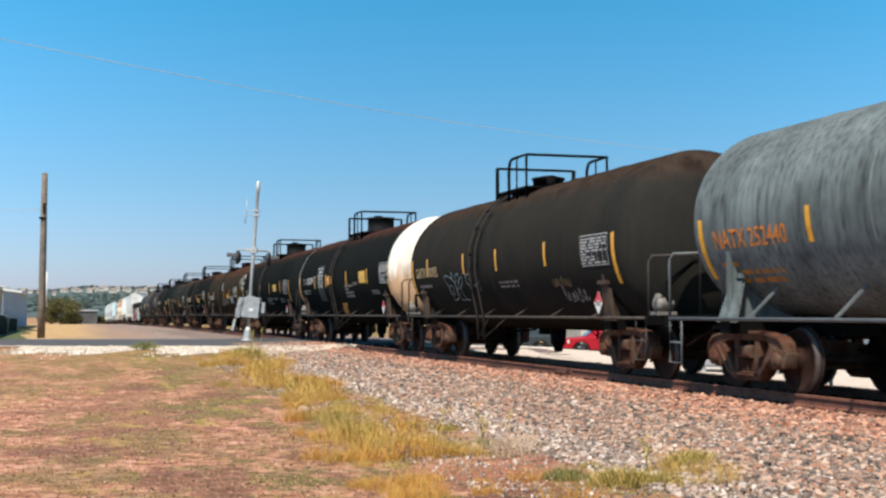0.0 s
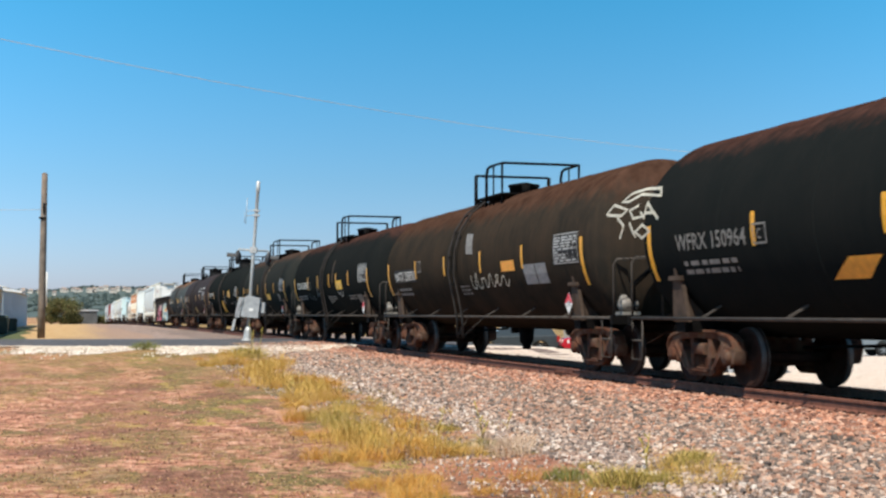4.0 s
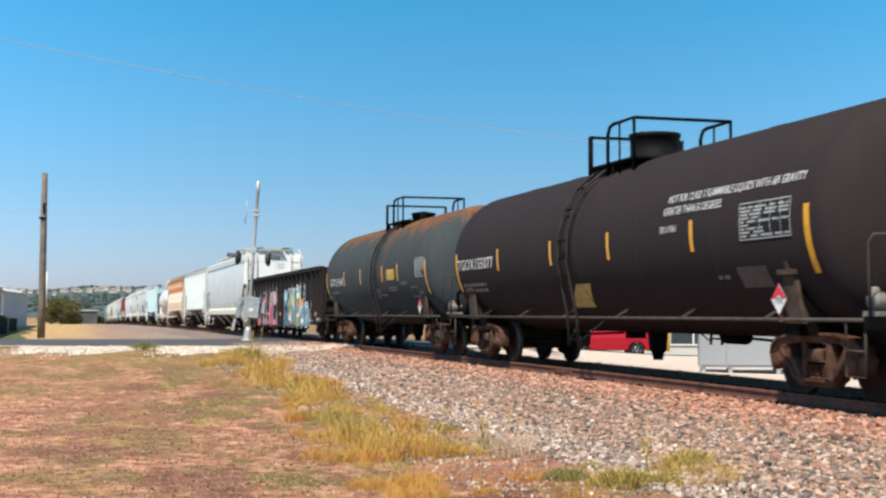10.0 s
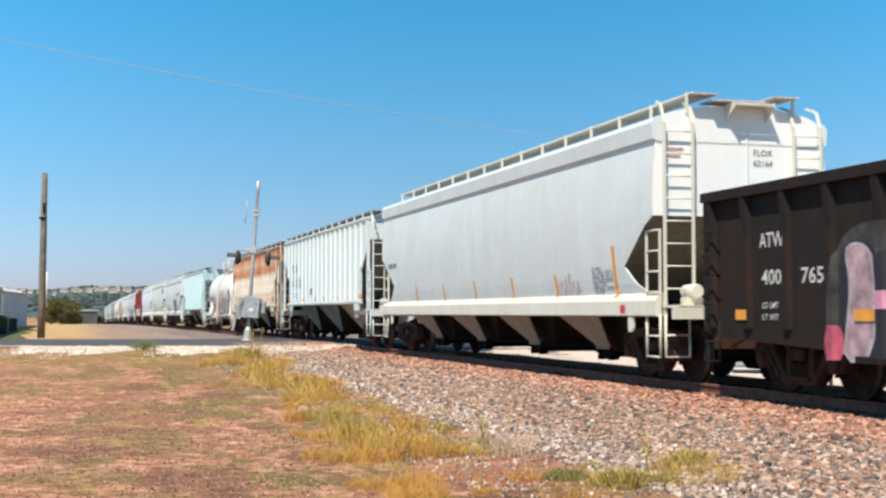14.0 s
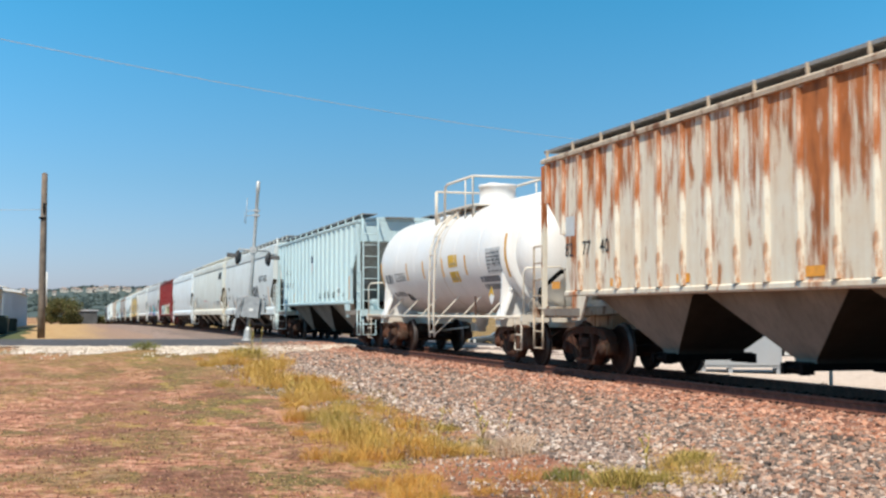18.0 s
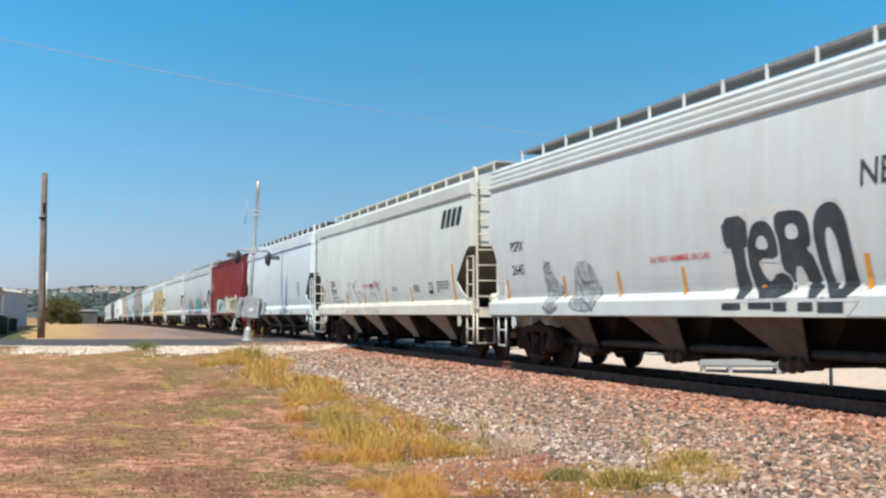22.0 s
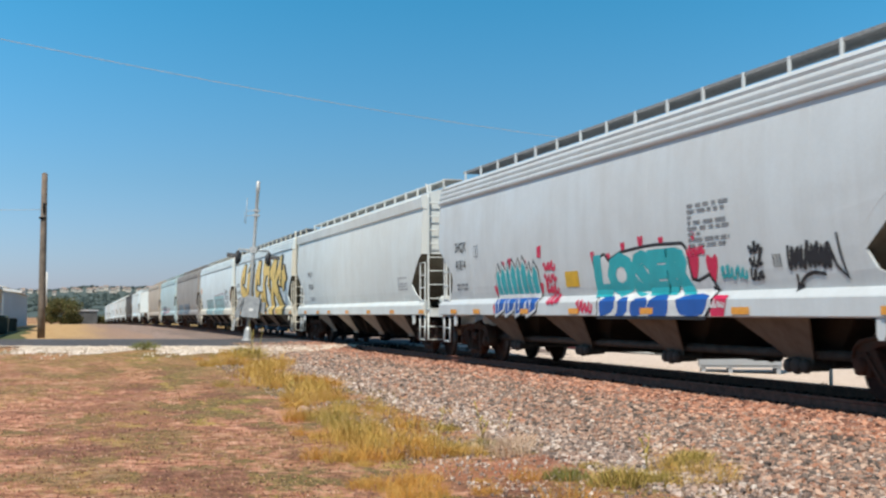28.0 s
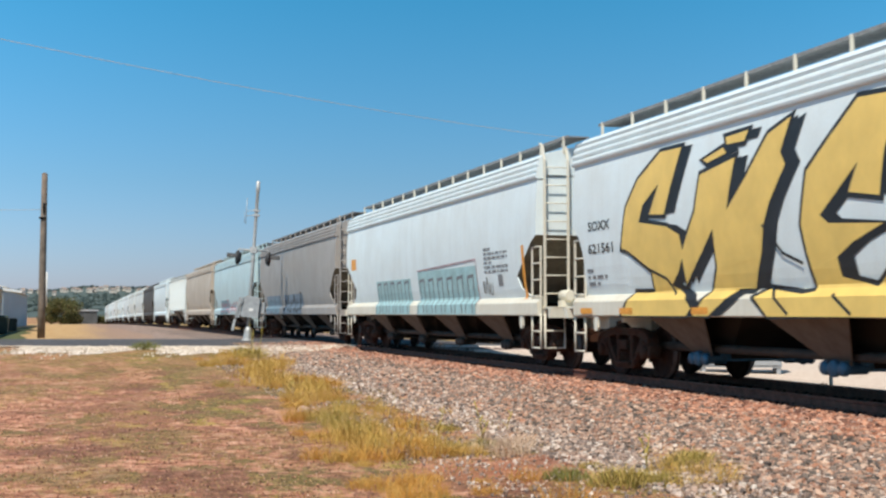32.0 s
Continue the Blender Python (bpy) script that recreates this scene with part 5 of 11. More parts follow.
M_TAG_BLUE = plain("spray_pale_blue_tag", (0.17, 0.25, 0.28), 0.6, 0, 0.35, 6)
for pts, loop in (
        ([(-3.69, 2.0), (-3.54, 2.04), (-3.14, 1.96), (-2.89, 1.82), (-3.08, 1.49), (-3.37, 1.43), (-3.55, 1.44), (-3.53, 1.79), (-3.68, 1.9)], True),
        ([(-3.47, 1.74), (-3.3, 1.8), (-3.18, 1.75), (-3.24, 1.61), (-3.37, 1.55), (-3.49, 1.59)], True),
        ([(-3.09, 2.07), (-2.99, 2.09), (-2.94, 2.02), (-3.05, 1.96), (-3.13, 1.99)], True),
        ([(-3.01, 1.89), (-2.9, 1.87), (-2.99, 1.58)], False),
        ([(-2.74, 2.03), (-2.5, 2.05), (-2.56, 1.87), (-2.36, 1.97), (-2.27, 1.93), (-2.3, 1.83), (-2.65, 1.68), (-2.61, 1.59), (-2.56, 1.44), (-2.3, 1.42), (-2.92, 1.43), (-2.96, 1.6), (-2.89, 1.84)], True),
        ([(-2.76, 1.88), (-2.58, 1.84), (-2.74, 1.71), (-2.9, 1.69)], False),
        ([(-1.98, 1.95), (-1.87, 2.01), (-1.6, 2.03), (-1.58, 1.9), (-1.73, 1.89), (-1.66, 1.82), (-1.7, 1.72), (-1.83, 1.69), (-1.81, 1.79), (-1.92, 1.78), (-1.98, 1.85)], True),
        ([(-1.46, 1.76), (-1.39, 1.72), (-1.23, 1.85), (-1.23, 1.69), (-1.0, 1.86), (-1.13, 1.63)], False)):
    stroke(c, pts, 0.026, sf, M_TAG_BLUE, "painted_line", "pale blue sprayed tag", 0.012, loop)
lines(c, -6.1, -4.9, 1.64, 1.90, 2, sf, M_STENCIL_FADED, 8)
scrawl(c, 3.5, 4.4, 1.62, 1.84, sf, M_BROWN_SPRAY, 16, 0.07, 4)
scrawl(c, 3.8, 4.95, 1.32, 1.62, sf, M_STENCIL_GREY, 6, 0.05, 4)
c, sf, h = black_tank(34.85, 17.5, P_BLACK, "black tank wagon with white ends", "box", (-4.17, -2.01, 1.51, 4.6), ("256099", -5.66, -4.45, 2.22, M_STENCIL), (6.3, 7.4, 2.0, 2.6), (3.5, 4.38, 2.07, 2.44), ((1.2, 2.35, 1.65, 2.1, 4), (2.5, 3.2, 2.03, 2.14, 2), (-6.5, -5.3, 1.85, 2.05, 2), (5.0, 6.0, 1.7, 1.85, 2)),
                       ends=(P_HEADW, 0.05, "white painted tank head with rust stains"), rear=0.68, c_box=(-3.92, 2.2))
words(c, "CTCX", -6.6, 2.22, 0.22, sf, M_STENCIL_FADED, 0.003, width=0.85)
panel(c, -3.55, -2.45, 1.56, 2.85, sf, plain("faded_grey_block", (0.035, 0.038, 0.04), 0.7, 0, 0.3, 3), "notice_block", "faded grey block with white writing", 0.006)
for k, t in enumerate(("NOT FOR CLASS 3", "FLAMMABLE", "LIQUIDS WITH", "API GRAVITY", "GREATER THAN", "50 DEGREES")):
    words(c, t, -3.5 if k in (0, 2, 4) else -3.35, 2.70 - 0.13 * k, 0.085, sf, M_STENCIL, 0.003, width=0.95 if k in (0, 2, 4) else 0.75, eps=0.012)
panel(c, -1.78, -0.97, 2.12, 2.42, sf, M_SAFETY, "amber_patch", "plain amber patch", 0.009)
sticker(c, sf, [(-0.15, 1.46), (0.58, 1.46), (-0.6, 1.1), (-1.3, 1.1)], plain("dull_gold", (0.30, 0.17, 0.02), 0.6, 0, 0.3, 6))
c, sf, h = black_tank(52.35, 17.4, P_BLACK, "black tank wagon with reddish worn top", "box", (-4.05, -1.11, 1.9, 4.96), ("WFRX 150964", -6.36, -4.25, 2.06, M_STENCIL_FADED), None, (3.0, 3.9, 2.1, 2.4), ((0.95, 2.4, 1.55, 1.85, 4), (2.9, 3.75, 1.73, 1.83, 2), (4.5, 5.6, 1.6, 1.8, 2), (-6.2, -4.6, 1.7, 1.95, 2)), rear=0.62, c_box=(-3.88, 2.06))
sticker(c, sf, [(-2.45, 1.53), (-1.7, 1.53), (-1.28, 1.8), (-1.95, 1.8)], M_SAFETY)
c, sf, h = black_tank(69.75, 17.4, P_BROWN, "black-brown tank wagon with painted scrawls", "low", (-4.3, -1.57, 1.31, 4.09), ("NATX 250593", -6.5, -4.4, 2.0, M_STENCIL), (5.9, 7.1, 2.05, 2.6), None, ((-6.3, -5.0, 1.6, 1.85, 2), (-0.5, 0.2, 1.55, 1.8, 3)), rear=0.7, c_box=(-3.9, 2.2))
for pts, loop in (
        ([(8.84, 3.0), (9.09, 3.12), (9.65, 3.15), (10.21, 3.11), (10.32, 2.98), (9.54, 3.07), (9.11, 2.98)], True),
        ([(8.33, 2.83), (8.52, 2.97), (9.16, 2.84), (8.97, 2.75), (8.42, 2.8)], True),
        ([(8.81, 2.73), (9.14, 2.57), (9.01, 2.36)], False),
        ([(9.59, 2.88), (9.27, 2.82), (9.48, 2.67), (9.86, 2.68), (9.72, 2.76)], False),
        ([(9.89, 2.63), (9.9, 2.9), (10.43, 2.6)], False),
        ([(9.89, 2.73), (10.29, 2.71)], False),
        ([(9.35, 2.61), (9.63, 2.35)], False),
        ([(9.87, 2.54), (9.62, 2.44), (9.87, 2.32), (10.15, 2.42)], True)):
    stroke(c, pts, 0.05, sf, G_CREAM_SPRAY, "painted_line", "cream sprayed tag", 0.012, loop)
panel(c, -6.56, -4.32, 1.95, 2.30, sf, M_PANEL_BLACK, "lettering_ground", "black ground of the lettering", 0.005)
poly(c, [(0.01, 2.98), (0.52, 2.94), (0.78, 2.47), (0.27, 2.48)], sf, M_STENCIL_FADED, "paint_smear", "pale worn smear", 0.008)
scrawl(c, 0.4, 3.1, 1.66, 2.08, sf, G_CREAM_SPRAY, 17, 0.06, 4)
panel(c, 2.75, 3.6, 2.0, 2.22, sf, M_SAFETY, "amber_patch", "plain amber patch")
panel(c, 4.1, 5.4, 1.7, 2.1, sf, M_STENCIL_GREY, "paint_patch", "pale grey paint patch")
c, sf, h = black_tank(87.15, 16.0, P_BLACK, "black tank wagon with rust-red top and scrawls", "low", (-3.64, -1.65, 0.48, 1.75, 3.75), ("TCBX 253080", -6.05, -3.7, 2.06, M_STENCIL), (5.3, 6.5, 2.12, 2.65), (1.72, 2.68, 1.93, 2.23), ((-6.2, -4.2, 1.55, 1.85, 3), (-0.1, 1.3, 1.45, 1.75, 4), (3.4, 4.5, 1.58, 1.75, 2)), rear=0.85, ladder=-0.4, c_box=(-3.28, 2.03))
for pts in (
        [(1.92, 1.91), (2.03, 1.76), (2.19, 1.83), (2.21, 1.72), (2.28, 1.67)],
        [(2.25, 1.87), (2.39, 1.74), (2.5, 1.69), (2.82, 1.93)],
        [(2.31, 1.75), (2.2, 1.68), (2.49, 1.71)]):
    stroke(c, rounded(pts, False), 0.026, sf, M_TAG_WHITE, "painted_line", "white sprayed tag", 0.012)
for pts in (
        [(-3.77, 1.86), (-3.7, 1.65), (-3.4, 1.83)],
        [(-3.5, 1.58), (-3.0, 1.77)],
        [(-2.96, 1.74), (-2.56, 1.78), (-2.64, 1.63), (-3.03, 1.6)],
        [(-2.04, 2.08), (-2.06, 1.9), (-1.63, 2.09), (-1.65, 1.92)],
        [(-2.15, 1.7), (-1.8, 1.89), (-1.6, 1.8), (-1.59, 1.64)],
        [(-2.01, 1.79), (-1.5, 1.85)]):
    stroke(c, rounded(pts, False), 0.020, sf, M_TAG_DIM, "painted_line", "faint blue sprayed tag", 0.012)
poly(c, [(1.06, 2.94), (1.26, 2.97), (1.31, 2.59), (1.22, 2.15), (1.03, 2.17), (1.08, 2.61)], sf, plain("worn_tan_streak", (0.060, 0.040, 0.027), 0.8, 0, 0.5, 4), "worn_streak", "worn tan streak down the tank", 0.007)
panel(c, 4.65, 5.36, 1.45, 1.72, sf, M_DATA, "stencil_patch", "grey stencil patch", 0.008)
c, sf, h = black_tank(103.15, 16.0, P_SLATE, "dull grey-black tank wagon with a rust band", "low", (-3.66, -1.37, 1.25, 3.64), None, (5.3, 6.4, 2.1, 2.6), (1.36, 2.4, 1.75, 2.0), (), rear=1.2, ladder=0.6, long_walk=0.85)
words(c, "UTLX", -6.06, 2.18, 0.19, sf, M_OCHRE, 0.003, width=0.95)
for k in range(6):
    panel(c, -4.92 + 0.155 * k, -4.81 + 0.155 * k, 2.19, 2.37, sf, M_OCHRE, "number_bar", "", 0.009)
lines(c, -5.95, -5.1, 1.98, 2.08, 1, sf, M_OCHRE, 21, "stencil_writing", 0.7)
lines(c, -5.9, -4.5, 1.60, 1.84, 2, sf, M_OCHRE, 22, "stencil_writing", 0.6)
stroke(c, [(4.5, 1.69), (5.2, 1.69), (5.2, 1.94), (4.5, 1.94)], 0.03, sf, M_STENCIL_FADED, "stencil_box", "", 0.012, True)
panel(c, 4.85, 5.1, 1.73, 1.9, sf, M_STENCIL_FADED, "stencil_square", "", 0.012)
M_RUSTBAND = plain("rust_band", (0.17, 0.105, 0.06), 0.8, 0, 0.4, 5)
one("rust_band", lambda bm: lathe_open(bm, TD / 2 + 0.006, TZ, -0.98, -0.84), M_RUSTBAND, c, "narrow rusty band round the tank")
c, sf, h = black_tank(119.15, 17.6, P_BLACK_PLAIN, "black tank wagon with yellow patches", "box", (-4.43, -1.82, 1.12, 4.0), ("TCBX 257030", -6.9, -4.5, 2.2, M_STENCIL), (6.2, 7.3, 2.05, 2.6), (3.02, 3.88, 2.05, 2.42), ((1.15, 1.8, 2.08, 2.16, 1), (1.95, 2.7, 2.08, 2.16, 1), (0.8, 1.8, 1.64, 1.97, 4), (3.7, 4.8, 1.66, 1.76, 2), (-6.7, -5.2, 1.72, 1.98, 2)), rear=1.2, ladder=-0.6, c_box=(-4.2, 2.16))
sticker(c, sf, [(-0.25, 1.88), (0.58, 1.88), (-0.09, 1.22), (-1.3, 1.22)])
stroke(c, [(5.4, 1.53), (6.0, 1.53), (6.0, 1.74), (5.4, 1.74)], 0.03, sf, M_STENCIL_FADED, "stencil_box", "", 0.012, True)
c, sf, h = black_tank(136.75, 18.0, P_MAROON, "dark brown tank wagon with white lettering", "box", (-4.54, -1.39, 1.36, 4.45), ("TGOX155077", -7.5, -4.85, 2.11, M_STENCIL), (5.9, 7.2, 2.12, 2.62), None, ((-7.3, -5.6, 1.6, 1.85, 2), (5.0, 5.4, 1.6, 1.7, 1)), "1993", rear=0.62, cap=True)
words(c, "NOT FOR CLASS 3 FLAMMABLE LIQUIDS WITH API GRAVITY", 3.58, 2.82, 0.115, sf, M_STENCIL, 0.002, width=3.9)
words(c, "GREATER THAN 50 DEGREES", 3.5, 2.63, 0.115, sf, M_STENCIL, 0.002, width=1.85)
words(c, "SR11961", 3.42, 2.36, 0.10, sf, M_STENCIL, 0.002, width=0.56)
sticker(c, sf, [(-0.44, 1.65), (0.24, 1.65), (-0.2, 1.22), (-1.2, 1.22)], plain("pale_gold", (0.50, 0.38, 0.12), 0.6, 0, 0.3, 6))
panel(c, 5.6, 6.4, 1.47, 1.76, sf, M_DATA, "stencil_patch", "grey stencil patch", 0.008)
c, sf, h = black_tank(154.75, 16.0, P_SLATE_BLUE, "slate grey tank wagon with rusty top", "low", (-3.62, -1.15, 1.77, 3.62), ("GATX 215440", -6.0, -3.8, 2.05, M_STENCIL), (5.55, 6.5, 2.08, 2.58), (2.38, 3.26, 2.07, 2.37), ((0.75, 2.1, 1.55, 1.86, 4), (2.4, 3.3, 1.75, 1.9, 2), (-5.9, -4.4, 1.7, 1.9, 2)), rear=-0.1, ladder=0.95, cap=True)
words(c, "SR-8754", 3.82, 1.89, 0.1, sf, M_STENCIL_FADED, 0.002, width=0.7)
stroke(c, [(4.85, 1.57), (5.55, 1.57), (5.55, 1.82), (4.85, 1.82)], 0.03, sf, M_STENCIL_FADED, "stencil_box", "", 0.012, True)

# open gondola with big painted letters
gon = gondola(170.75, 20.2, P_GON, "black open gondola wagon covered in painted letters")
OFFS[gon.name] = 0.0
G_PINK, G_PINK2 = plain("spray_pink", (0.56, 0.17, 0.21), 0.6, 0, 0.5, 4), plain("spray_rose", (0.46, 0.31, 0.33), 0.6, 0, 0.6, 4)
G_LBLUE = plain("spray_light_blue", (0.20, 0.33, 0.38), 0.6, 0, 0.5, 3)
G_OLIVE, G_WHITE = plain("spray_olive", (0.27, 0.30, 0.18), 0.6, 0, 0.5, 3), plain("spray_white", (0.66, 0.67, 0.66), 0.6, 0, 0.2, 3)
G_BROWN, G_ORANGE = plain("spray_brown", (0.30, 0.19, 0.13), 0.6, 0, 0.3, 3), plain("spray_orange", (0.56, 0.22, 0.05), 0.6, 0, 0.3, 3)
G_TEALISH, G_PALEB = plain("spray_deep_blue_grey", (0.10, 0.22, 0.30), 0.6, 0, 0.3, 3), plain("spray_pale_blue_white", (0.42, 0.55, 0.60), 0.6, 0, 0.3, 3)
G_DARK, G_GREYH = plain("spray_dark", (0.02, 0.02, 0.024), 0.6, 0, 0.3, 3), plain("spray_grey_haze", (0.060, 0.056, 0.055), 0.7, 0, 0.75, 2)


def spray(m, eps, pts, edge=None, smooth=1):
    """A spray-painted shape that follows the gondola's posts and panels."""
    pts = rounded(pts, True, smooth) if smooth else pts
    poly(gon, pts, None, m, "painted_shape", "", eps)
    if edge:
        stroke(gon, pts, 0.034, None, edge, "painted_edge", "", eps + 0.004, True)


G_ROSE, G_SKIN = plain("spray_dusty_rose", (0.40, 0.20, 0.22), 0.6, 0, 0.6, 4), plain("spray_skin_pink", (0.42, 0.29, 0.235), 0.6, 0, 0.4, 4)
G_HOT, G_EDGE = plain("spray_hot_pink", (0.52, 0.10, 0.15), 0.6, 0, 0.5, 4), plain("spray_rim_white", (0.50, 0.46, 0.47), 0.6, 0, 0.4, 8)
G_PALE = plain("spray_pale_streak", (0.56, 0.46, 0.47), 0.6, 0, 0.5, 8)
G_LPINK, G_GREYB = plain("spray_pale_pink", (0.60, 0.27, 0.37), 0.6, 0, 0.35, 4), plain("spray_mid_grey", (0.10, 0.105, 0.11), 0.6, 0, 0.4, 4)
spray(G_GREYH, 0.003, [(-6.8, 0.53), (-6.68, 1.3), (-6.56, 1.93), (-6.14, 2.2), (-5.44, 2.2), (-4.97, 2.14), (-4.42, 2.42), (-3.74, 2.45), (-3.34, 2.27), (-2.95, 2.36), (-2.5, 2.44), (-2.08, 2.5), (-1.67, 2.35), (-1.41, 2.36), (-1.03, 2.42), (-0.64, 2.48), (-0.62, 1.58), (-0.62, 0.55)], smooth=2)
spray(G_DARK, 0.004, [(-6.53, 0.53), (-6.45, 1.39), (-6.48, 1.88), (-6.14, 2.02), (-5.84, 1.96), (-5.69, 1.77), (-5.49, 1.89), (-4.83, 1.86), (-4.78, 2.13), (-4.25, 2.16), (-3.91, 1.97), (-3.71, 1.94), (-3.35, 1.81), (-2.96, 1.99), (-2.84, 2.17), (-2.62, 2.19), (-2.37, 2.12), (-2.08, 2.18), (-1.95, 2.03), (-1.68, 2.07), (-1.64, 0.53)], smooth=2)
spray(G_HOT, 0.007, [(-6.82, 0.86), (-6.69, 0.97), (-6.42, 0.96), (-6.38, 0.54), (-6.8, 0.53)])
spray(G_PINK2, 0.007, [(-6.35, 1.87), (-6.19, 1.96), (-5.94, 1.93), (-5.77, 1.75), (-5.78, 0.53), (-6.41, 0.54), (-6.32, 0.95), (-6.23, 1.48)], G_EDGE)
spray(G_LPINK, 0.009, [(-5.8, 1.38), (-5.31, 1.38), (-5.31, 1.17), (-5.8, 1.16)], smooth=0)
spray(G_PINK2, 0.007, [(-5.32, 1.86), (-4.92, 1.83), (-4.98, 1.62), (-4.89, 1.33), (-4.94, 0.79), (-4.83, 0.53), (-5.32, 0.54), (-5.25, 0.96), (-5.36, 1.29)], G_LPINK)
spray(G_ROSE, 0.007, [(-4.67, 2.1), (-4.25, 2.09), (-3.98, 1.89), (-3.88, 1.63), (-3.91, 1.32), (-4.1, 1.14), (-3.83, 1.05), (-3.86, 0.66), (-3.96, 0.53), (-4.79, 0.53), (-4.9, 0.88), (-4.95, 1.37), (-4.84, 1.66), (-4.52, 1.85)], G_EDGE)
spray(G_PINK, 0.010, [(-4.65, 1.82), (-4.3, 1.83), (-4.17, 1.66), (-4.28, 1.44), (-4.53, 1.43), (-4.75, 1.51), (-4.72, 1.7)])
spray(G_PINK, 0.010, [(-4.83, 1.35), (-4.18, 1.32), (-4.44, 1.16), (-4.82, 1.19)])
spray(G_SKIN, 0.010, [(-4.17, 1.72), (-4.0, 1.6), (-4.03, 1.32), (-4.22, 1.24), (-4.28, 1.36)])
spray(G_DARK, 0.012, [(-4.71, 2.06), (-4.38, 2.04), (-4.34, 1.91), (-4.65, 1.88)], smooth=0)
spray(G_DARK, 0.012, [(-4.72, 1.48), (-4.18, 1.43), (-3.96, 1.5), (-4.05, 1.37), (-4.44, 1.37)])
spray(G_DARK, 0.012, [(-4.78, 1.17), (-4.44, 1.08), (-4.29, 1.0), (-4.36, 0.89), (-4.54, 0.91), (-4.76, 1.04)])
spray(G_ROSE, 0.008, [(-3.82, 1.83), (-3.71, 1.88), (-3.6, 1.74), (-3.64, 1.36), (-3.56, 1.12), (-3.36, 1.11), (-3.34, 1.43), (-3.19, 1.77), (-2.96, 1.92), (-2.7, 1.92), (-2.74, 1.61), (-2.75, 1.05), (-2.69, 0.54), (-3.22, 0.53), (-3.29, 0.82), (-3.44, 0.93), (-3.45, 0.63), (-3.73, 0.66), (-3.77, 1.05), (-3.86, 1.36)], G_EDGE)
spray(G_PINK2, 0.011, [(-3.12, 1.65), (-2.88, 1.83), (-2.77, 1.79), (-2.82, 1.16), (-3.17, 1.16)])
spray(G_DARK, 0.011, [(-3.59, 1.05), (-3.35, 1.05), (-3.31, 0.82), (-3.36, 0.57), (-3.47, 0.66), (-3.53, 0.89)])
spray(G_ROSE, 0.008, [(-2.8, 2.11), (-2.67, 2.16), (-2.64, 1.95), (-2.81, 1.93)], G_EDGE, smooth=0)
spray(G_SKIN, 0.009, [(-2.55, 2.02), (-2.26, 2.12), (-2.08, 2.13), (-2.03, 1.98), (-2.09, 1.73), (-2.24, 1.56), (-2.67, 1.56), (-2.62, 1.82)], G_EDGE)
spray(G_PINK, 0.012, [(-2.45, 2.0), (-2.31, 2.05), (-2.31, 1.58), (-2.45, 1.57)], smooth=0)
spray(G_PINK, 0.009, [(-2.7, 1.53), (-2.25, 1.51), (-2.28, 1.16), (-2.11, 0.98), (-2.08, 0.7), (-2.12, 0.53), (-2.73, 0.53), (-2.74, 1.05)], G_EDGE)
spray(G_HOT, 0.012, [(-2.49, 1.49), (-2.37, 1.49), (-2.39, 0.83), (-2.26, 0.53), (-2.54, 0.54)], smooth=0)
spray(G_PINK2, 0.008, [(-1.95, 1.98), (-1.75, 2.02), (-1.64, 1.93), (-1.64, 1.72), (-1.79, 1.6), (-1.83, 1.49), (-1.66, 1.4), (-1.69, 1.26), (-1.83, 1.19), (-1.7, 1.05), (-1.63, 0.71), (-1.65, 0.53), (-2.12, 0.53), (-2.18, 0.84), (-2.03, 0.98), (-1.84, 1.0), (-2.11, 1.16), (-2.14, 1.41), (-2.1, 1.66)], G_EDGE)
spray(G_SKIN, 0.011, [(-1.99, 1.66), (-1.75, 1.76), (-1.69, 1.65), (-1.93, 1.51)])
spray(G_LPINK, 0.010, [(-1.65, 2.12), (-1.2, 2.09), (-1.19, 1.77), (-1.07, 1.58), (-1.21, 1.5), (-1.64, 1.49)], smooth=0)
spray(G_PALE, 0.013, [(-1.6, 2.08), (-1.42, 2.07), (-1.33, 1.64), (-1.5, 1.57), (-1.56, 1.75)], smooth=0)
spray(G_DARK, 0.011, [(-1.66, 1.48), (-1.21, 1.49), (-1.18, 1.12), (-1.23, 0.85), (-1.45, 0.8), (-1.66, 0.88)])
spray(G_GREYB, 0.006, [(-1.06, 1.56), (-0.62, 1.57), (-0.63, 1.26), (-0.88, 1.36), (-1.14, 1.22), (-1.17, 1.4)], G_GREYH, smooth=0)
spray(G_PINK2, 0.007, [(-0.88, 1.34), (-0.69, 1.19), (-0.77, 1.06), (-0.62, 1.12), (-0.62, 0.55), (-1.32, 0.55), (-1.23, 0.85), (-1.16, 1.12)], G_DARK, smooth=0)
spray(G_PINK, 0.012, [(-1.66, 0.85), (-1.31, 0.85), (-1.3, 0.56), (-1.52, 0.54)])
stroke(gon, rounded([(-0.69, 1.17), (-0.81, 1.06), (-0.76, 0.94), (-0.86, 0.84), (-0.79, 0.73)], False), 0.035, None, G_WHITE, "painted_line", "", 0.018)
stroke(gon, rounded([(-3.25, 0.92), (-2.91, 0.63)], False), 0.035, None, G_PALE, "painted_line", "", 0.018)
stroke(gon, rounded([(-2.9, 0.94), (-3.23, 0.59)], False), 0.035, None, G_PALE, "painted_line", "", 0.018)
stroke(gon, rounded([(-3.07, 0.97), (-3.09, 0.56)], False), 0.035, None, G_PALE, "painted_line", "", 0.018)
stroke(gon, rounded([(-2.04, 0.98), (-1.85, 0.7), (-1.66, 0.57)], False), 0.035, None, G_PALE, "painted_line", "", 0.018)
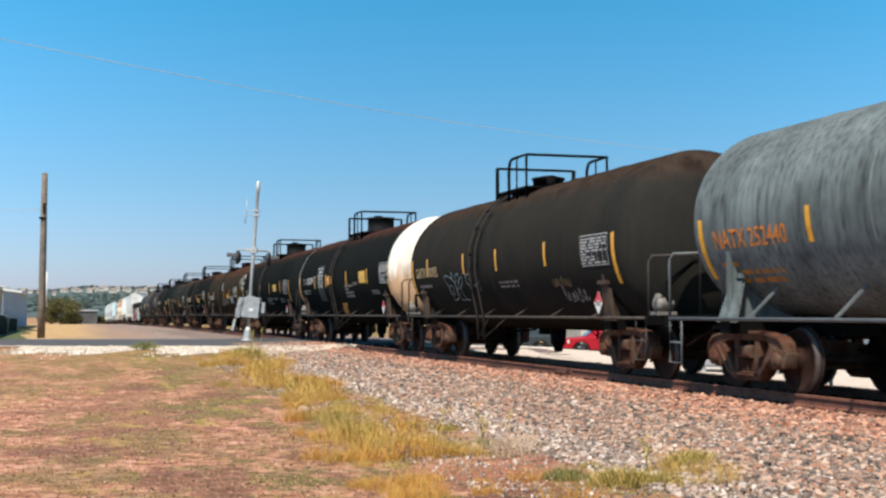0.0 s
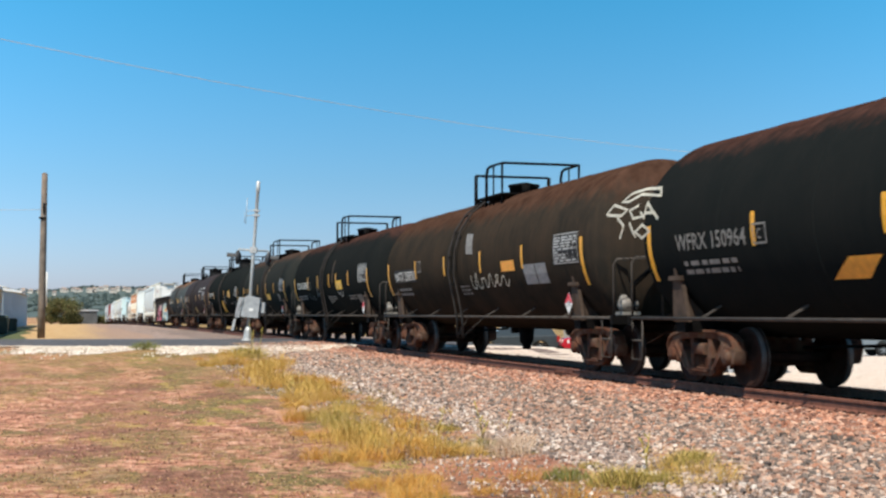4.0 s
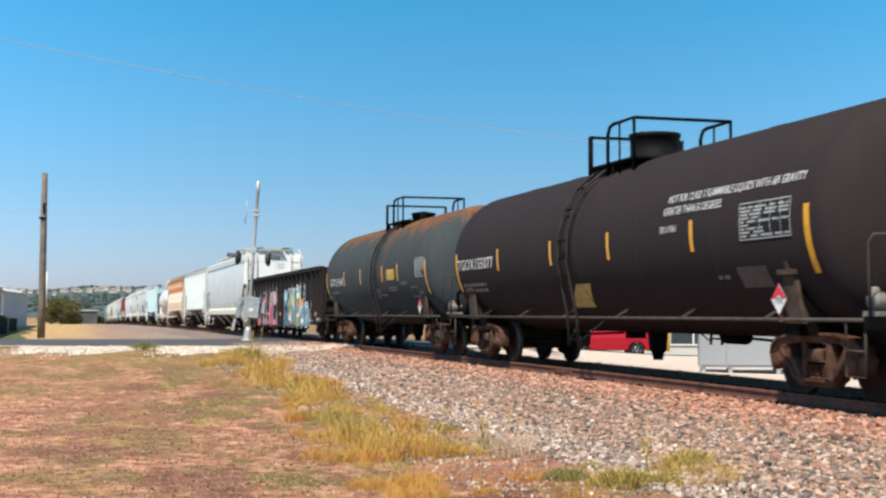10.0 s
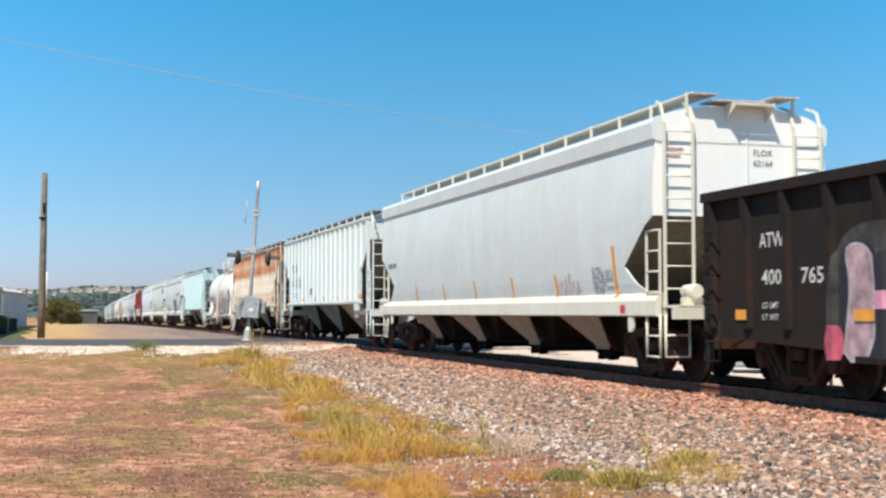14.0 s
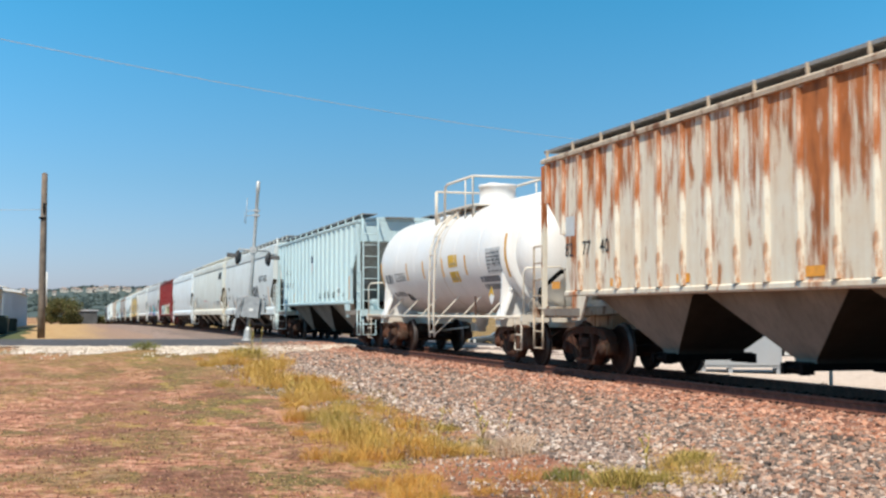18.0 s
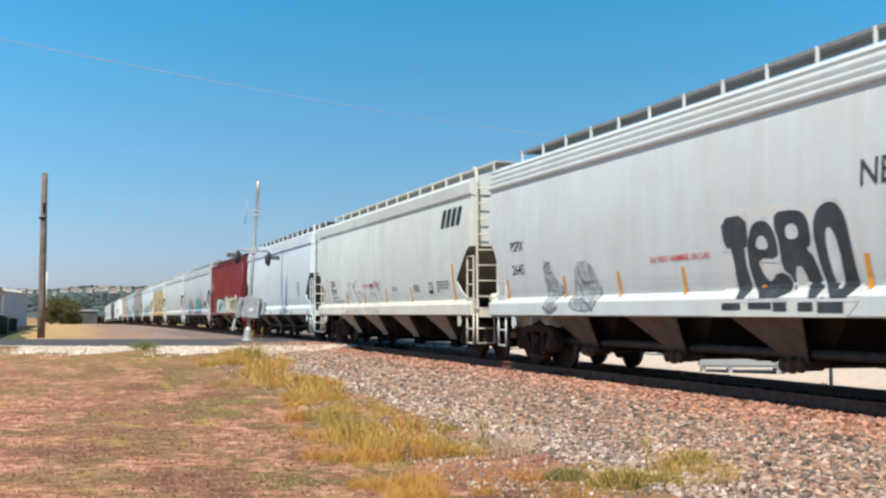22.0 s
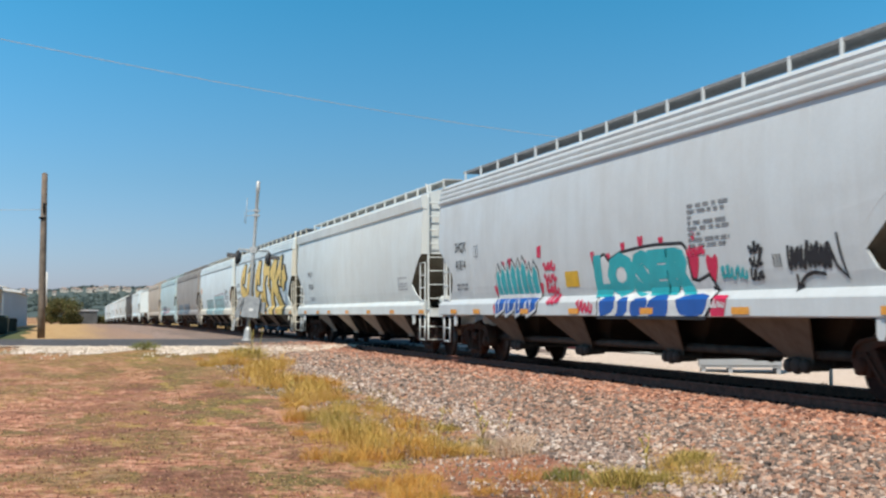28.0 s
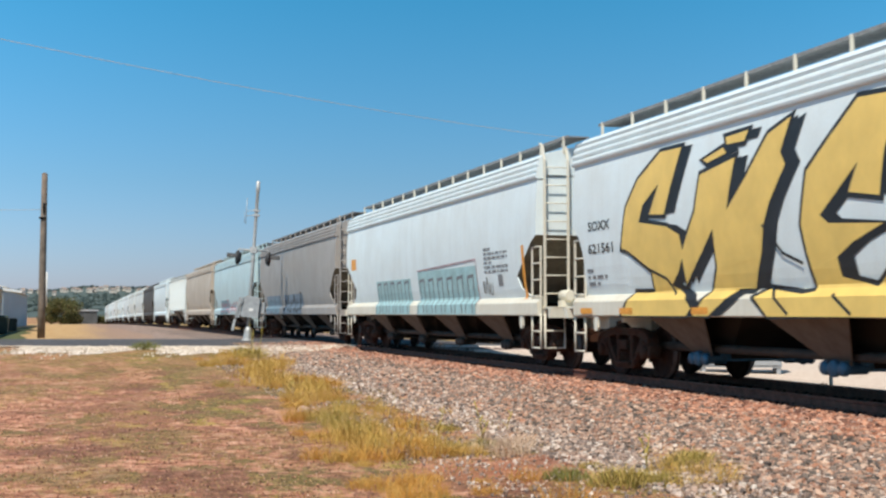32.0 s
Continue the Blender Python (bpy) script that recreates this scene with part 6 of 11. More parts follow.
stroke(gon, rounded([(-1.81, 0.98), (-1.98, 0.56)], False), 0.035, None, G_PALE, "painted_line", "", 0.018)
stroke(gon, rounded([(-4.19, 0.89), (-4.06, 0.77), (-4.15, 0.57)], False), 0.035, None, G_WHITE, "painted_line", "", 0.018)
stroke(gon, rounded([(-2.18, 0.91), (-2.12, 0.55)], False), 0.035, None, G_SKIN, "painted_line", "", 0.018)
stroke(gon, rounded([(-5.27, 0.73), (-4.9, 0.69)], False), 0.035, None, G_PALE, "painted_line", "", 0.018)
stroke(gon, rounded([(-5.26, 0.62), (-4.86, 0.59)], False), 0.035, None, G_PALE, "painted_line", "", 0.018)
words(gon, "TV..", -1.07, 2.02, 0.24, None, G_WHITE, 0.004, width=0.48, eps=0.02, name="painted_words")
words(gon, "BOX", -1.07, 1.83, 0.17, None, G_WHITE, 0.003, width=0.5, eps=0.02, name="painted_words")
words(gon, "XS", -1.02, 1.63, 0.17, None, G_WHITE, 0.003, width=0.45, eps=0.02, name="painted_words")
spray(G_BROWN, 0.003, [(0.89, 1.19), (0.84, 1.42), (1.14, 1.7), (1.32, 1.59), (1.16, 1.23)])
spray(G_LBLUE, 0.006, [(0.84, 0.53), (1.12, 1.19), (1.49, 1.79), (1.32, 2.23), (1.76, 2), (2.15, 2.14), (2.39, 2.15), (2.41, 1.65), (2.38, 1.11), (2.51, 0.53)], G_WHITE, smooth=0)
spray(G_LBLUE, 0.004, [(2.34, 0.53), (2.38, 2.12), (2.88, 2.16), (3.23, 1.86), (3.47, 2.14), (4.25, 2.14), (4.45, 1.81), (4.6, 1.11), (4.38, 0.53)], G_WHITE, smooth=0)
spray(G_OLIVE, 0.008, [(2.39, 0.53), (2.45, 1.18), (2.36, 1.61), (2.49, 2.07), (2.88, 2.11), (3.1, 1.86), (3.27, 1.76), (3.47, 2.08), (4.22, 2.09), (4.33, 1.96), (4.22, 1.54), (4.09, 1.03), (3.93, 0.53)], smooth=0)
spray(G_WHITE, 0.012, [(2.49, 2.04), (2.81, 2.1), (3.15, 1.75), (3.46, 1.22), (3.3, 1.02), (2.88, 1.62)], smooth=0)
spray(G_WHITE, 0.012, [(2.54, 0.67), (2.67, 1.09), (2.88, 1.32), (3.06, 0.68)], smooth=0)
spray(G_WHITE, 0.012, [(1.49, 0.97), (1.51, 1.31), (1.96, 1.14), (2.15, 1.09), (2, 0.96)], smooth=0)
spray(G_WHITE, 0.012, [(1.53, 1.41), (1.57, 1.62), (1.86, 1.57), (2, 1.74), (2.15, 1.46), (2.07, 1.36), (1.8, 1.46)], smooth=0)
spray(G_PALEB, 0.010, [(1.44, 1.67), (1.57, 2.03), (1.96, 1.94), (1.88, 1.66)])
spray(G_TEALISH, 0.010, [(1.2, 0.55), (1.36, 0.9), (1.67, 0.86), (1.76, 0.54)])
spray(G_TEALISH, 0.010, [(2.88, 0.53), (3.06, 0.8), (3.3, 0.73), (3.27, 0.53)])
spray(G_PALEB, 0.012, [(3.61, 2.09), (3.77, 2.09), (3.74, 1.18), (3.61, 1.03)], smooth=0)
spray(G_LBLUE, 0.006, [(4.09, 0.68), (4.16, 1.43), (4.48, 1.8), (4.25, 1.95), (4.19, 2.27), (4.53, 2.31), (4.9, 2.18), (5.4, 2.24), (5.64, 2.2), (5.53, 1.64), (5.43, 1.11), (5.43, 0.53), (4.97, 0.53), (4.45, 0.53)], G_WHITE, smooth=0)
spray(G_OLIVE, 0.010, [(4.45, 0.58), (4.44, 1.09), (4.71, 1.15), (4.97, 1.04), (4.97, 0.54)], smooth=0)
spray(G_WHITE, 0.012, [(4.5, 1.9), (4.97, 2), (5.06, 2.08), (5.1, 1.85), (5.26, 1.75), (5.48, 2.13), (5.58, 2.16), (5.44, 1.38), (5.15, 1.12), (4.71, 0.95), (4.53, 1.04), (4.92, 1.32), (4.99, 1.69), (4.65, 1.72)], smooth=0)
spray(G_ORANGE, 0.016, [(4.62, 1.67), (4.97, 1.76), (4.92, 1.43), (4.65, 1.37), (4.47, 1.23), (4.5, 1.35), (4.65, 1.51)], smooth=0)
spray(G_WHITE, 0.014, [(4.09, 0.82), (4.22, 1.24), (4.45, 1.32), (4.25, 0.84)], smooth=0)
spray(G_PALEB, 0.012, [(4.25, 2.04), (4.34, 2.23), (4.68, 2.23), (4.71, 2.02)])
spray(G_TEALISH, 0.010, [(5.05, 0.63), (5.15, 0.97), (5.35, 1.04), (5.35, 0.57)])
spray(G_TEALISH, 0.009, [(5.37, 1.45), (5.48, 1.98), (5.57, 1.91), (5.48, 1.38)])
spray(G_LBLUE, 0.005, [(2.99, 2.15), (3.15, 2.37), (3.42, 2.38), (3.47, 2.14)], G_WHITE, smooth=0)
spray(G_BROWN, 0.005, [(4.96, 2.18), (5.03, 2.37), (5.22, 2.32), (5.16, 2.15)], G_PINK2, smooth=0)
spray(G_ORANGE, 0.007, [(5.48, 1.39), (5.59, 1.54), (5.84, 1.86), (5.94, 1.6), (5.84, 1.4)], smooth=0)
spray(G_LBLUE, 0.010, [(5.46, 0.53), (5.57, 1.31), (6.02, 1.53), (6.58, 1.59), (6.88, 1.5), (7.01, 1.3), (7.29, 1.02), (7.4, 0.82), (7.24, 0.66), (6.45, 0.53), (5.68, 0.53)], G_WHITE)
spray(G_BROWN, 0.008, [(6.94, 1.35), (7.17, 1.36), (7.37, 1.12), (7.32, 0.96), (7.06, 1.1)], G_DARK)
spray(G_WHITE, 0.016, [(5.92, 1.19), (6.07, 1.15), (6.18, 0.85), (6.18, 0.6), (6.02, 0.68), (5.92, 0.94)], G_DARK, smooth=2)
spray(G_WHITE, 0.016, [(6.25, 1.01), (6.37, 1.14), (6.5, 1), (6.48, 0.79), (6.33, 0.62), (6.23, 0.79)], G_DARK, smooth=2)
spray(G_WHITE, 0.016, [(7.1, 0.86), (7.38, 0.94), (7.26, 0.72)], smooth=0)
spray(G_WHITE, 0.016, [(5.59, 0.9), (5.89, 0.91), (5.89, 0.74), (5.65, 0.72)], smooth=0)
spray(G_PALEB, 0.014, [(6.07, 1.34), (6.52, 1.52), (6.8, 1.39), (6.7, 1.3), (6.33, 1.37)])
spray(G_TEALISH, 0.014, [(5.68, 0.53), (5.76, 0.68), (6.07, 0.56), (6.7, 0.67), (7.15, 0.71), (6.45, 0.53)])
stroke(gon, rounded([(5.89, 2.24), (6.15, 2.25)], False), 0.035, None, G_WHITE, "painted_line", "", 0.022)
stroke(gon, rounded([(6.02, 2.24), (6.03, 2.06)], False), 0.035, None, G_WHITE, "painted_line", "", 0.022)
stroke(gon, rounded([(6.11, 2.07), (6.13, 2.24), (6.23, 2.08), (6.27, 2.24)], False), 0.035, None, G_WHITE, "painted_line", "", 0.022)
stroke(gon, rounded([(6.48, 2.2), (6.33, 2.24), (6.3, 2.11), (6.43, 2.05), (6.5, 2.1)], False), 0.035, None, G_WHITE, "painted_line", "", 0.022)
stroke(gon, rounded([(5.94, 1.79), (5.92, 2.01), (6.07, 2.02), (6.05, 1.92), (5.94, 1.9), (6.11, 1.77)], False), 0.033, None, G_WHITE, "painted_line", "", 0.022)
stroke(gon, rounded([(6.18, 1.98), (6.13, 1.88), (6.2, 1.78), (6.28, 1.88), (6.2, 1.99)], False), 0.033, None, G_WHITE, "painted_line", "", 0.022)
stroke(gon, rounded([(6.43, 1.99), (6.3, 1.95), (6.32, 1.8), (6.45, 1.8)], False), 0.033, None, G_WHITE, "painted_line", "", 0.022)
stroke(gon, rounded([(6.5, 2.01), (6.49, 1.75)], False), 0.033, None, G_WHITE, "painted_line", "", 0.022)
stroke(gon, rounded([(6.02, 1.63), (6.07, 1.72), (6.2, 1.7), (6.18, 1.64), (6.33, 1.73), (6.38, 1.65)], False), 0.03, None, G_WHITE, "painted_line", "", 0.022)
stroke(gon, rounded([(1.08, 1.93), (0.87, 1.95), (0.91, 1.83), (1.08, 1.78), (0.87, 1.67)], False), 0.03, None, G_WHITE, "painted_line", "", 0.022)
stroke(gon, rounded([(1.16, 1.66), (1.18, 1.94), (1.28, 1.84), (1.16, 1.79)], False), 0.03, None, G_WHITE, "painted_line", "", 0.022)
stroke(gon, rounded([(2.88, 2.1), (3.27, 1.7), (3.47, 1.18)], False), 0.035, None, G_DARK, "painted_line", "", 0.022)
stroke(gon, rounded([(4.16, 1.43), (3.98, 1.03), (3.93, 0.53)], False), 0.035, None, G_DARK, "painted_line", "", 0.022)
stroke(gon, rounded([(2.15, 2.13), (2.23, 1.34), (2.15, 0.79)], False), 0.03, None, G_DARK, "painted_line", "", 0.022)
stroke(gon, rounded([(4.97, 1.69), (4.9, 1.32), (4.56, 1.04)], False), 0.03, None, G_DARK, "painted_line", "", 0.022)
stroke(gon, rounded([(6.76, 0.55), (7, 0.68), (7.24, 0.73)], False), 0.03, None, G_DARK, "painted_line", "", 0.022)
G_LIME = plain("spray_lime", (0.42, 0.44, 0.12), 0.6, 0, 0.35, 3)
spray(G_TEALISH, 0.017, [(3.42, 1.49), (3.65, 1.52), (3.69, 1.03), (3.57, 0.54), (3.46, 0.57), (3.41, 0.96)])
spray(G_LIME, 0.017, [(3.64, 2.1), (3.78, 2.11), (3.77, 1.42), (3.68, 1.42)])
spray(G_GREYB, 0.017, [(2.59, 2.06), (2.69, 2.07), (2.66, 1.75), (2.6, 1.68)])
spray(G_GREYB, 0.017, [(2.47, 0.81), (2.63, 0.85), (2.81, 0.68), (2.8, 0.53), (2.52, 0.53)])
spray(G_GREYB, 0.017, [(1.41, 0.81), (1.55, 0.8), (1.58, 0.54), (1.44, 0.57)])
spray(G_LIME, 0.015, [(2.55, 1.65), (2.74, 1.57), (2.77, 1.43), (2.55, 1.47)])
spray(G_GREYB, 0.017, [(3.49, 0.8), (3.61, 0.83), (3.79, 0.55), (3.54, 0.54)])
for u in (-5.2, -1.3, -0.82, 1.67, 4.6, 6.5):
    one("lashing_loop", lambda bm: tube(bm, [(-1.47, -u - 0.14, 0.56), (-1.47, -u - 0.14, 0.40), (-1.47, -u - 0.10, 0.37), (-1.47, -u + 0.10, 0.37), (-1.47, -u + 0.14, 0.40), (-1.47, -u + 0.14, 0.56)], 0.022, 5), P_GON, gon)
for u in (-8.8, -5.95, -2.97, 0.08, 2.3, 5.3, 8.57):
    panel(gon, u - 0.2, u + 0.2, 1.02, 1.16, None, M_SAFETY, "reflective_patch", "amber reflective patch", 0.024)
words(gon, "ATW", -8.35, 2.0, 0.2, None, M_STENCIL, 0.003, width=0.62)
words(gon, "400", -8.3, 1.5, 0.2, None, M_STENCIL, 0.003, width=0.5)
words(gon, "765", -7.33, 1.5, 0.2, None, M_STENCIL, 0.003, width=0.52)
for k, t in enumerate(("LD LMT", "LT WT")):
    words(gon, t, -8.3, 1.18 - k * 0.16, 0.08, None, M_STENCIL, 0.001, width=0.42)
for k, t in enumerate(("IL  66 0", "IW  9 0", "IH  6 0", "CU FT 3564")):
    words(gon, t, 7.4, 1.55 - k * 0.10, 0.06, None, M_STENCIL, 0.0, width=0.5)
stroke(gon, [(7.5, 0.82), (7.88, 0.82), (7.88, 1.08), (7.5, 1.08)], 0.03, None, M_STENCIL, "stencil_box", "", 0.012, True)
lines(gon, 8.7, 9.5, 0.84, 0.98, 2, None, M_STENCIL, 25)

RS = round_surf
car12 = round_hopper(190.85, 20.3, P_LIGHT, "white covered hopper wagon with slim roof rail", trim=P_CREAM_TRIM, end_mat=painted("hopper_end_white", (0.88, 0.87, 0.83), (0.62, 0.54, 0.44), 0.14, 0.0, 0.5), sheets=M_BAY_PALE)
OFFS[car12.name] = 0.0
for u in (-5.56, -2.96, -0.4, 2.21, 4.72):
    panel(car12, u - 0.05, u + 0.05, 1.42, 1.85, RS, M_SAFETY, "reflective_strip", "amber reflective strip")
panel(car12, 7.48, 7.60, 1.38, 2.26, RS, M_SAFETY, "reflective_strip", "long amber reflective strip")
scrawl(car12, 4.8, 5.95, 1.42, 1.85, RS, plain("faint_pink_spray", (0.60, 0.42, 0.42), 0.6, 0, 0.2, 3), 30, 0.025, 6)
panel(car12, 7.85, 8.05, 1.12, 1.25, RS, M_SIGN_RED, "red_square", "small red square on the sill")
lines(car12, 6.55, 7.45, 1.46, 1.96, 7, RS, M_STENCIL_WORN, 31)
lines(car12, -8.4, -7.5, 2.38, 2.56, 1, RS, M_STENCIL_GREY, 32, fill=0.8)
for text, z in (("FLOX", 3.68), ("62164", 3.51)):
    pts, faces = lettering(text, 0.15, 0.0)
    me = bpy.data.meshes.new("end_lettering")
    me.from_pydata([(0.22 + p[0] * 0.95, -(20.3 / 2 - 0.98) - 0.012, z + p[1]) for p in pts], [], faces)
    me.materials.append(None)
    part("end_lettering", me, M_STENCIL_BLACK, car12)
END12 = -(20.3 / 2 - 0.98)
def end_step(bm):
    for k in range(5):
        box(bm, -0.25, 0.45, END12 - 0.29 + 0.06 * k, END12 - 0.25 + 0.06 * k, 4.47, 4.50)
    for x in (-0.27, 0.45):
        prism(bm, [(END12 - 0.30, 4.43), (END12 - 0.30, 4.51), (END12 + 0.02, 4.51), (END12 + 0.02, 4.22)], x, x + 0.02)
one("end_step", end_step, P_CREAM_TRIM, car12, "white step bracket with open tread below the roof")
one("end_seam", lambda bm: box(bm, 0.10, 0.13, END12 - 0.02, END12 + 0.02, 2.72, 4.1), P_LIGHT, car12)
for k in range(3):
    one("warning_line", lambda bm: box(bm, -1.33, -1.03 - 0.03 * k, END12 - 0.012, END12 - 0.006, 3.74 - 0.06 * k, 3.77 - 0.06 * k), plain("faded_red_print", (0.62, 0.36, 0.34), 0.7, 0, 0.3, 9), car12)
car13 = ribbed_hopper(212.0, 18.1, P_RIB, "pale grey ribbed covered hopper wagon", posts=20)
FS = flat_surf(1.442)
for (t, u, z) in (("MW", -6.12, 2.82), ("CX", -5.37, 2.80), ("46", -6.12, 2.22), ("38", -5.35, 2.22), ("03", -4.56, 2.20)):
    panel(car13, u - 0.12, u + 0.52, z - 0.12, z + 0.42, FS, plain("grey_patch", (0.52, 0.55, 0.56), 0.6, 0, 0.15, 4), "paint_patch", "grey repaint patch", 0.004)
    words(car13, t, u, z - 0.03, 0.33, FS, M_STENCIL_BLACK, 0.0, width=0.40)
for u in (-6.82, -3.61, -1.0, 0.77, 3.39, 5.2, 6.9):
    panel(car13, u - 0.25, u + 0.25, 1.58, 1.72, FS, M_SAFETY, "reflective_patch", "amber reflective patch")
lines(car13, -6.1, -5.7, 1.75, 2.0, 2, FS, M_STENCIL_GREY, 33)
lines(car13, -5.35, -4.95, 1.75, 2.0, 2, FS, M_STENCIL_GREY, 34)
poly(car13, [(-2.2, 1.76), (-1.72, 1.86), (-1.64, 2.1), (-2.2, 2.02)], FS, M_STENCIL_BLACK, "paint_patch", "", 0.008)
car14 = ribbed_hopper(230.05, 17.9, P_RUST, "cream ribbed hopper wagon with heavy rust", posts=20, roof=P_RUSTY_TRIM)
for t, u in (("82", -6.92), ("77", -6.08), ("40", -5.26)):
    words(car14, t, u, 2.18, 0.25, FS, M_STENCIL_BLACK, 0.002, width=0.40)
panel(car14, -6.95, -6.45, 2.56, 2.93, FS, plain("grey_patch", (0.47, 0.49, 0.51), 0.6, 0, 0.15, 4), "paint_patch", "grey repaint patch", 0.004)
for u in (-7.4, -4.6, -2.06, 1.57, 4.07):
    panel(car14, u - 0.22, u + 0.22, 1.58, 1.72, FS, M_SAFETY, "reflective_patch", "amber reflective patch")
panel(car14, 6.15, 6.65, 2.0, 2.22, FS, M_SAFETY, "amber_patch", "amber patch")
panel(car14, 6.15, 6.65, 1.62, 1.9, FS, M_STENCIL_GREY, "notice", "grey notice")
lines(car14, 4.75, 5.15, 1.72, 2.06, 4, FS, M_STENCIL_GREY, 35)

wt = tank_car(247.95, 15.05, 2.75, P_WHITE, "white tank wagon with white platform and railing", dome="box", rail_mat=P_CREAMT, shell_range=(-6.0, 5.65), walk=(-1.45, 1.85), top_y=-0.75, zc=2.5, heads=(0.1, 0.7), dome_y=-0.55, dome_mat=P_WHITE, ladder_y=-0.35, cap=True, pad_mat=P_WHITE)
OFFS[wt.name] = 1.25
one("inner_head", lambda bm: lathe(bm, [(0.01, -7.0), (0.6, -6.95), (1.0, -6.8), (1.2, -6.5), (1.2, -5.75)], "y", 40, (0, 0, 2.45)), P_WHITE, wt, "smaller white end of the tank")
ws = tank_surf(1.375, 2.5)
words(wt, "222056", -5.35, 2.02, 0.24, ws, M_STENCIL_GREY, 0.003, width=1.15)
lines(wt, -6.45, -5.6, 1.98, 2.32, 1, ws, M_STENCIL_GREY, 36, fill=0.75)
tank_strips(wt, 1.375, 2.5, (-3.94, -2.22, -0.36, 1.6), ())
for u, z0, z1 in ((-6.9, 1.7, 2.6), (4.6, 1.9, 2.85)):
    panel(wt, u - 0.07, u + 0.07, z0, z1, ws, M_YELLOW, "reflective_strip", "long amber reflective strip")
for z0, z1 in ((2.25, 2.55), (1.88, 2.14)):
    panel(wt, 0.2, 0.95, z0, z1, ws, M_YELLOW_PANEL, "yellow_panel", "yellow notice panel")
    lines(wt, 0.3, 0.85, z0 + 0.05, z0 + 0.15, 1, ws, M_STENCIL_TAN, 37)
data_panel(wt, 3.2, 4.25, 2.0, 2.58, ws, plain("pale_data_panel", (0.55, 0.56, 0.55), 0.6, 0, 0.2, 8))
panel(wt, 2.5, 3.85, 1.83, 1.96, ws, M_STENCIL_GREY, "dark_bar", "dark grey painted bar")
panel(wt, 2.55, 3.9, 1.66, 1.78, ws, M_STENCIL_GREY, "dark_bar", "dark grey painted bar")
lines(wt, -6.2, -4.9, 1.6, 1.75, 1, ws, M_STENCIL_GREY, 38, fill=0.8)
scrawl(wt, -4.9, -4.4, 1.45, 1.8, ws, M_STENCIL_BLACK, 39, 0.06, 2)
hazard_sign(wt, 3.95, 1.50, 1.46, "", M_YELLOW_PANEL, 0.2)
one("weld_band", lambda bm: lathe_open(bm, 1.382, 2.5, -0.83, -0.75), P_CREAMT, wt, "cream seam band round the tank")

car16 = ribbed_hopper(263.0, 18.25, P_BLUE, "light blue ribbed covered hopper wagon with black tags", posts=20, slope=M_SLOPE_GREY)
for t, u, z in (("CX", -5.4, 2.70), ("MW", -6.19, 2.72), ("46", -6.19, 2.2), ("37", -5.4, 2.18), ("37", -4.61, 2.16)):
    words(car16, t, u, z, 0.2, FS, M_STENCIL_GREY, 0.002, width=0.34)
poly(car16, [(-0.45, 3.28), (-0.15, 3.33), (0.15, 3.28), (0.13, 2.8), (-0.15, 2.64), (-0.43, 2.8)], FS, plain("shield_white", (0.62, 0.63, 0.64), 0.6, 0, 0.25, 4), "emblem", "faded shield emblem")
poly(car16, [(-0.45, 3.28), (-0.15, 3.33), (0.15, 3.28), (0.15, 3.05), (-0.45, 3.05)], FS, plain("shield_navy", (0.06, 0.08, 0.13), 0.6, 0, 0.3, 4), "emblem", "", 0.016)
for k, (u, w) in enumerate(((1.24, 0.82), (2.3, 0.5), (2.85, 0.4), (3.79, 0.62))):
    scrawl(car16, u, u + w, 1.65, 1.95, FS, M_STENCIL_BLACK, 40 + k, 0.045, 3)
panel(car16, 4.73, 5.17, 1.71, 2.01, FS, G_WHITE, "notice", "white notice with dark squares")
panel(car16, 4.78, 4.92, 1.82, 1.97, FS, M_STENCIL_BLACK, "notice_square", "", 0.012)
panel(car16, 4.98, 5.12, 1.82, 1.97, FS, M_STENCIL_BLACK, "notice_square", "", 0.012)
words(car16, "CH-100", 5.5, 1.70, 0.09, FS, M_STENCIL_BLACK, 0.001, width=0.42)
for u in (-4.23, -1.68, 1.08, 3.62):
    panel(car16, u - 0.05, u + 0.05, 1.55, 1.95, FS, M_SAFETY, "reflective_strip", "amber reflective strip")
panel(car16, 6.6, 6.72, 1.55, 2.35, FS, M_SAFETY, "reflective_strip", "long amber reflective strip")

car17 = round_hopper(279.85, 19.95, P_LIGHT, "light grey hopper wagon with dark painted letters", eave="ribs", rear_cut=0.4, rm=0.5, gate=M_IRON)
M_SLATE = plain("spray_slate", (0.050, 0.060, 0.065), 0.6, 0, 0.45, 3)
poly(car17, [(0.44, 2.36), (0.62, 2.55), (1.36, 2.56), (2, 2.55), (2.42, 2.53), (2.81, 2.44), (3.29, 2.56), (3.62, 2.45), (3.77, 2.18), (3.9, 1.27), (3.64, 1.07), (0.32, 1.07), (0.7, 1.91)], RS, plain("spray_pale_cream", (0.70, 0.70, 0.64), 0.6, 0, 0.10, 3), "paint_patch", "pale overpainted patch", 0.006)
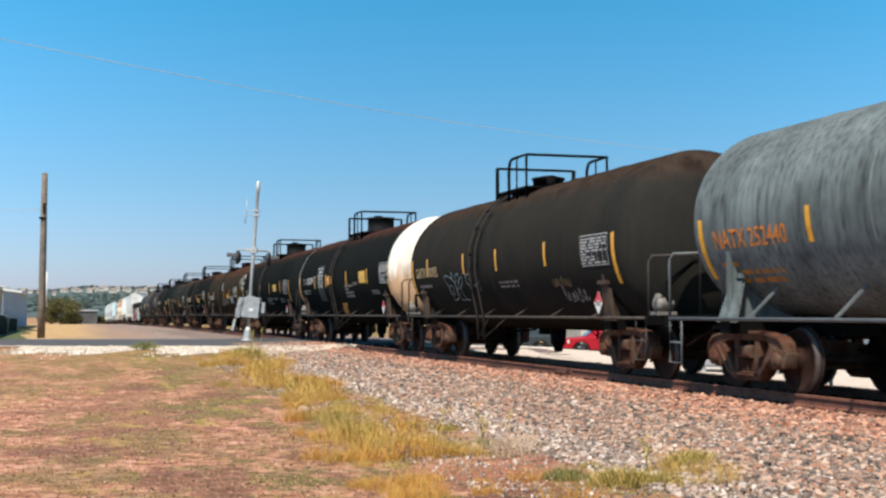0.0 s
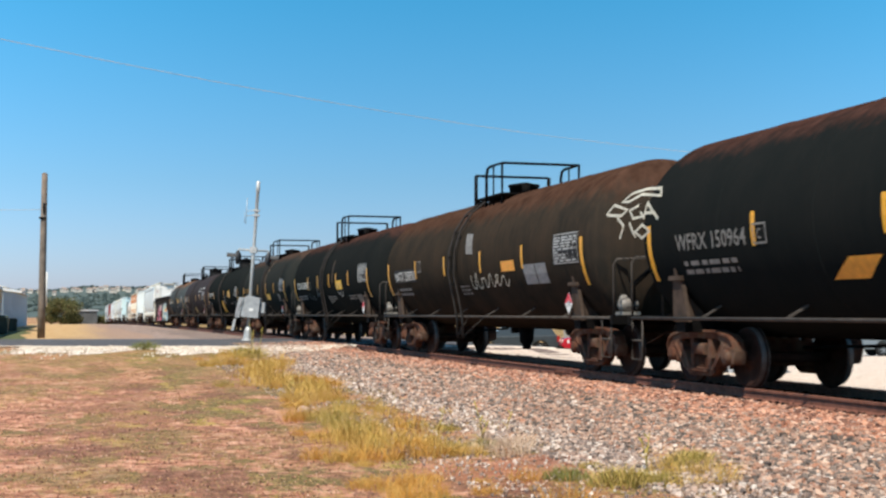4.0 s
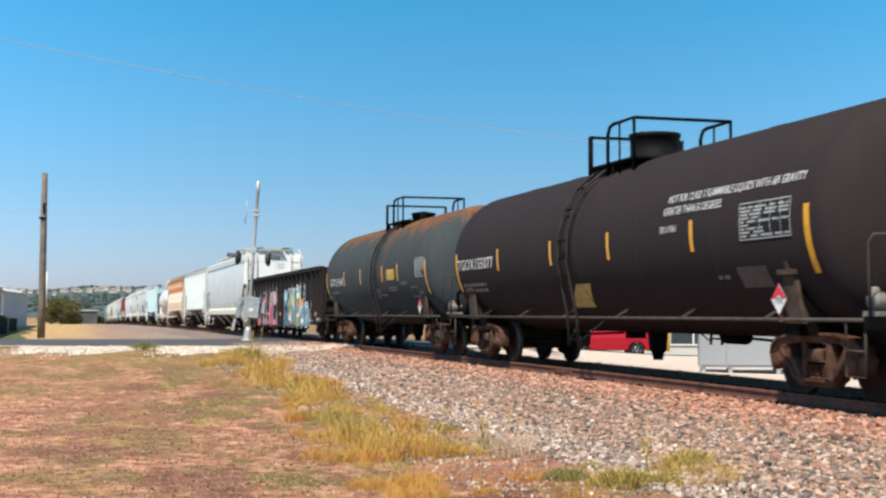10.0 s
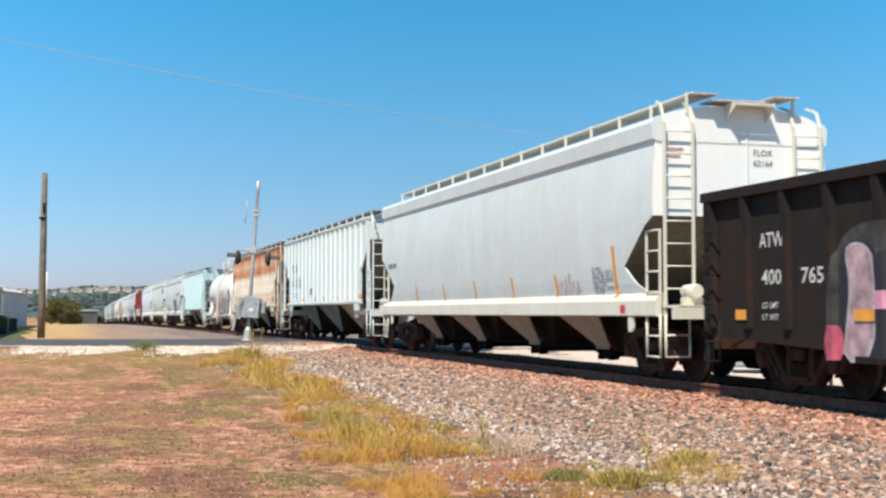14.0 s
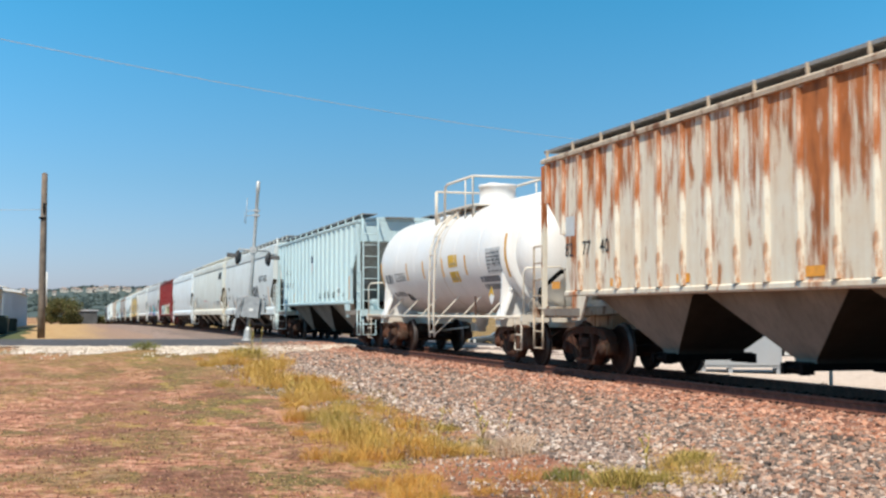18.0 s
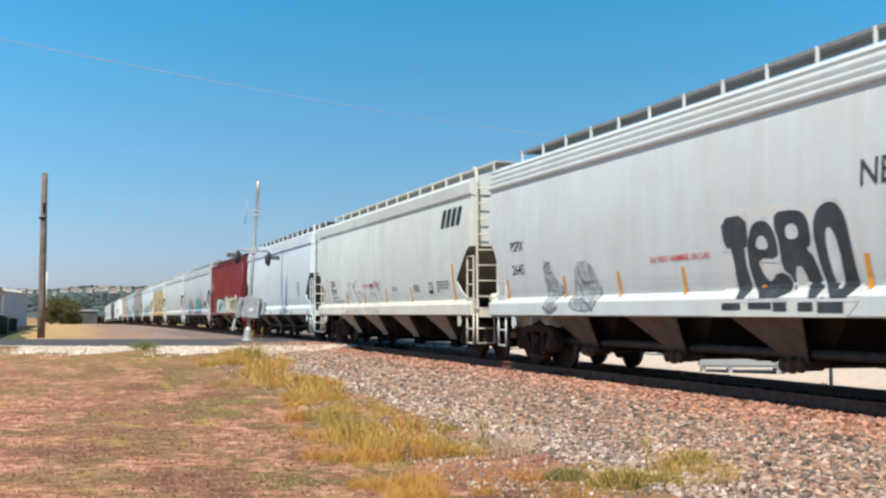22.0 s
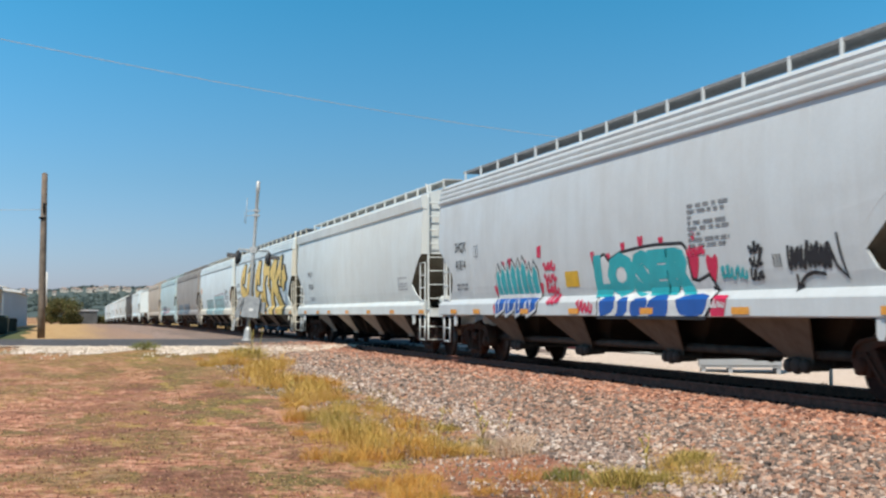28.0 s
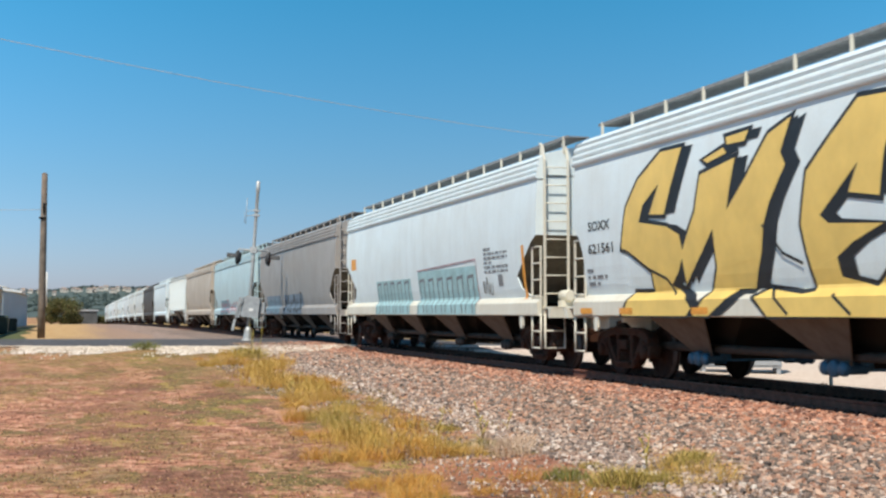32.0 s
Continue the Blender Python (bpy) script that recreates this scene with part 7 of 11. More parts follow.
for pts in ([(0.59, 2.46), (1.31, 2.47), (1.33, 2.03), (1.18, 2.01), (1.33, 1.31), (0.9, 1.31), (0.89, 2.02), (0.66, 2.04)],
            [(1.52, 2.35), (1.8, 2.36), (1.99, 2.24), (2.08, 2.01), (2.06, 1.83), (1.55, 1.86), (1.62, 1.66), (1.78, 1.51), (2.02, 1.67), (2.34, 1.58), (2.31, 1.32), (1.41, 1.31), (1.26, 1.93), (1.37, 2.22)],
            [(2.04, 2.44), (2.41, 2.45), (2.74, 2.41), (2.86, 2.24), (2.87, 1.97), (2.73, 1.94), (2.93, 1.81), (3.09, 1.31), (2.75, 1.3), (2.65, 1.71), (2.43, 1.72), (2.41, 1.32), (2.34, 1.6), (2.13, 1.69), (2.11, 2.09), (2.02, 2.22)],
            [(3.05, 2.42), (3.29, 2.49), (3.49, 2.45), (3.64, 2.3), (3.73, 1.93), (3.81, 1.3), (3.16, 1.3), (3, 1.77), (2.92, 2.2)]):
    stroke(car17, pts, 0.10, RS, G_WHITE, "painted_edge", "", 0.010, True)
    poly(car17, rounded(pts, True, 1), RS, M_SLATE, "painted_letter", "dark slate painted letter", 0.013)
for pts in ([(1.51, 1.98), (1.59, 2.16), (1.79, 2.15), (1.86, 1.96)], [(2.3, 2.24), (2.45, 2.28), (2.6, 2.22), (2.59, 2.07), (2.31, 2.07)], [(3.22, 2.16), (3.34, 2.17), (3.47, 1.94), (3.51, 1.46), (3.39, 1.4), (3.3, 1.5), (3.2, 1.96)]):
    poly(car17, rounded(pts, True, 1), RS, G_WHITE, "painted_letter", "", 0.017)
for u0, u1, v in ((0.59, 1.12, 1.16), (1.33, 1.93, 1.17), (1.97, 2.31, 1.14), (2.57, 2.92, 1.14), (3.02, 3.58, 1.12)):
    panel(car17, u0, u1, v, 1.255, RS, M_SLATE, "painted_foot", "", 0.012)
words(car17, "NEU. TeRO.", 3.95, 2.62, 0.30, RS, M_SLATE, 0.004, lean=0.1, width=2.7)
words(car17, "PSPX", -8.48, 2.39, 0.2, RS, M_STENCIL_BLACK, 0.003, width=0.8)
words(car17, "2645", -8.45, 1.91, 0.2, RS, M_STENCIL_BLACK, 0.003, width=0.73)
words(car17, "DO NOT HAMMER ON CAR", -1.8, 1.92, 0.09, RS, M_SIGN_RED, 0.001, width=2.0)
M_SMUDGE = plain("half_rubbed_spray", (0.44, 0.47, 0.47), 0.6, 0, 0.6, 7)
M_SMUDGE_LINE = plain("half_rubbed_line", (0.20, 0.23, 0.24), 0.6, 0, 0.7, 9)
for pts in ([(-6.68, 2.15), (-6.24, 2.1), (-5.99, 1.73), (-5.42, 1.53), (-6.03, 1.42), (-5.91, 1.18), (-6.6, 1.11), (-6.51, 1.43)],
            [(-5.01, 2.06), (-4.26, 2.06), (-3.9, 1.62), (-3.9, 1.34), (-4.27, 1.14), (-5.02, 1.17), (-5.31, 1.29), (-5.1, 1.59)]):
    poly(car17, rounded(pts, True, 1), RS, M_SMUDGE, "paint_smudge", "half rubbed-off grey tag", 0.011)
for pts in ([(-6.24, 2.1), (-6.59, 2.02), (-6.42, 1.86), (-6.16, 1.91)], [(-6.42, 1.8), (-6.25, 1.48), (-5.66, 1.51)], [(-6.6, 1.24), (-6.25, 1.11), (-5.83, 1.24)], [(-4.86, 1.99), (-4.71, 1.64), (-4.19, 1.68)], [(-5.02, 1.35), (-4.56, 1.37), (-4.12, 1.17)]):
    stroke(car17, rounded(pts, False), 0.045, RS, M_SMUDGE_LINE, "painted_line", "", 0.015)
for u in (-8.85, -5.6, -3.1, -0.7, 1.6, 4.0):
    panel(car17, u - 0.055, u + 0.055, 1.40, 1.82, RS, M_SAFETY, "reflective_strip", "amber reflective strip")
panel(car17, 6.85, 7.0, 1.40, 2.35, RS, M_SAFETY, "reflective_strip", "long amber reflective strip")
panel(car17, 5.15, 5.55, 1.72, 2.0, RS, M_STENCIL_BLACK, "notice", "dark notice with pale squares")
panel(car17, 5.19, 5.33, 1.80, 1.97, RS, G_WHITE, "notice_square", "", 0.012)
panel(car17, 5.37, 5.51, 1.80, 1.97, RS, G_WHITE, "notice_square", "", 0.012)
lines(car17, 5.9, 6.4, 1.72, 1.98, 3, RS, M_STENCIL_GREY, 46)
scrawl(car17, 5.7, 6.6, 1.4, 1.7, RS, M_STENCIL_GREY, 47, 0.03, 4)

car18 = round_hopper(299.8, 20.4, P_CREAM, "cream-grey hopper wagon with dark block lettering", rm=0.35, trim=P_CREAM_TRIM, sheets=M_BAY_PALE)
# the big slanting company mark, as plain blocks
for k in range(4):
    u = 6.45 + k * 0.43
    poly(car18, [(u, 3.22), (u + 0.30, 3.22), (u + 0.46, 3.66), (u + 0.16, 3.66)], RS, M_STENCIL_BLACK, "company_mark", "slanted black block of a company mark")
words(car18, "CJRX", -7.75, 2.02, 0.21, RS, M_STENCIL_NAVY, 0.003, width=1.0)
words(car18, "77039", -7.72, 1.74, 0.21, RS, M_STENCIL_NAVY, 0.003, width=1.05)
words(car18, "LD LMT 220900 LBS", -7.7, 1.60, 0.08, RS, M_STENCIL_BLACK, 0.001, width=1.25)
words(car18, "LT WT 65100 LBS MATX 08-98", -7.65, 1.47, 0.08, RS, M_STENCIL_BLACK, 0.001, width=1.9)
stroke(car18, [(-6.35, 1.98), (-6.1, 1.98), (-6.1, 2.25), (-6.35, 2.25)], 0.02, RS, M_STENCIL_GREY, "stencil_box", "", 0.012, True)
words(car18, "C", -6.28, 2.02, 0.1, RS, M_STENCIL_GREY, 0.002)
for u in (-8.2, -5.0, -2.4, 0.4, 3.3):
    panel(car18, u - 0.055, u + 0.055, 1.40, 1.82 if u > -8 else 2.3, RS, M_SAFETY, "reflective_strip", "amber reflective strip")
panel(car18, 7.3, 7.44, 1.40, 2.3, RS, M_SAFETY, "reflective_strip", "long amber reflective strip")
M_SCRAWL = plain("marker_grey", (0.11, 0.115, 0.125), 0.6, 0, 0.5, 5)
for pts in (
        [(-5.35, 1.66), (-5.25, 1.71), (-5.16, 1.52), (-5.25, 1.41), (-5.34, 1.56)],
        [(-5.39, 1.86), (-5.14, 1.56), (-4.86, 1.85), (-4.65, 1.82)],
        [(-4.95, 2.18), (-4.75, 1.92), (-4.61, 2.15), (-4.65, 1.83)],
        [(-4.67, 1.8), (-4.58, 2.11), (-4.35, 2.12), (-4.16, 1.97), (-4.0, 1.75)],
        [(-4.15, 2.14), (-3.97, 1.87), (-3.88, 2.15), (-3.91, 1.8)],
        [(-3.88, 1.77), (-3.74, 2.04), (-3.56, 2.17), (-3.41, 2.12), (-3.3, 1.9), (-3.34, 1.61)],
        [(-3.82, 1.68), (-3.75, 1.8), (-3.57, 1.78), (-3.39, 1.37)],
        [(-3.34, 1.52), (-3.22, 1.6), (-3.28, 1.78), (-3.1, 1.81), (-3.02, 1.71)],
        [(-3.02, 1.57), (-2.9, 1.75), (-2.71, 1.73), (-2.53, 1.53), (-2.45, 1.37)],
        [(-2.5, 1.64), (-2.32, 1.37)],
        [(-4.59, 1.54), (-4.39, 1.84), (-4.2, 1.41)],
        [(-4.9, 1.36), (-4.93, 1.62), (-4.72, 1.77)],
        [(-3.37, 1.43), (-3.28, 1.53), (-3.1, 1.36)],
        [(-5.4, 1.3), (-5.22, 1.28), (-5.08, 1.08), (-4.87, 1.12), (-4.83, 1.26)],
        [(-4.84, 1.12), (-4.66, 1.26), (-4.53, 1.12), (-4.24, 1.12), (-4.2, 1.26)],
        [(-4.08, 1.24), (-3.95, 1.1), (-3.76, 1.28), (-3.53, 1.09), (-3.46, 1.25)],
        [(-3.29, 1.25), (-3.2, 1.09), (-3.0, 1.25)],
        [(-2.98, 1.08), (-2.67, 1.24)]):
    stroke(car18, rounded(pts, False), 0.022, RS, M_SCRAWL, "painted_line", "thin grey looping scrawl", 0.012)
for pts in (
        [(-2.03, 1.82), (-1.93, 1.57), (-1.91, 1.4)],
        [(-1.7, 1.92), (-1.58, 1.72), (-1.53, 2.08), (-1.42, 1.8), (-1.25, 2.09), (-1.23, 1.71)],
        [(-1.23, 1.79), (-1.11, 2.08), (-0.93, 2.1), (-0.71, 2.0), (-0.67, 1.82)],
        [(-0.67, 2.08), (-0.57, 1.76), (-0.45, 2.1), (-0.49, 1.71)],
        [(-1.73, 1.54), (-1.61, 1.7), (-1.44, 1.74), (-1.28, 1.63), (-1.19, 1.39)],
        [(-1.23, 1.68), (-1.12, 1.73), (-0.96, 1.62), (-0.9, 1.44)],
        [(-0.95, 1.36), (-0.88, 1.44), (-0.75, 1.44), (-0.69, 1.35)],
        [(-0.93, 1.85), (-0.88, 1.44)],
        [(-0.41, 1.53), (-0.38, 1.75), (-0.18, 2.09)],
        [(-2.04, 1.3), (-1.94, 1.16), (-1.79, 1.24)],
        [(-1.65, 1.1), (-1.43, 1.28)],
        [(-1.22, 1.27), (-1.13, 1.13), (-0.95, 1.09), (-0.77, 1.28)],
        [(-0.73, 1.28), (-0.54, 1.08), (-0.52, 1.27)],
        [(-0.48, 1.1), (-0.2, 1.28)]):
    stroke(car18, rounded(pts, False), 0.022, RS, M_SCRAWL, "painted_line", "thin grey looping scrawl", 0.012)
words(car18, "DO NOT HAMMER ON SIDE", -2.6, 1.90, 0.13, RS, M_SIGN_RED, 0.001, width=2.2)
panel(car18, 5.1, 5.5, 1.62, 1.9, RS, M_STENCIL_BLACK, "notice")
panel(car18, 5.14, 5.28, 1.70, 1.87, RS, G_WHITE, "notice_square", "", 0.012)
panel(car18, 5.32, 5.46, 1.70, 1.87, RS, G_WHITE, "notice_square", "", 0.012)
lines(car18, 5.9, 7.0, 1.65, 1.95, 4, RS, M_STENCIL_GREY, 52)
lines(car18, 1.2, 1.8, 1.75, 1.88, 2, RS, M_STENCIL_GREY, 53)
lines(car18, 3.6, 4.2, 1.7, 1.9, 3, RS, M_STENCIL_GREY, 54)

car19 = round_hopper(320.2, 20.0, P_SMOOTH, "silver-grey smooth hopper wagon", eave="ribs")
words(car19, "SOXX", -8.47, 2.53, 0.19, RS, M_STENCIL_BLACK, 0.004, width=0.89)
words(car19, "621440", -8.51, 2.15, 0.17, RS, M_STENCIL_BLACK, 0.004, width=1.14)
lines(car19, -8.3, -7.5, 1.6, 1.95, 3, RS, M_STENCIL_WORN, 55)
words(car19, "CENTER FLOW", 2.55, 1.15, 0.10, RS, plain("green_stencil", (0.12, 0.25, 0.16), 0.6, 0, 0.2, 9), 0.002, width=1.0)
lines(car19, 5.5, 6.1, 1.85, 2.4, 7, RS, M_STENCIL_WORN, 56)
for u in (-8.8, -6.2, -3.9, -1.4, 1.5, 4.2, 8.0):
    panel(car19, u - 0.22, u + 0.22, 1.10, 1.20, RS, M_SAFETY, "reflective_patch", "amber reflective patch")

car20 = ribbed_hopper(340.9, 17.6, P_RED, "dark red ribbed covered hopper wagon with pale tags", posts=15, zlow=1.14)
words(car20, "BN", -6.04, 1.91, 0.2, FS, M_STENCIL_TAN, 0.006, width=0.58)
words(car20, "460", -6.02, 1.60, 0.17, FS, M_STENCIL_TAN, 0.003, width=0.7)
scrawl(car20, -6.3, -5.35, 1.15, 1.62, FS, plain("spray_pale_blue", (0.50, 0.58, 0.62), 0.6, 0, 0.2, 3), 57, 0.045, 4)
G_MINT = plain("spray_mint", (0.42, 0.55, 0.55), 0.6, 0, 0.35, 2)
G_BONE = plain("spray_bone", (0.55, 0.52, 0.42), 0.6, 0, 0.35, 2)
for u0, u1, fill, other in ((-4.75, -0.3, G_MINT, G_LBLUE), (0.05, 5.3, G_BONE, G_OLIVE)):
    rng = random.Random(int(u0 * 10))
    tops = [(u0 + (u1 - u0) * k / 12, 2.02 + rng.uniform(-0.12, 0.16)) for k in range(13)]
    poly(car20, [(u1, 1.17), (u0, 1.17)] + tops, None, fill, "painted_block", "band of cream and pale blue spray letters", 0.006)
    for k in range(9):
        a = u0 + (u1 - u0) * (k + 0.15) / 9
        w = (u1 - u0) / 9 * rng.uniform(0.4, 0.75)
        lo = rng.choice((1.18, 1.18, 1.5))
        poly(car20, rounded([(a, lo), (a + w, lo + 0.03), (a + w * 1.1, rng.uniform(1.6, 1.98)), (a + w * 0.2, rng.uniform(1.7, 2.0))], True, 1), None, other if k % 2 else G_WHITE, "painted_letter", "", 0.009)
        stroke(car20, rounded([(a - 0.05, 1.2), (a + w * 0.1, rng.uniform(1.6, 1.95)), (a + w, rng.uniform(1.75, 2.0)), (a + w * 1.05, rng.uniform(1.2, 1.5))], False), rng.uniform(0.03, 0.06), None, G_DARK, "painted_line", "", 0.013)
    stroke(car20, tops, 0.05, None, G_DARK if u0 < 0 else G_PINK2, "painted_edge", "", 0.016)
for u in (-5.2, -2.4, 2.4, 4.0):
    panel(car20, u - 0.18, u + 0.18, 1.2, 1.3, FS, M_SAFETY, "reflective_patch", "amber reflective patch", 0.018)
scrawl(car20, 6.9, 7.9, 3.35, 3.9, FS, G_WHITE, 58, 0.055, 2)
poly(car20, [(5.05, 3.3), (5.3, 3.14), (5.52, 3.3), (5.52, 3.55), (5.3, 3.7), (5.05, 3.55)], FS, M_STENCIL_TAN, "emblem", "faded cream oval emblem")

car21 = round_hopper(357.6, 20.8, P_SILVER, "silver-grey hopper wagon with bright painted letters", eave="ribs", rear_cut=0.8, rm=0.3)
OFFS[car21.name] = 0.55
G_TEAL, G_BLUE = plain("spray_teal", (0.02, 0.38, 0.42), 0.5, 0, 0.15, 3), plain("spray_blue", (0.012, 0.09, 0.36), 0.5, 0, 0.15, 3)
G_HOTRED = plain("spray_crimson", (0.60, 0.02, 0.08), 0.5, 0, 0.15, 3)
def tag_piece(back, teal, blue, holes):
    """A tag in teal over blue letters on white, with a dark outer edge."""
    stroke(car21, back, 0.11, RS, G_DARK, "painted_edge", "dark edge of a tag", 0.011, True)
    poly(car21, back, RS, G_WHITE, "painted_block", "", 0.014)
    for mat, shapes, e in ((G_TEAL, teal, 0.018), (G_BLUE, blue, 0.018), (G_WHITE, holes, 0.022)):
        for pts in shapes:
            poly(car21, rounded(pts, True, 1), RS, mat, "painted_letter", "", e)


tag_piece([(-0.46, 1.99), (0.01, 2.11), (0.18, 1.99), (0.68, 2.11), (1.56, 2.16), (2.09, 2.17), (2.96, 2.15), (3.08, 2.08), (3.18, 1.6), (3.4, 1.57), (3.74, 1.65), (3.94, 1.43), (3.85, 1.21), (3.69, 1.07), (-0.24, 1.07), (-0.25, 1.41)],
          [],
          [[(-0.17, 1.4), (0.5, 1.41), (0.45, 1.15), (0.05, 1.07), (-0.18, 1.07)], [(0.61, 1.38), (1.04, 1.39), (0.98, 1.07), (0.44, 1.07), (0.61, 1.13)], [(1.14, 1.35), (1.79, 1.38), (1.74, 1.17), (1.49, 1.07), (1.08, 1.07)], [(1.84, 1.34), (2.17, 1.44), (2.54, 1.37), (2.49, 1.07), (2.35, 1.07), (1.69, 1.07)], [(2.76, 1.37), (3.82, 1.42), (3.77, 1.21), (3.61, 1.07), (2.98, 1.07), (2.81, 1.17)]],
          [])
graffiti_word(car21, "LOSER", -0.36, 3.25, 1.47, 2.07, RS, G_TEAL, None, None, bold=0.075, eps=0.018)
for k in range(4):
    u, up = -5.85 + k * 0.645, (0.0, 0.05, 0.08, -0.03)[k]
    crown = [(u + 0.04, 1.47), (u - 0.03, 1.90 + up), (u + 0.12, 2.06 + up), (u + 0.24, 1.84 + up), (u + 0.40, 2.10 + up), (u + 0.56, 1.96 + up), (u + 0.62, 1.47)]
    foot = [(u - 0.02, 1.42), (u + 0.60, 1.42), (u + 0.52, 1.20), (u + 0.30, 1.14), (u + 0.04, 1.08)]
    for pts, mat in ((crown, G_TEAL), (foot, G_BLUE)):
        stroke(car21, pts, 0.17, RS, G_DARK, "painted_edge", "", 0.010, True)
        stroke(car21, pts, 0.10, RS, G_WHITE, "painted_edge", "", 0.014, True)
        poly(car21, pts, RS, mat, "painted_letter", "", 0.018)
    stroke(car21, [(u + 0.24, 1.84 + up), (u + 0.34, 1.50)], 0.045, RS, G_WHITE, "painted_line", "", 0.022)
    stroke(car21, [(u + 0.12, 1.40), (u + 0.24, 1.28), (u + 0.20, 1.16)], 0.045, RS, G_WHITE, "painted_line", "", 0.022)
for u, v, r in ((-0.51, 2.11, 0.10), (0.18, 2.06, 0.09), (0.81, 2.21, 0.10), (1.51, 2.25, 0.12), (2.26, 2.22, 0.10), (3.28, 1.80, 0.22), (3.86, 1.76, 0.20), (3.34, 2.26, 0.07), (-6.0, 1.6, 0.12), (-5.4, 2.12, 0.10), (-4.95, 2.14, 0.13), (-4.05, 2.10, 0.10), (-3.2, 1.6, 0.12), (-5.95, 1.2, 0.10)):
    poly(car21, rounded([(u - r, v + 0.5 * r), (u - 0.6 * r, v + 1.15 * r), (u, v + 0.7 * r), (u + 0.6 * r, v + 1.15 * r), (u + r, v + 0.5 * r), (u, v - 1.4 * r)], True, 1), RS, G_HOTRED, "painted_patch", "crimson spray heart", 0.008)
poly(car21, [(3.82, 1.38), (4.36, 1.37), (4.27, 1.07), (3.89, 1.07)], RS, G_HOTRED, "painted_patch", "crimson spray block", 0.010)
scrawl(car21, 3.88, 4.30, 1.20, 1.32, RS, G_WHITE, 66, 0.035, 4, 0.016)
scrawl(car21, 3.1, 3.67, 1.98, 2.13, RS, G_HOTRED, 67, 0.05, 6)
scrawl(car21, -1.25, -0.5, 1.12, 1.40, RS, G_HOTRED, 68, 0.06, 4)
for k, (u, v) in enumerate(((-3.0, 1.95), (-3.0, 1.72), (-2.95, 1.50), (-2.8, 1.30))):
    scrawl(car21, u, u + 0.65, v, v + 0.20, RS, G_HOTRED, 60 + k, 0.07, 3)
poly(car21, [(-3.3, 2.22), (-3.1, 2.2), (-3.05, 2.45), (-3.28, 2.42)], RS, G_HOTRED, "painted_patch", "", 0.010)
panel(car21, -1.9, -1.25, 1.60, 1.89, RS, M_YELLOW_PANEL, "yellow_panel", "amber notice panel")
scrawl(car21, 4.1, 4.84, 1.60, 1.80, RS, G_TEAL, 69, 0.05, 5)
for k in range(3):
    scrawl(car21, 4.92, 5.29, 1.57 + 0.18 * k, 1.74 + 0.18 * k, RS, G_DARK, 70 + k, 0.05, 3)
for sd, lo, hi in ((75, 1.68, 2.02), (76, 1.74, 2.10)):
    scrawl(car21, 5.9, 6.9, lo, hi, RS, G_DARK, sd, 0.055, 9)
stroke(car21, [(6.85, 2.0), (7.0, 1.7), (7.2, 1.55), (7.1, 1.85), (7.05, 2.1)], 0.05, RS, G_DARK, "painted_line")
stroke(car21, rounded([(6.74, 1.60), (6.44, 1.64), (6.2, 1.56), (6.08, 1.43)], False), 0.05, RS, G_DARK, "painted_line")
stroke(car21, [(6.08, 1.62), (6.08, 1.43), (6.2, 1.47)], 0.05, RS, G_DARK, "painted_line")
for u in (5.55, 5.63, 5.71):
    stroke(car21, [(u, 1.9), (u + 0.03, 1.72)], 0.03, RS, G_DARK, "painted_line")
lines(car21, 3.2, 4.45, 2.1, 2.78, 8, RS, M_STENCIL_GREY, 76)
words(car21, "SHQX", -8.86, 2.56, 0.22, RS, M_STENCIL_BLACK, 0.004, width=0.88)
words(car21, "41814", -8.87, 2.13, 0.23, RS, M_STENCIL_BLACK, 0.004, width=0.81)
stroke(car21, [(-7.34, 2.40), (-7.11, 2.40), (-7.11, 2.64), (-7.34, 2.64)], 0.02, RS, M_STENCIL_GREY, "stencil_box", "", 0.012, True)
words(car21, "C", -7.27, 2.46, 0.11, RS, M_STENCIL_BLACK, 0.002)
lines(car21, -8.9, -8.0, 1.65, 1.85, 2, RS, M_STENCIL_GREY, 77)
for u in (-9.0, -7.2, -4.0, -1.35, 1.75, 4.75, 8.2):
    panel(car21, u - 0.24, u + 0.24, 1.10, 1.20, RS, M_SAFETY, "reflective_patch", "amber reflective patch", 0.022)

car22 = round_hopper(378.4, 20.5, P_LIGHT, "light grey hopper wagon with plain sides", rm=0.5, trim=P_LIGHT, sheets=M_BAY_PALE)
OFFS[car22.name] = 1.0
words(car22, "MLLX", -8.35, 2.5, 0.19, RS, M_STENCIL_GREY, 0.002, width=0.95)
words(car22, "97283", -8.35, 2.02, 0.19, RS, M_STENCIL_GREY, 0.002, width=1.0)
lines(car22, -8.2, -7.3, 1.6, 1.75, 2, RS, M_STENCIL_WORN, 80)
lines(car22, 5.6, 6.6, 1.75, 2.15, 5, RS, M_STENCIL_WORN, 81)
for u in (-9.0, -6.4, -4.3, -1.2, 2.0, 5.0, 8.2):
    panel(car22, u - 0.26, u + 0.26, 1.10, 1.20, RS, M_SAFETY, "reflective_patch", "faded orange reflective patch")

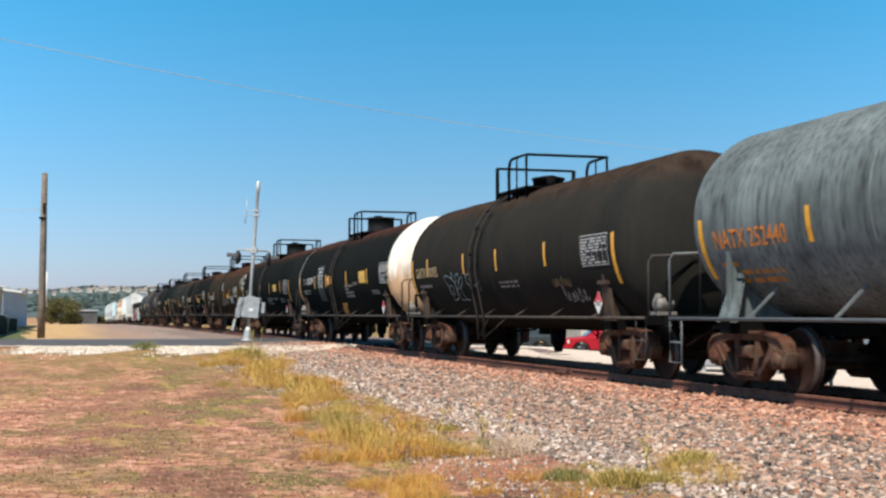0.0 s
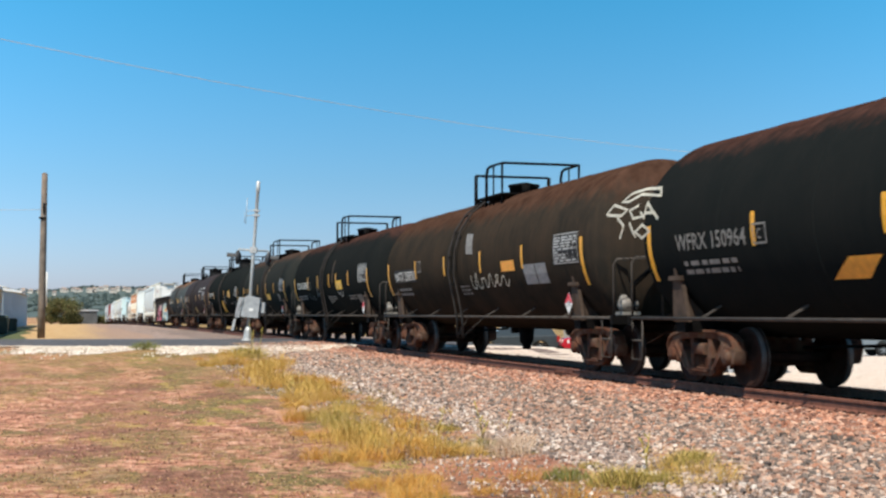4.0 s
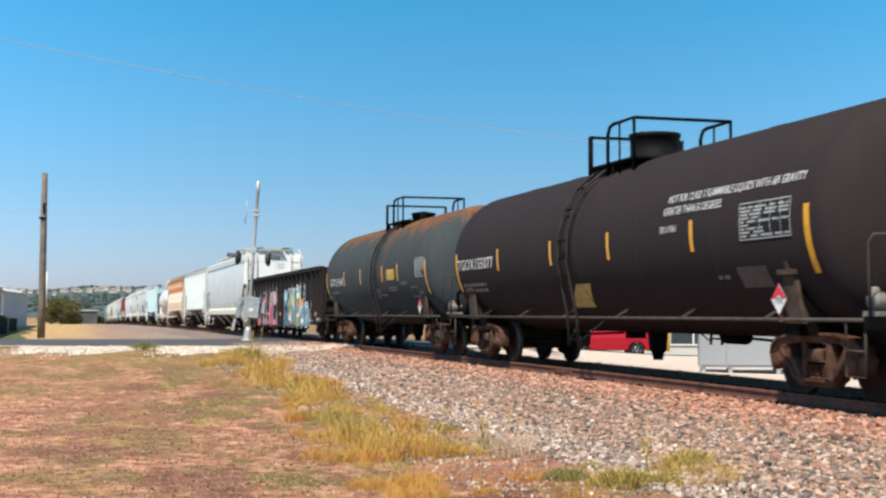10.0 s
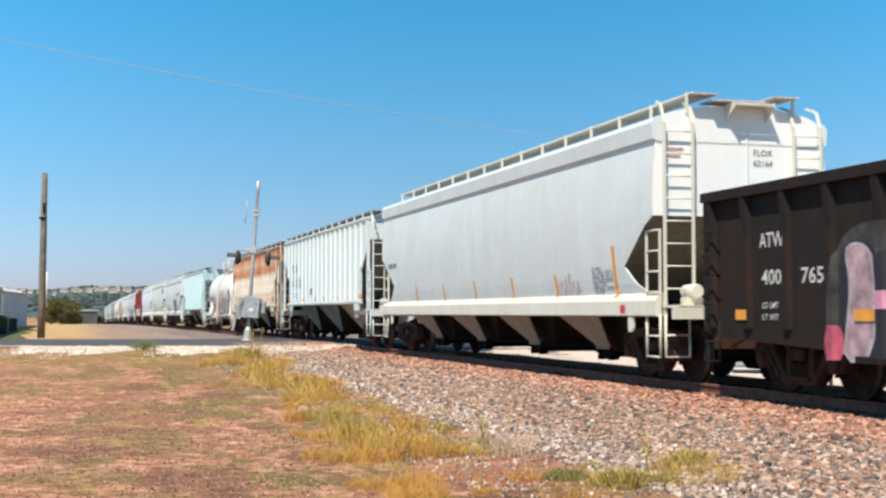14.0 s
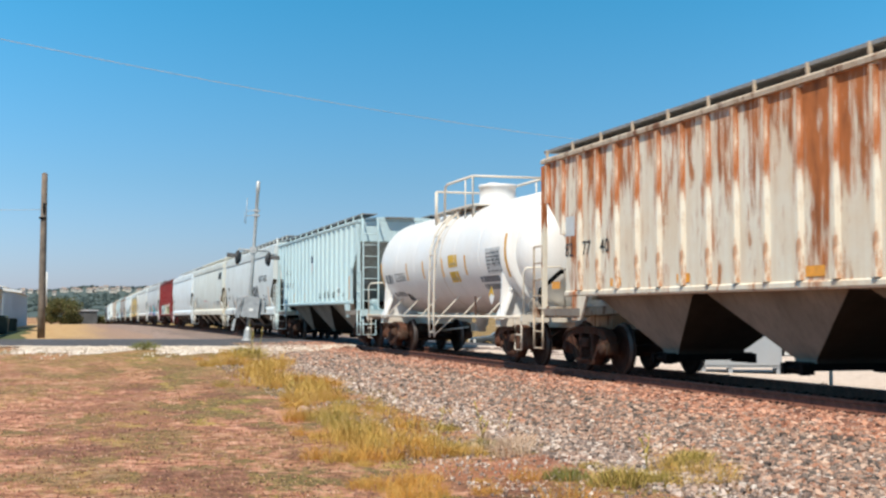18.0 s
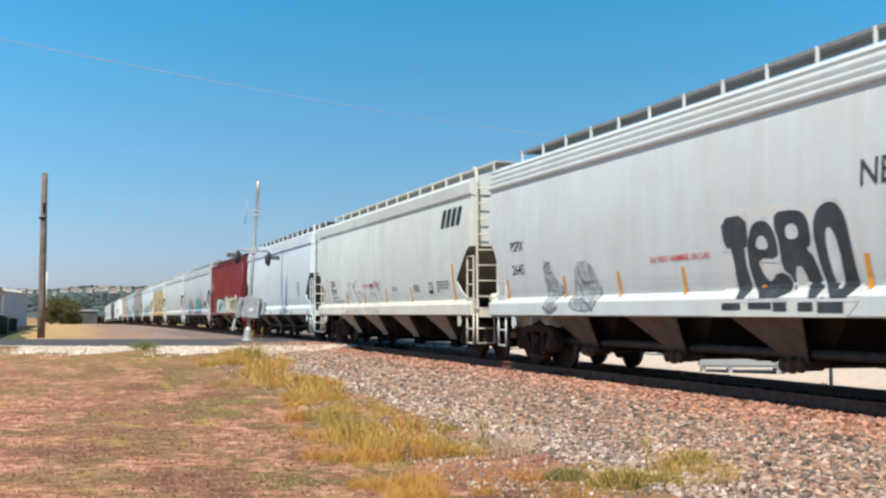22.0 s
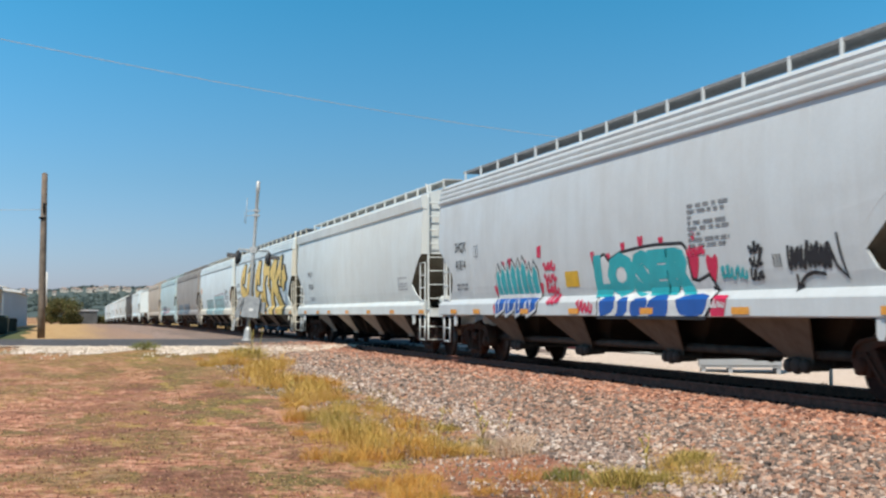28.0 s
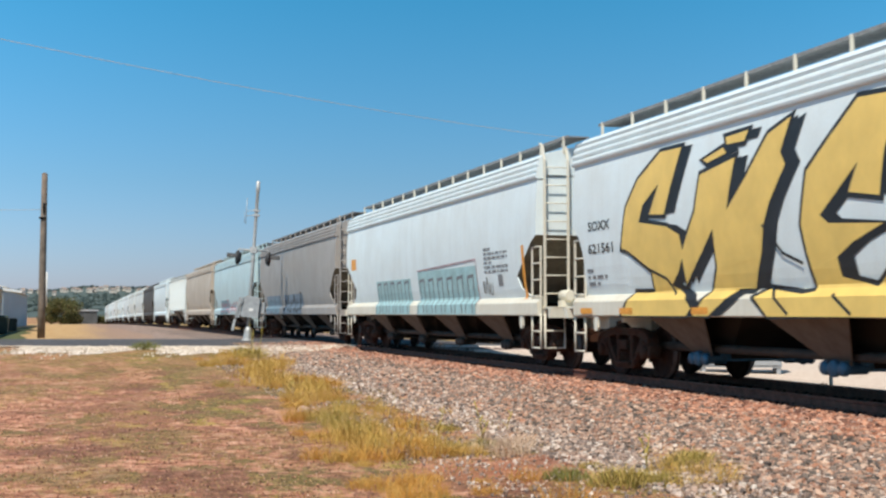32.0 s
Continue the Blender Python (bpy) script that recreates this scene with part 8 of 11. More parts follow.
car23 = round_hopper(398.9, 20.5, P_PALE, "pale hopper wagon with huge yellow painted letters", eave="ribs", rear_cut=0.35, trim=P_CREAM_TRIM, end_mat=P_CREAM_TRIM, gate=plain("gate_blue", (0.05, 0.14, 0.22), 0.5, 0.2, 0.3, 9))
G_GOLD = plain("spray_gold_yellow", (0.80, 0.555, 0.155), 0.5, 0, 0.12, 2)
G_INK = plain("spray_ink_black", (0.022, 0.026, 0.03), 0.55, 0, 0.3, 3)
OFFS[car23.name] = 0.67
SMERK = [
    [(-5.56, 3.64), (-5.78, 3.24), (-6.12, 2.65), (-6.64, 2.69), (-6.29, 3.15), (-6.88, 2.86), (-7.05, 2.59), (-6.06, 2.46), (-5.64, 2.31), (-5.56, 2.01), (-5.78, 1.74), (-6.06, 1.55), (-5.56, 1.39), (-5.29, 1.19), (-5.45, 1.07), (-7.79, 1.07), (-7.42, 1.45), (-6.7, 1.44), (-6.7, 1.8), (-7.54, 2.15), (-7.79, 2.2), (-7.54, 2.86), (-7.09, 3.28), (-6.29, 3.65)],
    [(-2.47, 3.66), (-2.7, 3.22), (-2.57, 3.05), (-2.98, 2.59), (-3.17, 2.3), (-3.27, 1.95), (-3.56, 1.45), (-4, 1.45), (-4.32, 1.27), (-4.76, 1.07), (-5.24, 1.07), (-4.81, 1.38), (-4.55, 1.76), (-4.58, 2.33), (-4.97, 2), (-5.56, 1.55), (-5.62, 2.02), (-5.1, 2.62), (-4.92, 3.15), (-3.89, 3.29), (-4.04, 2.87), (-4.14, 2.57), (-3.58, 2.99), (-3.03, 3.5)],
    [(-4.84, 3.36), (-4.24, 3.47), (-4.14, 3.38), (-4.71, 3.3)],
    [(-4.19, 3.61), (-3.55, 3.63), (-3.65, 3.49), (-4.14, 3.5)],
    [(-0.13, 3.62), (-0.26, 3.34), (-0.46, 3), (-0.58, 2.47), (-1.19, 2.56), (-0.98, 2.9), (-1.44, 2.58), (-1.82, 2.33), (-1.65, 2.22), (-0.55, 2.15), (-1.19, 1.96), (-1.53, 1.8), (-1.49, 1.56), (-0.79, 1.43), (-0.53, 1.61), (-0.43, 1.87), (-0.24, 2.13), (0.22, 2.11), (0.18, 1.79), (0.14, 1.47), (-0.24, 1.18), (-0.02, 1.07), (-3.11, 1.07), (-3.46, 1.33), (-3.18, 1.44), (-2.31, 1.36), (-2.04, 1.39), (-2.19, 1.92), (-2.26, 2.24), (-2.08, 2.9), (-1.64, 3.22), (-1.01, 3.67)],
    [(1.71, 3.62), (1.57, 3.29), (2.23, 3.44), (2.47, 3.52), (2.7, 3.43), (2.62, 3.14), (2.69, 2.9), (2.57, 2.61), (2.53, 2.03), (2.14, 2.37), (1.93, 2.41), (2.22, 2.93), (1.57, 2.86), (1.05, 2.49), (1.19, 2.14), (1.13, 1.83), (1.35, 1.45), (1.28, 1.12), (0.86, 1.34), (0.23, 1.66), (0.22, 1.92), (0.52, 2.61), (0.79, 2.91), (0.52, 3.06), (0.8, 3.42), (0.89, 3.66)],
    [(4.76, 3.61), (4.71, 3.45), (4.54, 3.04), (4, 2.58), (5.43, 3.33), (5.62, 3.59), (6.19, 3.64), (6.21, 3.55), (6.06, 3.06), (5.71, 2.27), (5.39, 2.33), (5.49, 2.85), (4.73, 2.48), (4.94, 2.26), (5.31, 1.95), (5.76, 1.65), (6.19, 1.44), (6.2, 1.07), (4.77, 1.07), (4.11, 1.31), (4.9, 1.45), (4.45, 1.63), (4.39, 1.79), (3.71, 2.15), (3.45, 1.77), (3.59, 1.37), (3.41, 1.2), (3.55, 1.07), (2.44, 1.07), (2.07, 1.21), (2.52, 1.44), (2.68, 1.85), (3.29, 2.4), (3.32, 2.68), (3.14, 2.64), (2.82, 2.89), (2.79, 3.07), (3.73, 3.5), (3.87, 3.62)],
    [(6.6, 3.21), (6.73, 3.21), (7.36, 2.61), (7.3, 2.55), (6.78, 2.41), (6.51, 2.08), (6.29, 2.12), (6.27, 2.27), (5.98, 2.29), (6.17, 2.99), (6.41, 2.98)],
]
for letter in SMERK:
    for du, de in ((0.34, 0.008), (0.17, 0.010)):
        poly(car23, [(u + du, max(v, 1.068)) for u, v in letter], RS, G_INK, "painted_shadow", "black painted shadow of a letter", de)
    stroke(car23, [(u, max(v, 1.10)) for u, v in letter], 0.13, RS, G_INK, "painted_edge", "black painted edge of a letter", 0.013, True)
    poly(car23, letter, RS, G_GOLD, "painted_letter", "huge golden yellow painted letter", 0.020)
for pts in ([(0.25, 1.95), (0.75, 1.75), (1.05, 1.5)], [(0.2, 1.85), (0.7, 1.65)], [(4.75, 1.6), (5.0, 1.95), (5.3, 2.2)], [(4.9, 1.5), (5.15, 1.9)], [(-3.2, 2.3), (-2.75, 1.9), (-2.3, 1.75)], [(-6.9, 1.85), (-6.2, 1.65), (-5.9, 1.4)], [(4.9, 1.45), (5.2, 1.3)], [(-3.3, 1.6), (-2.9, 1.3), (-2.6, 1.1)], [(-1.6, 1.35), (-1.2, 1.1)]):
    stroke(car23, pts, 0.045, RS, G_INK, "painted_line", "", 0.024)
words(car23, "SOXX", -9.2, 2.57, 0.16, RS, M_STENCIL_BLACK, 0.004, width=0.96)
words(car23, "621561", -9.25, 2.17, 0.16, RS, M_STENCIL_BLACK, 0.004, width=1.1)
lines(car23, -9.35, -8.5, 1.6, 1.95, 3, RS, M_STENCIL_GREY, 84)
for u in (-9.3, -7.6, -5.0, 1.4, 4.4, 8.3):
    panel(car23, u - 0.26, u + 0.26, 1.10, 1.20, RS, M_SAFETY, "reflective_patch", "amber reflective patch", 0.026)

car24 = round_hopper(419.4, 20.0, P_PALE, "pale blue-grey hopper wagon with faded teal letters", eave="ribs", trim=P_CREAM_TRIM)
OFFS[car24.name] = 0.65
G_FADE = plain("faded_teal_spray", (0.36, 0.55, 0.56), 0.6, 0, 0.2, 3)
for u0, u1, n in ((-5.5, -1.5, 5), (-0.7, 4.4, 6)):
    panel(car24, u0, u1, 1.08, 2.05 if u0 < -1 else 2.2, RS, G_FADE, "painted_block", "faded teal block of letters", 0.008)
    w = (u1 - u0) / n
    for k in range(n):
        a = u0 + k * w
        stroke(car24, [(a + 0.1, 1.12), (a + 0.15, 1.95), (a + w * 0.7, 1.98), (a + w * 0.6, 1.5), (a + w * 0.8, 1.12)], 0.07, RS, M_STENCIL_GREY, "painted_line", "", 0.012)
stroke(car24, [(-0.7, 2.22), (4.4, 2.34), (4.45, 1.3)], 0.04, RS, G_PINK2, "painted_line", "", 0.013)
lines(car24, 5.0, 6.6, 2.0, 2.6, 6, RS, M_STENCIL_GREY, 86)
panel(car24, 5.9, 6.2, 1.7, 1.95, RS, M_STENCIL_GREY, "notice")
scrawl(car24, 4.8, 5.5, 1.5, 2.0, RS, M_STENCIL_BLACK, 87, 0.03, 3)
panel(car24, -8.9, -8.2, 2.5, 2.85, RS, M_SAFETY, "amber_patch", "amber square patch")
panel(car24, 7.5, 7.65, 1.4, 2.5, RS, M_SAFETY, "reflective_strip")

y = 439.4
FAR = [(P_TAUPE, "taupe covered hopper wagon with dark scrawls"), (P_BLUE, "pale blue covered hopper wagon with faint paint"), (P_TAN, "tan covered hopper wagon"), (P_RIB, "grey ribbed covered hopper wagon"),
       (P_PALE, "pale covered hopper wagon far back in the train"), (P_DARKCAR, "dark covered hopper wagon far back in the train")]
FAR += [(c, "light grey hopper wagon far back in the train") for c in (P_LIGHT, P_LIGHT, P_SMOOTH, P_PALE, P_LIGHT, P_SMOOTH, P_PALE, P_LIGHT, P_SMOOTH, P_LIGHT, P_LIGHT)]
for k, (c, lab) in enumerate(FAR):
    if k == 3:
        ribbed_hopper(y, 19.5, c, lab)
        y += 19.5
        continue
    w = round_hopper(y, 20.3, c, lab, eave="ribs" if k < 2 else "band")
    if k == 0:
        for u0, u1, sd, m in ((-7.5, -3.5, 90, G_LBLUE), (-2.5, 2.0, 91, M_STENCIL_BLACK)):
            panel(w, u0, u1, 1.1, 1.9, RS, plain("faded_blue_spray", (0.20, 0.25, 0.30), 0.6, 0, 0.4, 2), "painted_block", "", 0.008)
            scrawl(w, u0, u1, 1.15, 2.0, RS, m, sd, 0.10, 6)
    if k == 1:
        panel(w, -6, -2, 1.1, 1.9, RS, G_LBLUE, "painted_block", "", 0.008)
        scrawl(w, -6, 2, 1.15, 2.0, RS, G_PINK, 92, 0.08, 8)
    y += 20.3


# ---- ground ----
STREET_DIR = Vector((math.cos(radians(TURN)), -math.sin(radians(TURN)), 0))     # the street runs square to the camera's view
STREET_AWAY = Vector((math.sin(radians(TURN)), math.cos(radians(TURN)), 0))


def smooth_step(a, b, v):
    f = min(max((v - a) / (b - a), 0), 1)
    return f * f * (3 - 2 * f)


def ground_z(x, y):
    """Height of the land: a low field that rises to the street, a bed of stones along the track, and a slow fall far off."""
    base = -1.7e-5 * min(max(y, 0), 600) ** 2
    d = abs(x - CC)
    away = x * STREET_AWAY.x + y * STREET_AWAY.y
    up = smooth_step(14, 44, away)
    field = -0.52 + 0.42 * up
    if x > CC:
        field = -0.36 + 0.26 * smooth_step(40, 46, away) - 1.02 * smooth_step(33, 66, away) * smooth_step(CC + 4.5, CC + 11, x)
    bed = -0.20 + 0.14 * smooth_step(43.5, 45.5, away) * (1 - smooth_step(60, 62, away))
    z = bed + (field - bed) * smooth_step(1.5, 5.6, d)
    return base + z


M_GROUND, nt, b = nodes_of("dry_ground")
grit = noise_tex(nt, 17.0, 8, None, 0.85, True)
clod = noise_tex(nt, 4.2, 8, None, 0.72, True)
patch = noise_tex(nt, 1.0, 10, (1.0, 0.5, 1.0), 0.66, True)
wide = noise_tex(nt, 0.33, 5, None, 0.55, True)
soil = ramp(nt, clod, [(0.36, (0.15, 0.058, 0.038)), (0.43, (0.37, 0.160, 0.100)), (0.52, (0.59, 0.285, 0.177)), (0.64, (0.80, 0.49, 0.345))])
olive = ramp(nt, noise_tex(nt, 9.0, 6, None, 0.75, True), [(0.36, (0.060, 0.054, 0.025)), (0.50, (0.180, 0.150, 0.060)), (0.64, (0.42, 0.285, 0.115))])
lime = ramp(nt, clod, [(0.38, (0.22, 0.195, 0.035)), (0.60, (0.52, 0.39, 0.09))])
wine = ramp(nt, noise_tex(nt, 7.0, 6, None, 0.75, True), [(0.38, (0.085, 0.037, 0.031)), (0.60, (0.36, 0.165, 0.115))])
c1 = mixc(nt, ramp(nt, patch, [(0.475, (0, 0, 0)), (0.515, (0.9, 0.9, 0.9))]), soil, olive)
c2 = mixc(nt, ramp(nt, noise_tex(nt, 0.85, 10, (1.0, 0.5, 1.0), 0.68, True), [(0.505, (0, 0, 0)), (0.545, (0.85, 0.85, 0.85))]), c1, wine)
c3 = mixc(nt, ramp(nt, noise_tex(nt, 0.9, 10, (1.3, 0.6, 1.0), 0.7, True), [(0.57, (0, 0, 0)), (0.61, (0.75, 0.75, 0.75))]), c2, lime)
c4 = mixc(nt, ramp(nt, wide, [(0.50, (0, 0, 0)), (0.66, (0.6, 0.6, 0.6))]), c3, soil)
where = nt.nodes.new("ShaderNodeSeparateXYZ")
nt.links.new(nt.nodes.new("ShaderNodeNewGeometry").outputs["Position"], where.inputs[0])
for axis, a, b2, to, soft_, amount in ((1, 24.0, 40.0, mixc(nt, 0.45, olive, lime), 0.30, 0.55), (0, 2.2, -1.5, soil, 0.40, 0.85), (0, 1.0, 3.6, olive, 0.40, 0.5)):
    drift = nt.nodes.new("ShaderNodeMapRange")
    drift.inputs[1].default_value, drift.inputs[2].default_value = a, b2
    nt.links.new(where.outputs[axis], drift.inputs[0])
    blot = nt.nodes.new("ShaderNodeMath")
    blot.operation = "MULTIPLY"
    nt.links.new(drift.outputs[0], blot.inputs[0])
    nt.links.new(ramp(nt, noise_tex(nt, 0.8 + 0.2 * axis + 0.05 * a, 9, (1.0, 0.6, 1.0), 0.68, True), [(soft_, (0, 0, 0)), (soft_ + 0.22, (amount, amount, amount))]), blot.inputs[1])
    c4 = mixc(nt, blot.outputs[0], c4, to)
clay = nt.nodes.new("ShaderNodeVectorMath")      # a bare patch of red clay beside the weeds
clay.operation = "DISTANCE"
nt.links.new(nt.nodes.new("ShaderNodeNewGeometry").outputs["Position"], clay.inputs[0])
clay.inputs[1].default_value = (4.25, 12.7, -0.5)
rag = nt.nodes.new("ShaderNodeMath")
rag.operation = "MULTIPLY_ADD"
nt.links.new(noise_tex(nt, 1.8, 6, None, 0.7, True), rag.inputs[0])
rag.inputs[1].default_value = 2.4
nt.links.new(clay.outputs["Value"], rag.inputs[2])
red = nt.nodes.new("ShaderNodeMapRange")
red.inputs[1].default_value, red.inputs[2].default_value, red.inputs[3].default_value, red.inputs[4].default_value = 1.6, 2.4, 0.8, 0.0
nt.links.new(rag.outputs[0], red.inputs[0])
c4 = mixc(nt, red.outputs[0], c4, mixc(nt, clod, (0.36, 0.13, 0.07), (0.56, 0.25, 0.15)))
c4 = mixc(nt, 0.85, c4, ramp(nt, grit, [(0.36, (0.40, 0.36, 0.33)), (0.50, (1, 1, 1))]), "MULTIPLY")
nt.links.new(c4, b.inputs["Base Color"])
b.inputs["Roughness"].default_value = 0.95
b.inputs["Specular IOR Level"].default_value = 0.15
bump(nt, b, clod, 0.9, 0.07)


def land(bm):
    xs = sorted(set([-3000.0, -1500, -800, -400, -200, -120, -80, -60, -45] + list(np.arange(-36, 40.1, 1.0)) + [45, 60, 90, 140, 250, 500, 1000, 2000, 3500]))
    ys = [-600, -200, -80, -40, -20, -10] + list(np.arange(-4, 70, 1.0)) + list(np.arange(70, 200, 10.0)) + [230, 270, 330, 400, 500, 600, 900, 1500, 3000, 4500]
    grid = [[bm.verts.new((x, y, ground_z(x, y))) for x in xs] for y in ys]
    for r0, r1 in zip(grid, grid[1:]):
        for k in range(len(xs) - 1):
            f = bm.faces.new((r0[k], r0[k + 1], r1[k + 1], r1[k]))
            f.smooth = True


ground = tagged(one("ground", land, M_GROUND), "dry reddish ground with sparse olive grass", "ground", kind="structure")


def sheet(name, outline, material, label, lift=0.012, step=1.0, category="ground", sink=0):
    """A thin surface layer that follows the land; outline(u, v) gives x, y for u, v in 0..1."""
    nu, nv = step

    def fn(bm):
        g = []
        for i in range(nu + 1):
            row = []
            for j in range(nv + 1):
                x, y = outline(i / nu, j / nv)
                row.append(bm.verts.new((x, y, ground_z(x, y) + (lift if (0 < j or not sink) and (j > 1 or sink < 2) else -0.05 if j == 0 else 0.004))))
            g.append(row)
        for a, b in zip(g, g[1:]):
            for k in range(nv):
                f = bm.faces.new((a[k], b[k], b[k + 1], a[k + 1]))
                f.smooth = True
    return tagged(one(name, fn, material), label, category, kind="structure")


def granular(name, stops, scale, bumpy=0.5, rough=0.95, broad=0.3):
    m, nt, b = nodes_of(name)
    v = nt.nodes.new("ShaderNodeTexVoronoi")
    v.inputs["Scale"].default_value = scale
    nt.links.new(nt.nodes.new("ShaderNodeNewGeometry").outputs["Position"], v.inputs["Vector"])
    sep = nt.nodes.new("ShaderNodeSeparateColor")
    nt.links.new(v.outputs["Color"], sep.inputs[0])
    c = ramp(nt, sep.outputs[0], stops)
    big = ramp(nt, noise_tex(nt, 0.6, 5, None, 0.6, True), [(0.3, (0.72, 0.70, 0.68)), (0.7, (1, 1, 1))])
    c = mixc(nt, broad * 2, c, big, "MULTIPLY")
    nt.links.new(c, b.inputs["Base Color"])
    b.inputs["Roughness"].default_value = rough
    bump(nt, b, v.outputs["Distance"], bumpy, 0.03)
    return m


M_BED = granular("ballast_bed", [(0.0, (0.085, 0.062, 0.053)), (0.4, (0.20, 0.145, 0.120)), (0.7, (0.31, 0.215, 0.172)), (1.0, (0.42, 0.335, 0.285))], 24)
M_WHITE_GRAVEL = granular("white_gravel", [(0.0, (0.62, 0.52, 0.44)), (0.5, (0.80, 0.70, 0.61)), (1.0, (0.88, 0.81, 0.73))], 11, 0.6)
M_LOT = granular("pale_lot", [(0.0, (0.52, 0.40, 0.31)), (0.5, (0.66, 0.53, 0.43)), (1.0, (0.76, 0.65, 0.55))], 18, 0.5, 0.95, 0.12)
M_ASPHALT = granular("street_asphalt", [(0.0, (0.047, 0.045, 0.049)), (0.6, (0.086, 0.082, 0.086)), (1.0, (0.146, 0.135, 0.131))], 60, 0.2, 0.85, 0.25)
M_CONCRETE = granular("pale_concrete", [(0.0, (0.44, 0.42, 0.38)), (1.0, (0.58, 0.55, 0.50))], 30, 0.15, 0.85)
M_KERB = granular("gutter_grey", [(0.0, (0.16, 0.16, 0.16)), (1.0, (0.26, 0.25, 0.24))], 40, 0.2)
M_TAN = granular("straw_field", [(0.0, (0.42, 0.245, 0.095)), (0.5, (0.54, 0.340, 0.145)), (1.0, (0.62, 0.43, 0.22))], 3, 0.3)
M_YARD = granular("stony_yard", [(0.0, (0.15, 0.10, 0.082)), (0.5, (0.31, 0.215, 0.17)), (1.0, (0.46, 0.345, 0.28))], 7)
M_LAWN = granular("green_lawn", [(0.0, (0.045, 0.065, 0.02)), (0.5, (0.085, 0.105, 0.03)), (1.0, (0.16, 0.16, 0.055))], 4, 0.3)


nt = M_TAN.node_tree
b = nt.nodes["Principled BSDF"]
straw = b.inputs["Base Color"].links[0].from_socket
place = nt.nodes.new("ShaderNodeSeparateXYZ")
nt.links.new(nt.nodes.new("ShaderNodeNewGeometry").outputs["Position"], place.inputs[0])
slant = nt.nodes.new("ShaderNodeMath")           # the border drifts away from the track further off
slant.operation = "MULTIPLY_ADD"
nt.links.new(place.outputs[1], slant.inputs[0])
slant.inputs[1].default_value = -0.0095
nt.links.new(place.outputs[0], slant.inputs[2])
ragged = nt.nodes.new("ShaderNodeMath")
ragged.operation = "MULTIPLY_ADD"
nt.links.new(noise_tex(nt, 0.55, 8, (1.0, 0.25, 1.0), 0.7, True), ragged.inputs[0])
ragged.inputs[1].default_value = 5.0
nt.links.new(slant.outputs[0], ragged.inputs[2])
border = nt.nodes.new("ShaderNodeMapRange")
border.inputs[1].default_value, border.inputs[2].default_value = 2.2, 4.4
nt.links.new(ragged.outputs[0], border.inputs[0])
stony = ramp(nt, noise_tex(nt, 5.0, 6, None, 0.75, True), [(0.35, (0.19, 0.118, 0.085)), (0.65, (0.45, 0.295, 0.205))])
nt.links.new(mixc(nt, border.outputs[0], straw, stony), b.inputs["Base Color"])


def street_xy(u0, u1, a0, a1):
    return lambda u, v: tuple((STREET_DIR * (u0 + (u1 - u0) * u) + STREET_AWAY * (a0 + (a1 - a0) * v)).to_2d())


sheet("ballast_bed", lambda u, v: (CC - 4.8 + 10.2 * v + (0.35 * math.sin(u * 47) + 0.2 * math.sin(u * 131)) * (1 - v), -14 + 120 * u), M_BED, "bed of crushed stone under the track", 0.02, (120, 34), sink=2)
def verge_width(u):
    """How far the white gravel reaches from the street into the field."""
    w = 0.3 + 6.3 * smooth_step(-15.0, -12.6, u) * (1 - smooth_step(-10.8, -10.0, u)) + 6.0 * smooth_step(-9.7, -8.8, u) * (1 - smooth_step(-5.4, -3.2, u)) + 2.4 * smooth_step(-10.8, -10.0, u) * (1 - smooth_step(-9.7, -8.8, u))
    return w * (1 + 0.16 * math.sin(u * 2.3 + 1) + 0.10 * math.sin(u * 7.1)) + 0.15 * math.sin(u * 13.7)


sheet("gravel_verge", lambda u, v: tuple((STREET_DIR * (-20 + 24 * u) + STREET_AWAY * (45.6 - verge_width(-20 + 24 * u) * (1 - v))).to_2d()), M_WHITE_GRAVEL, "strip of white gravel beside the street", 0.045, (120, 8), sink=1)
sheet("street", street_xy(-80, 14, 45.5, 58.0), M_ASPHALT, "grey asphalt street across the railway", 0.05, (94, 12), "road")
sheet("street_edge", street_xy(-80, 6, 58.0, 60.5), M_KERB, "worn pale edge of the street", 0.020, (80, 2), "road")
sheet("gravel_yard", lambda u, v: (1.0 + 2.5 * u + (CC - 1.0 - 2.5 * u) * v, 59.5 + 270 * u), M_YARD, "stony ground between the straw field and the track", 0.006, (60, 8))
sheet("lawn", lambda u, v: (-9 + 6.9 * v + 0.25 * math.sin(u * 21) - 0.9 * u, 61 + 62 * u), M_LAWN, "patch of green grass beside the sheds", 0.030, (40, 6))
sheet("straw_field", lambda u, v: (-40 + (43.7 + 2.5 * u + 0.5 * math.sin(u * 17) + 0.3 * math.sin(u * 41)) * v, 60.5 + 262 * u), M_TAN, "field of mown straw-coloured grass beyond the street", 0.012, (50, 12))
sheet("lot", lambda u, v: (CC + 2.6 + 46.0 * v, -10 + (58 - (CC + 2.6 + 46.0 * v) * STREET_AWAY.x) / STREET_AWAY.y * u + 10 * u), M_LOT, "pale gravel lot beyond the track", 0.020, (60, 46))
sheet("far_ballast", lambda u, v: (CC + 2.4 + 1.6 * v, 30 + 36 * u), M_BED, "grey stone ground beyond the track", 0.016, (30, 8))
sheet("gutter", street_xy(6, 60, 58.0, 62.5), M_KERB, "grey gutter strip of the side street", 0.026, (54, 4), "road")
sheet("side_street", street_xy(6, 60, 62.5, 82.0), M_CONCRETE, "pale concrete side street beyond the lot", 0.022, (54, 12), "road")

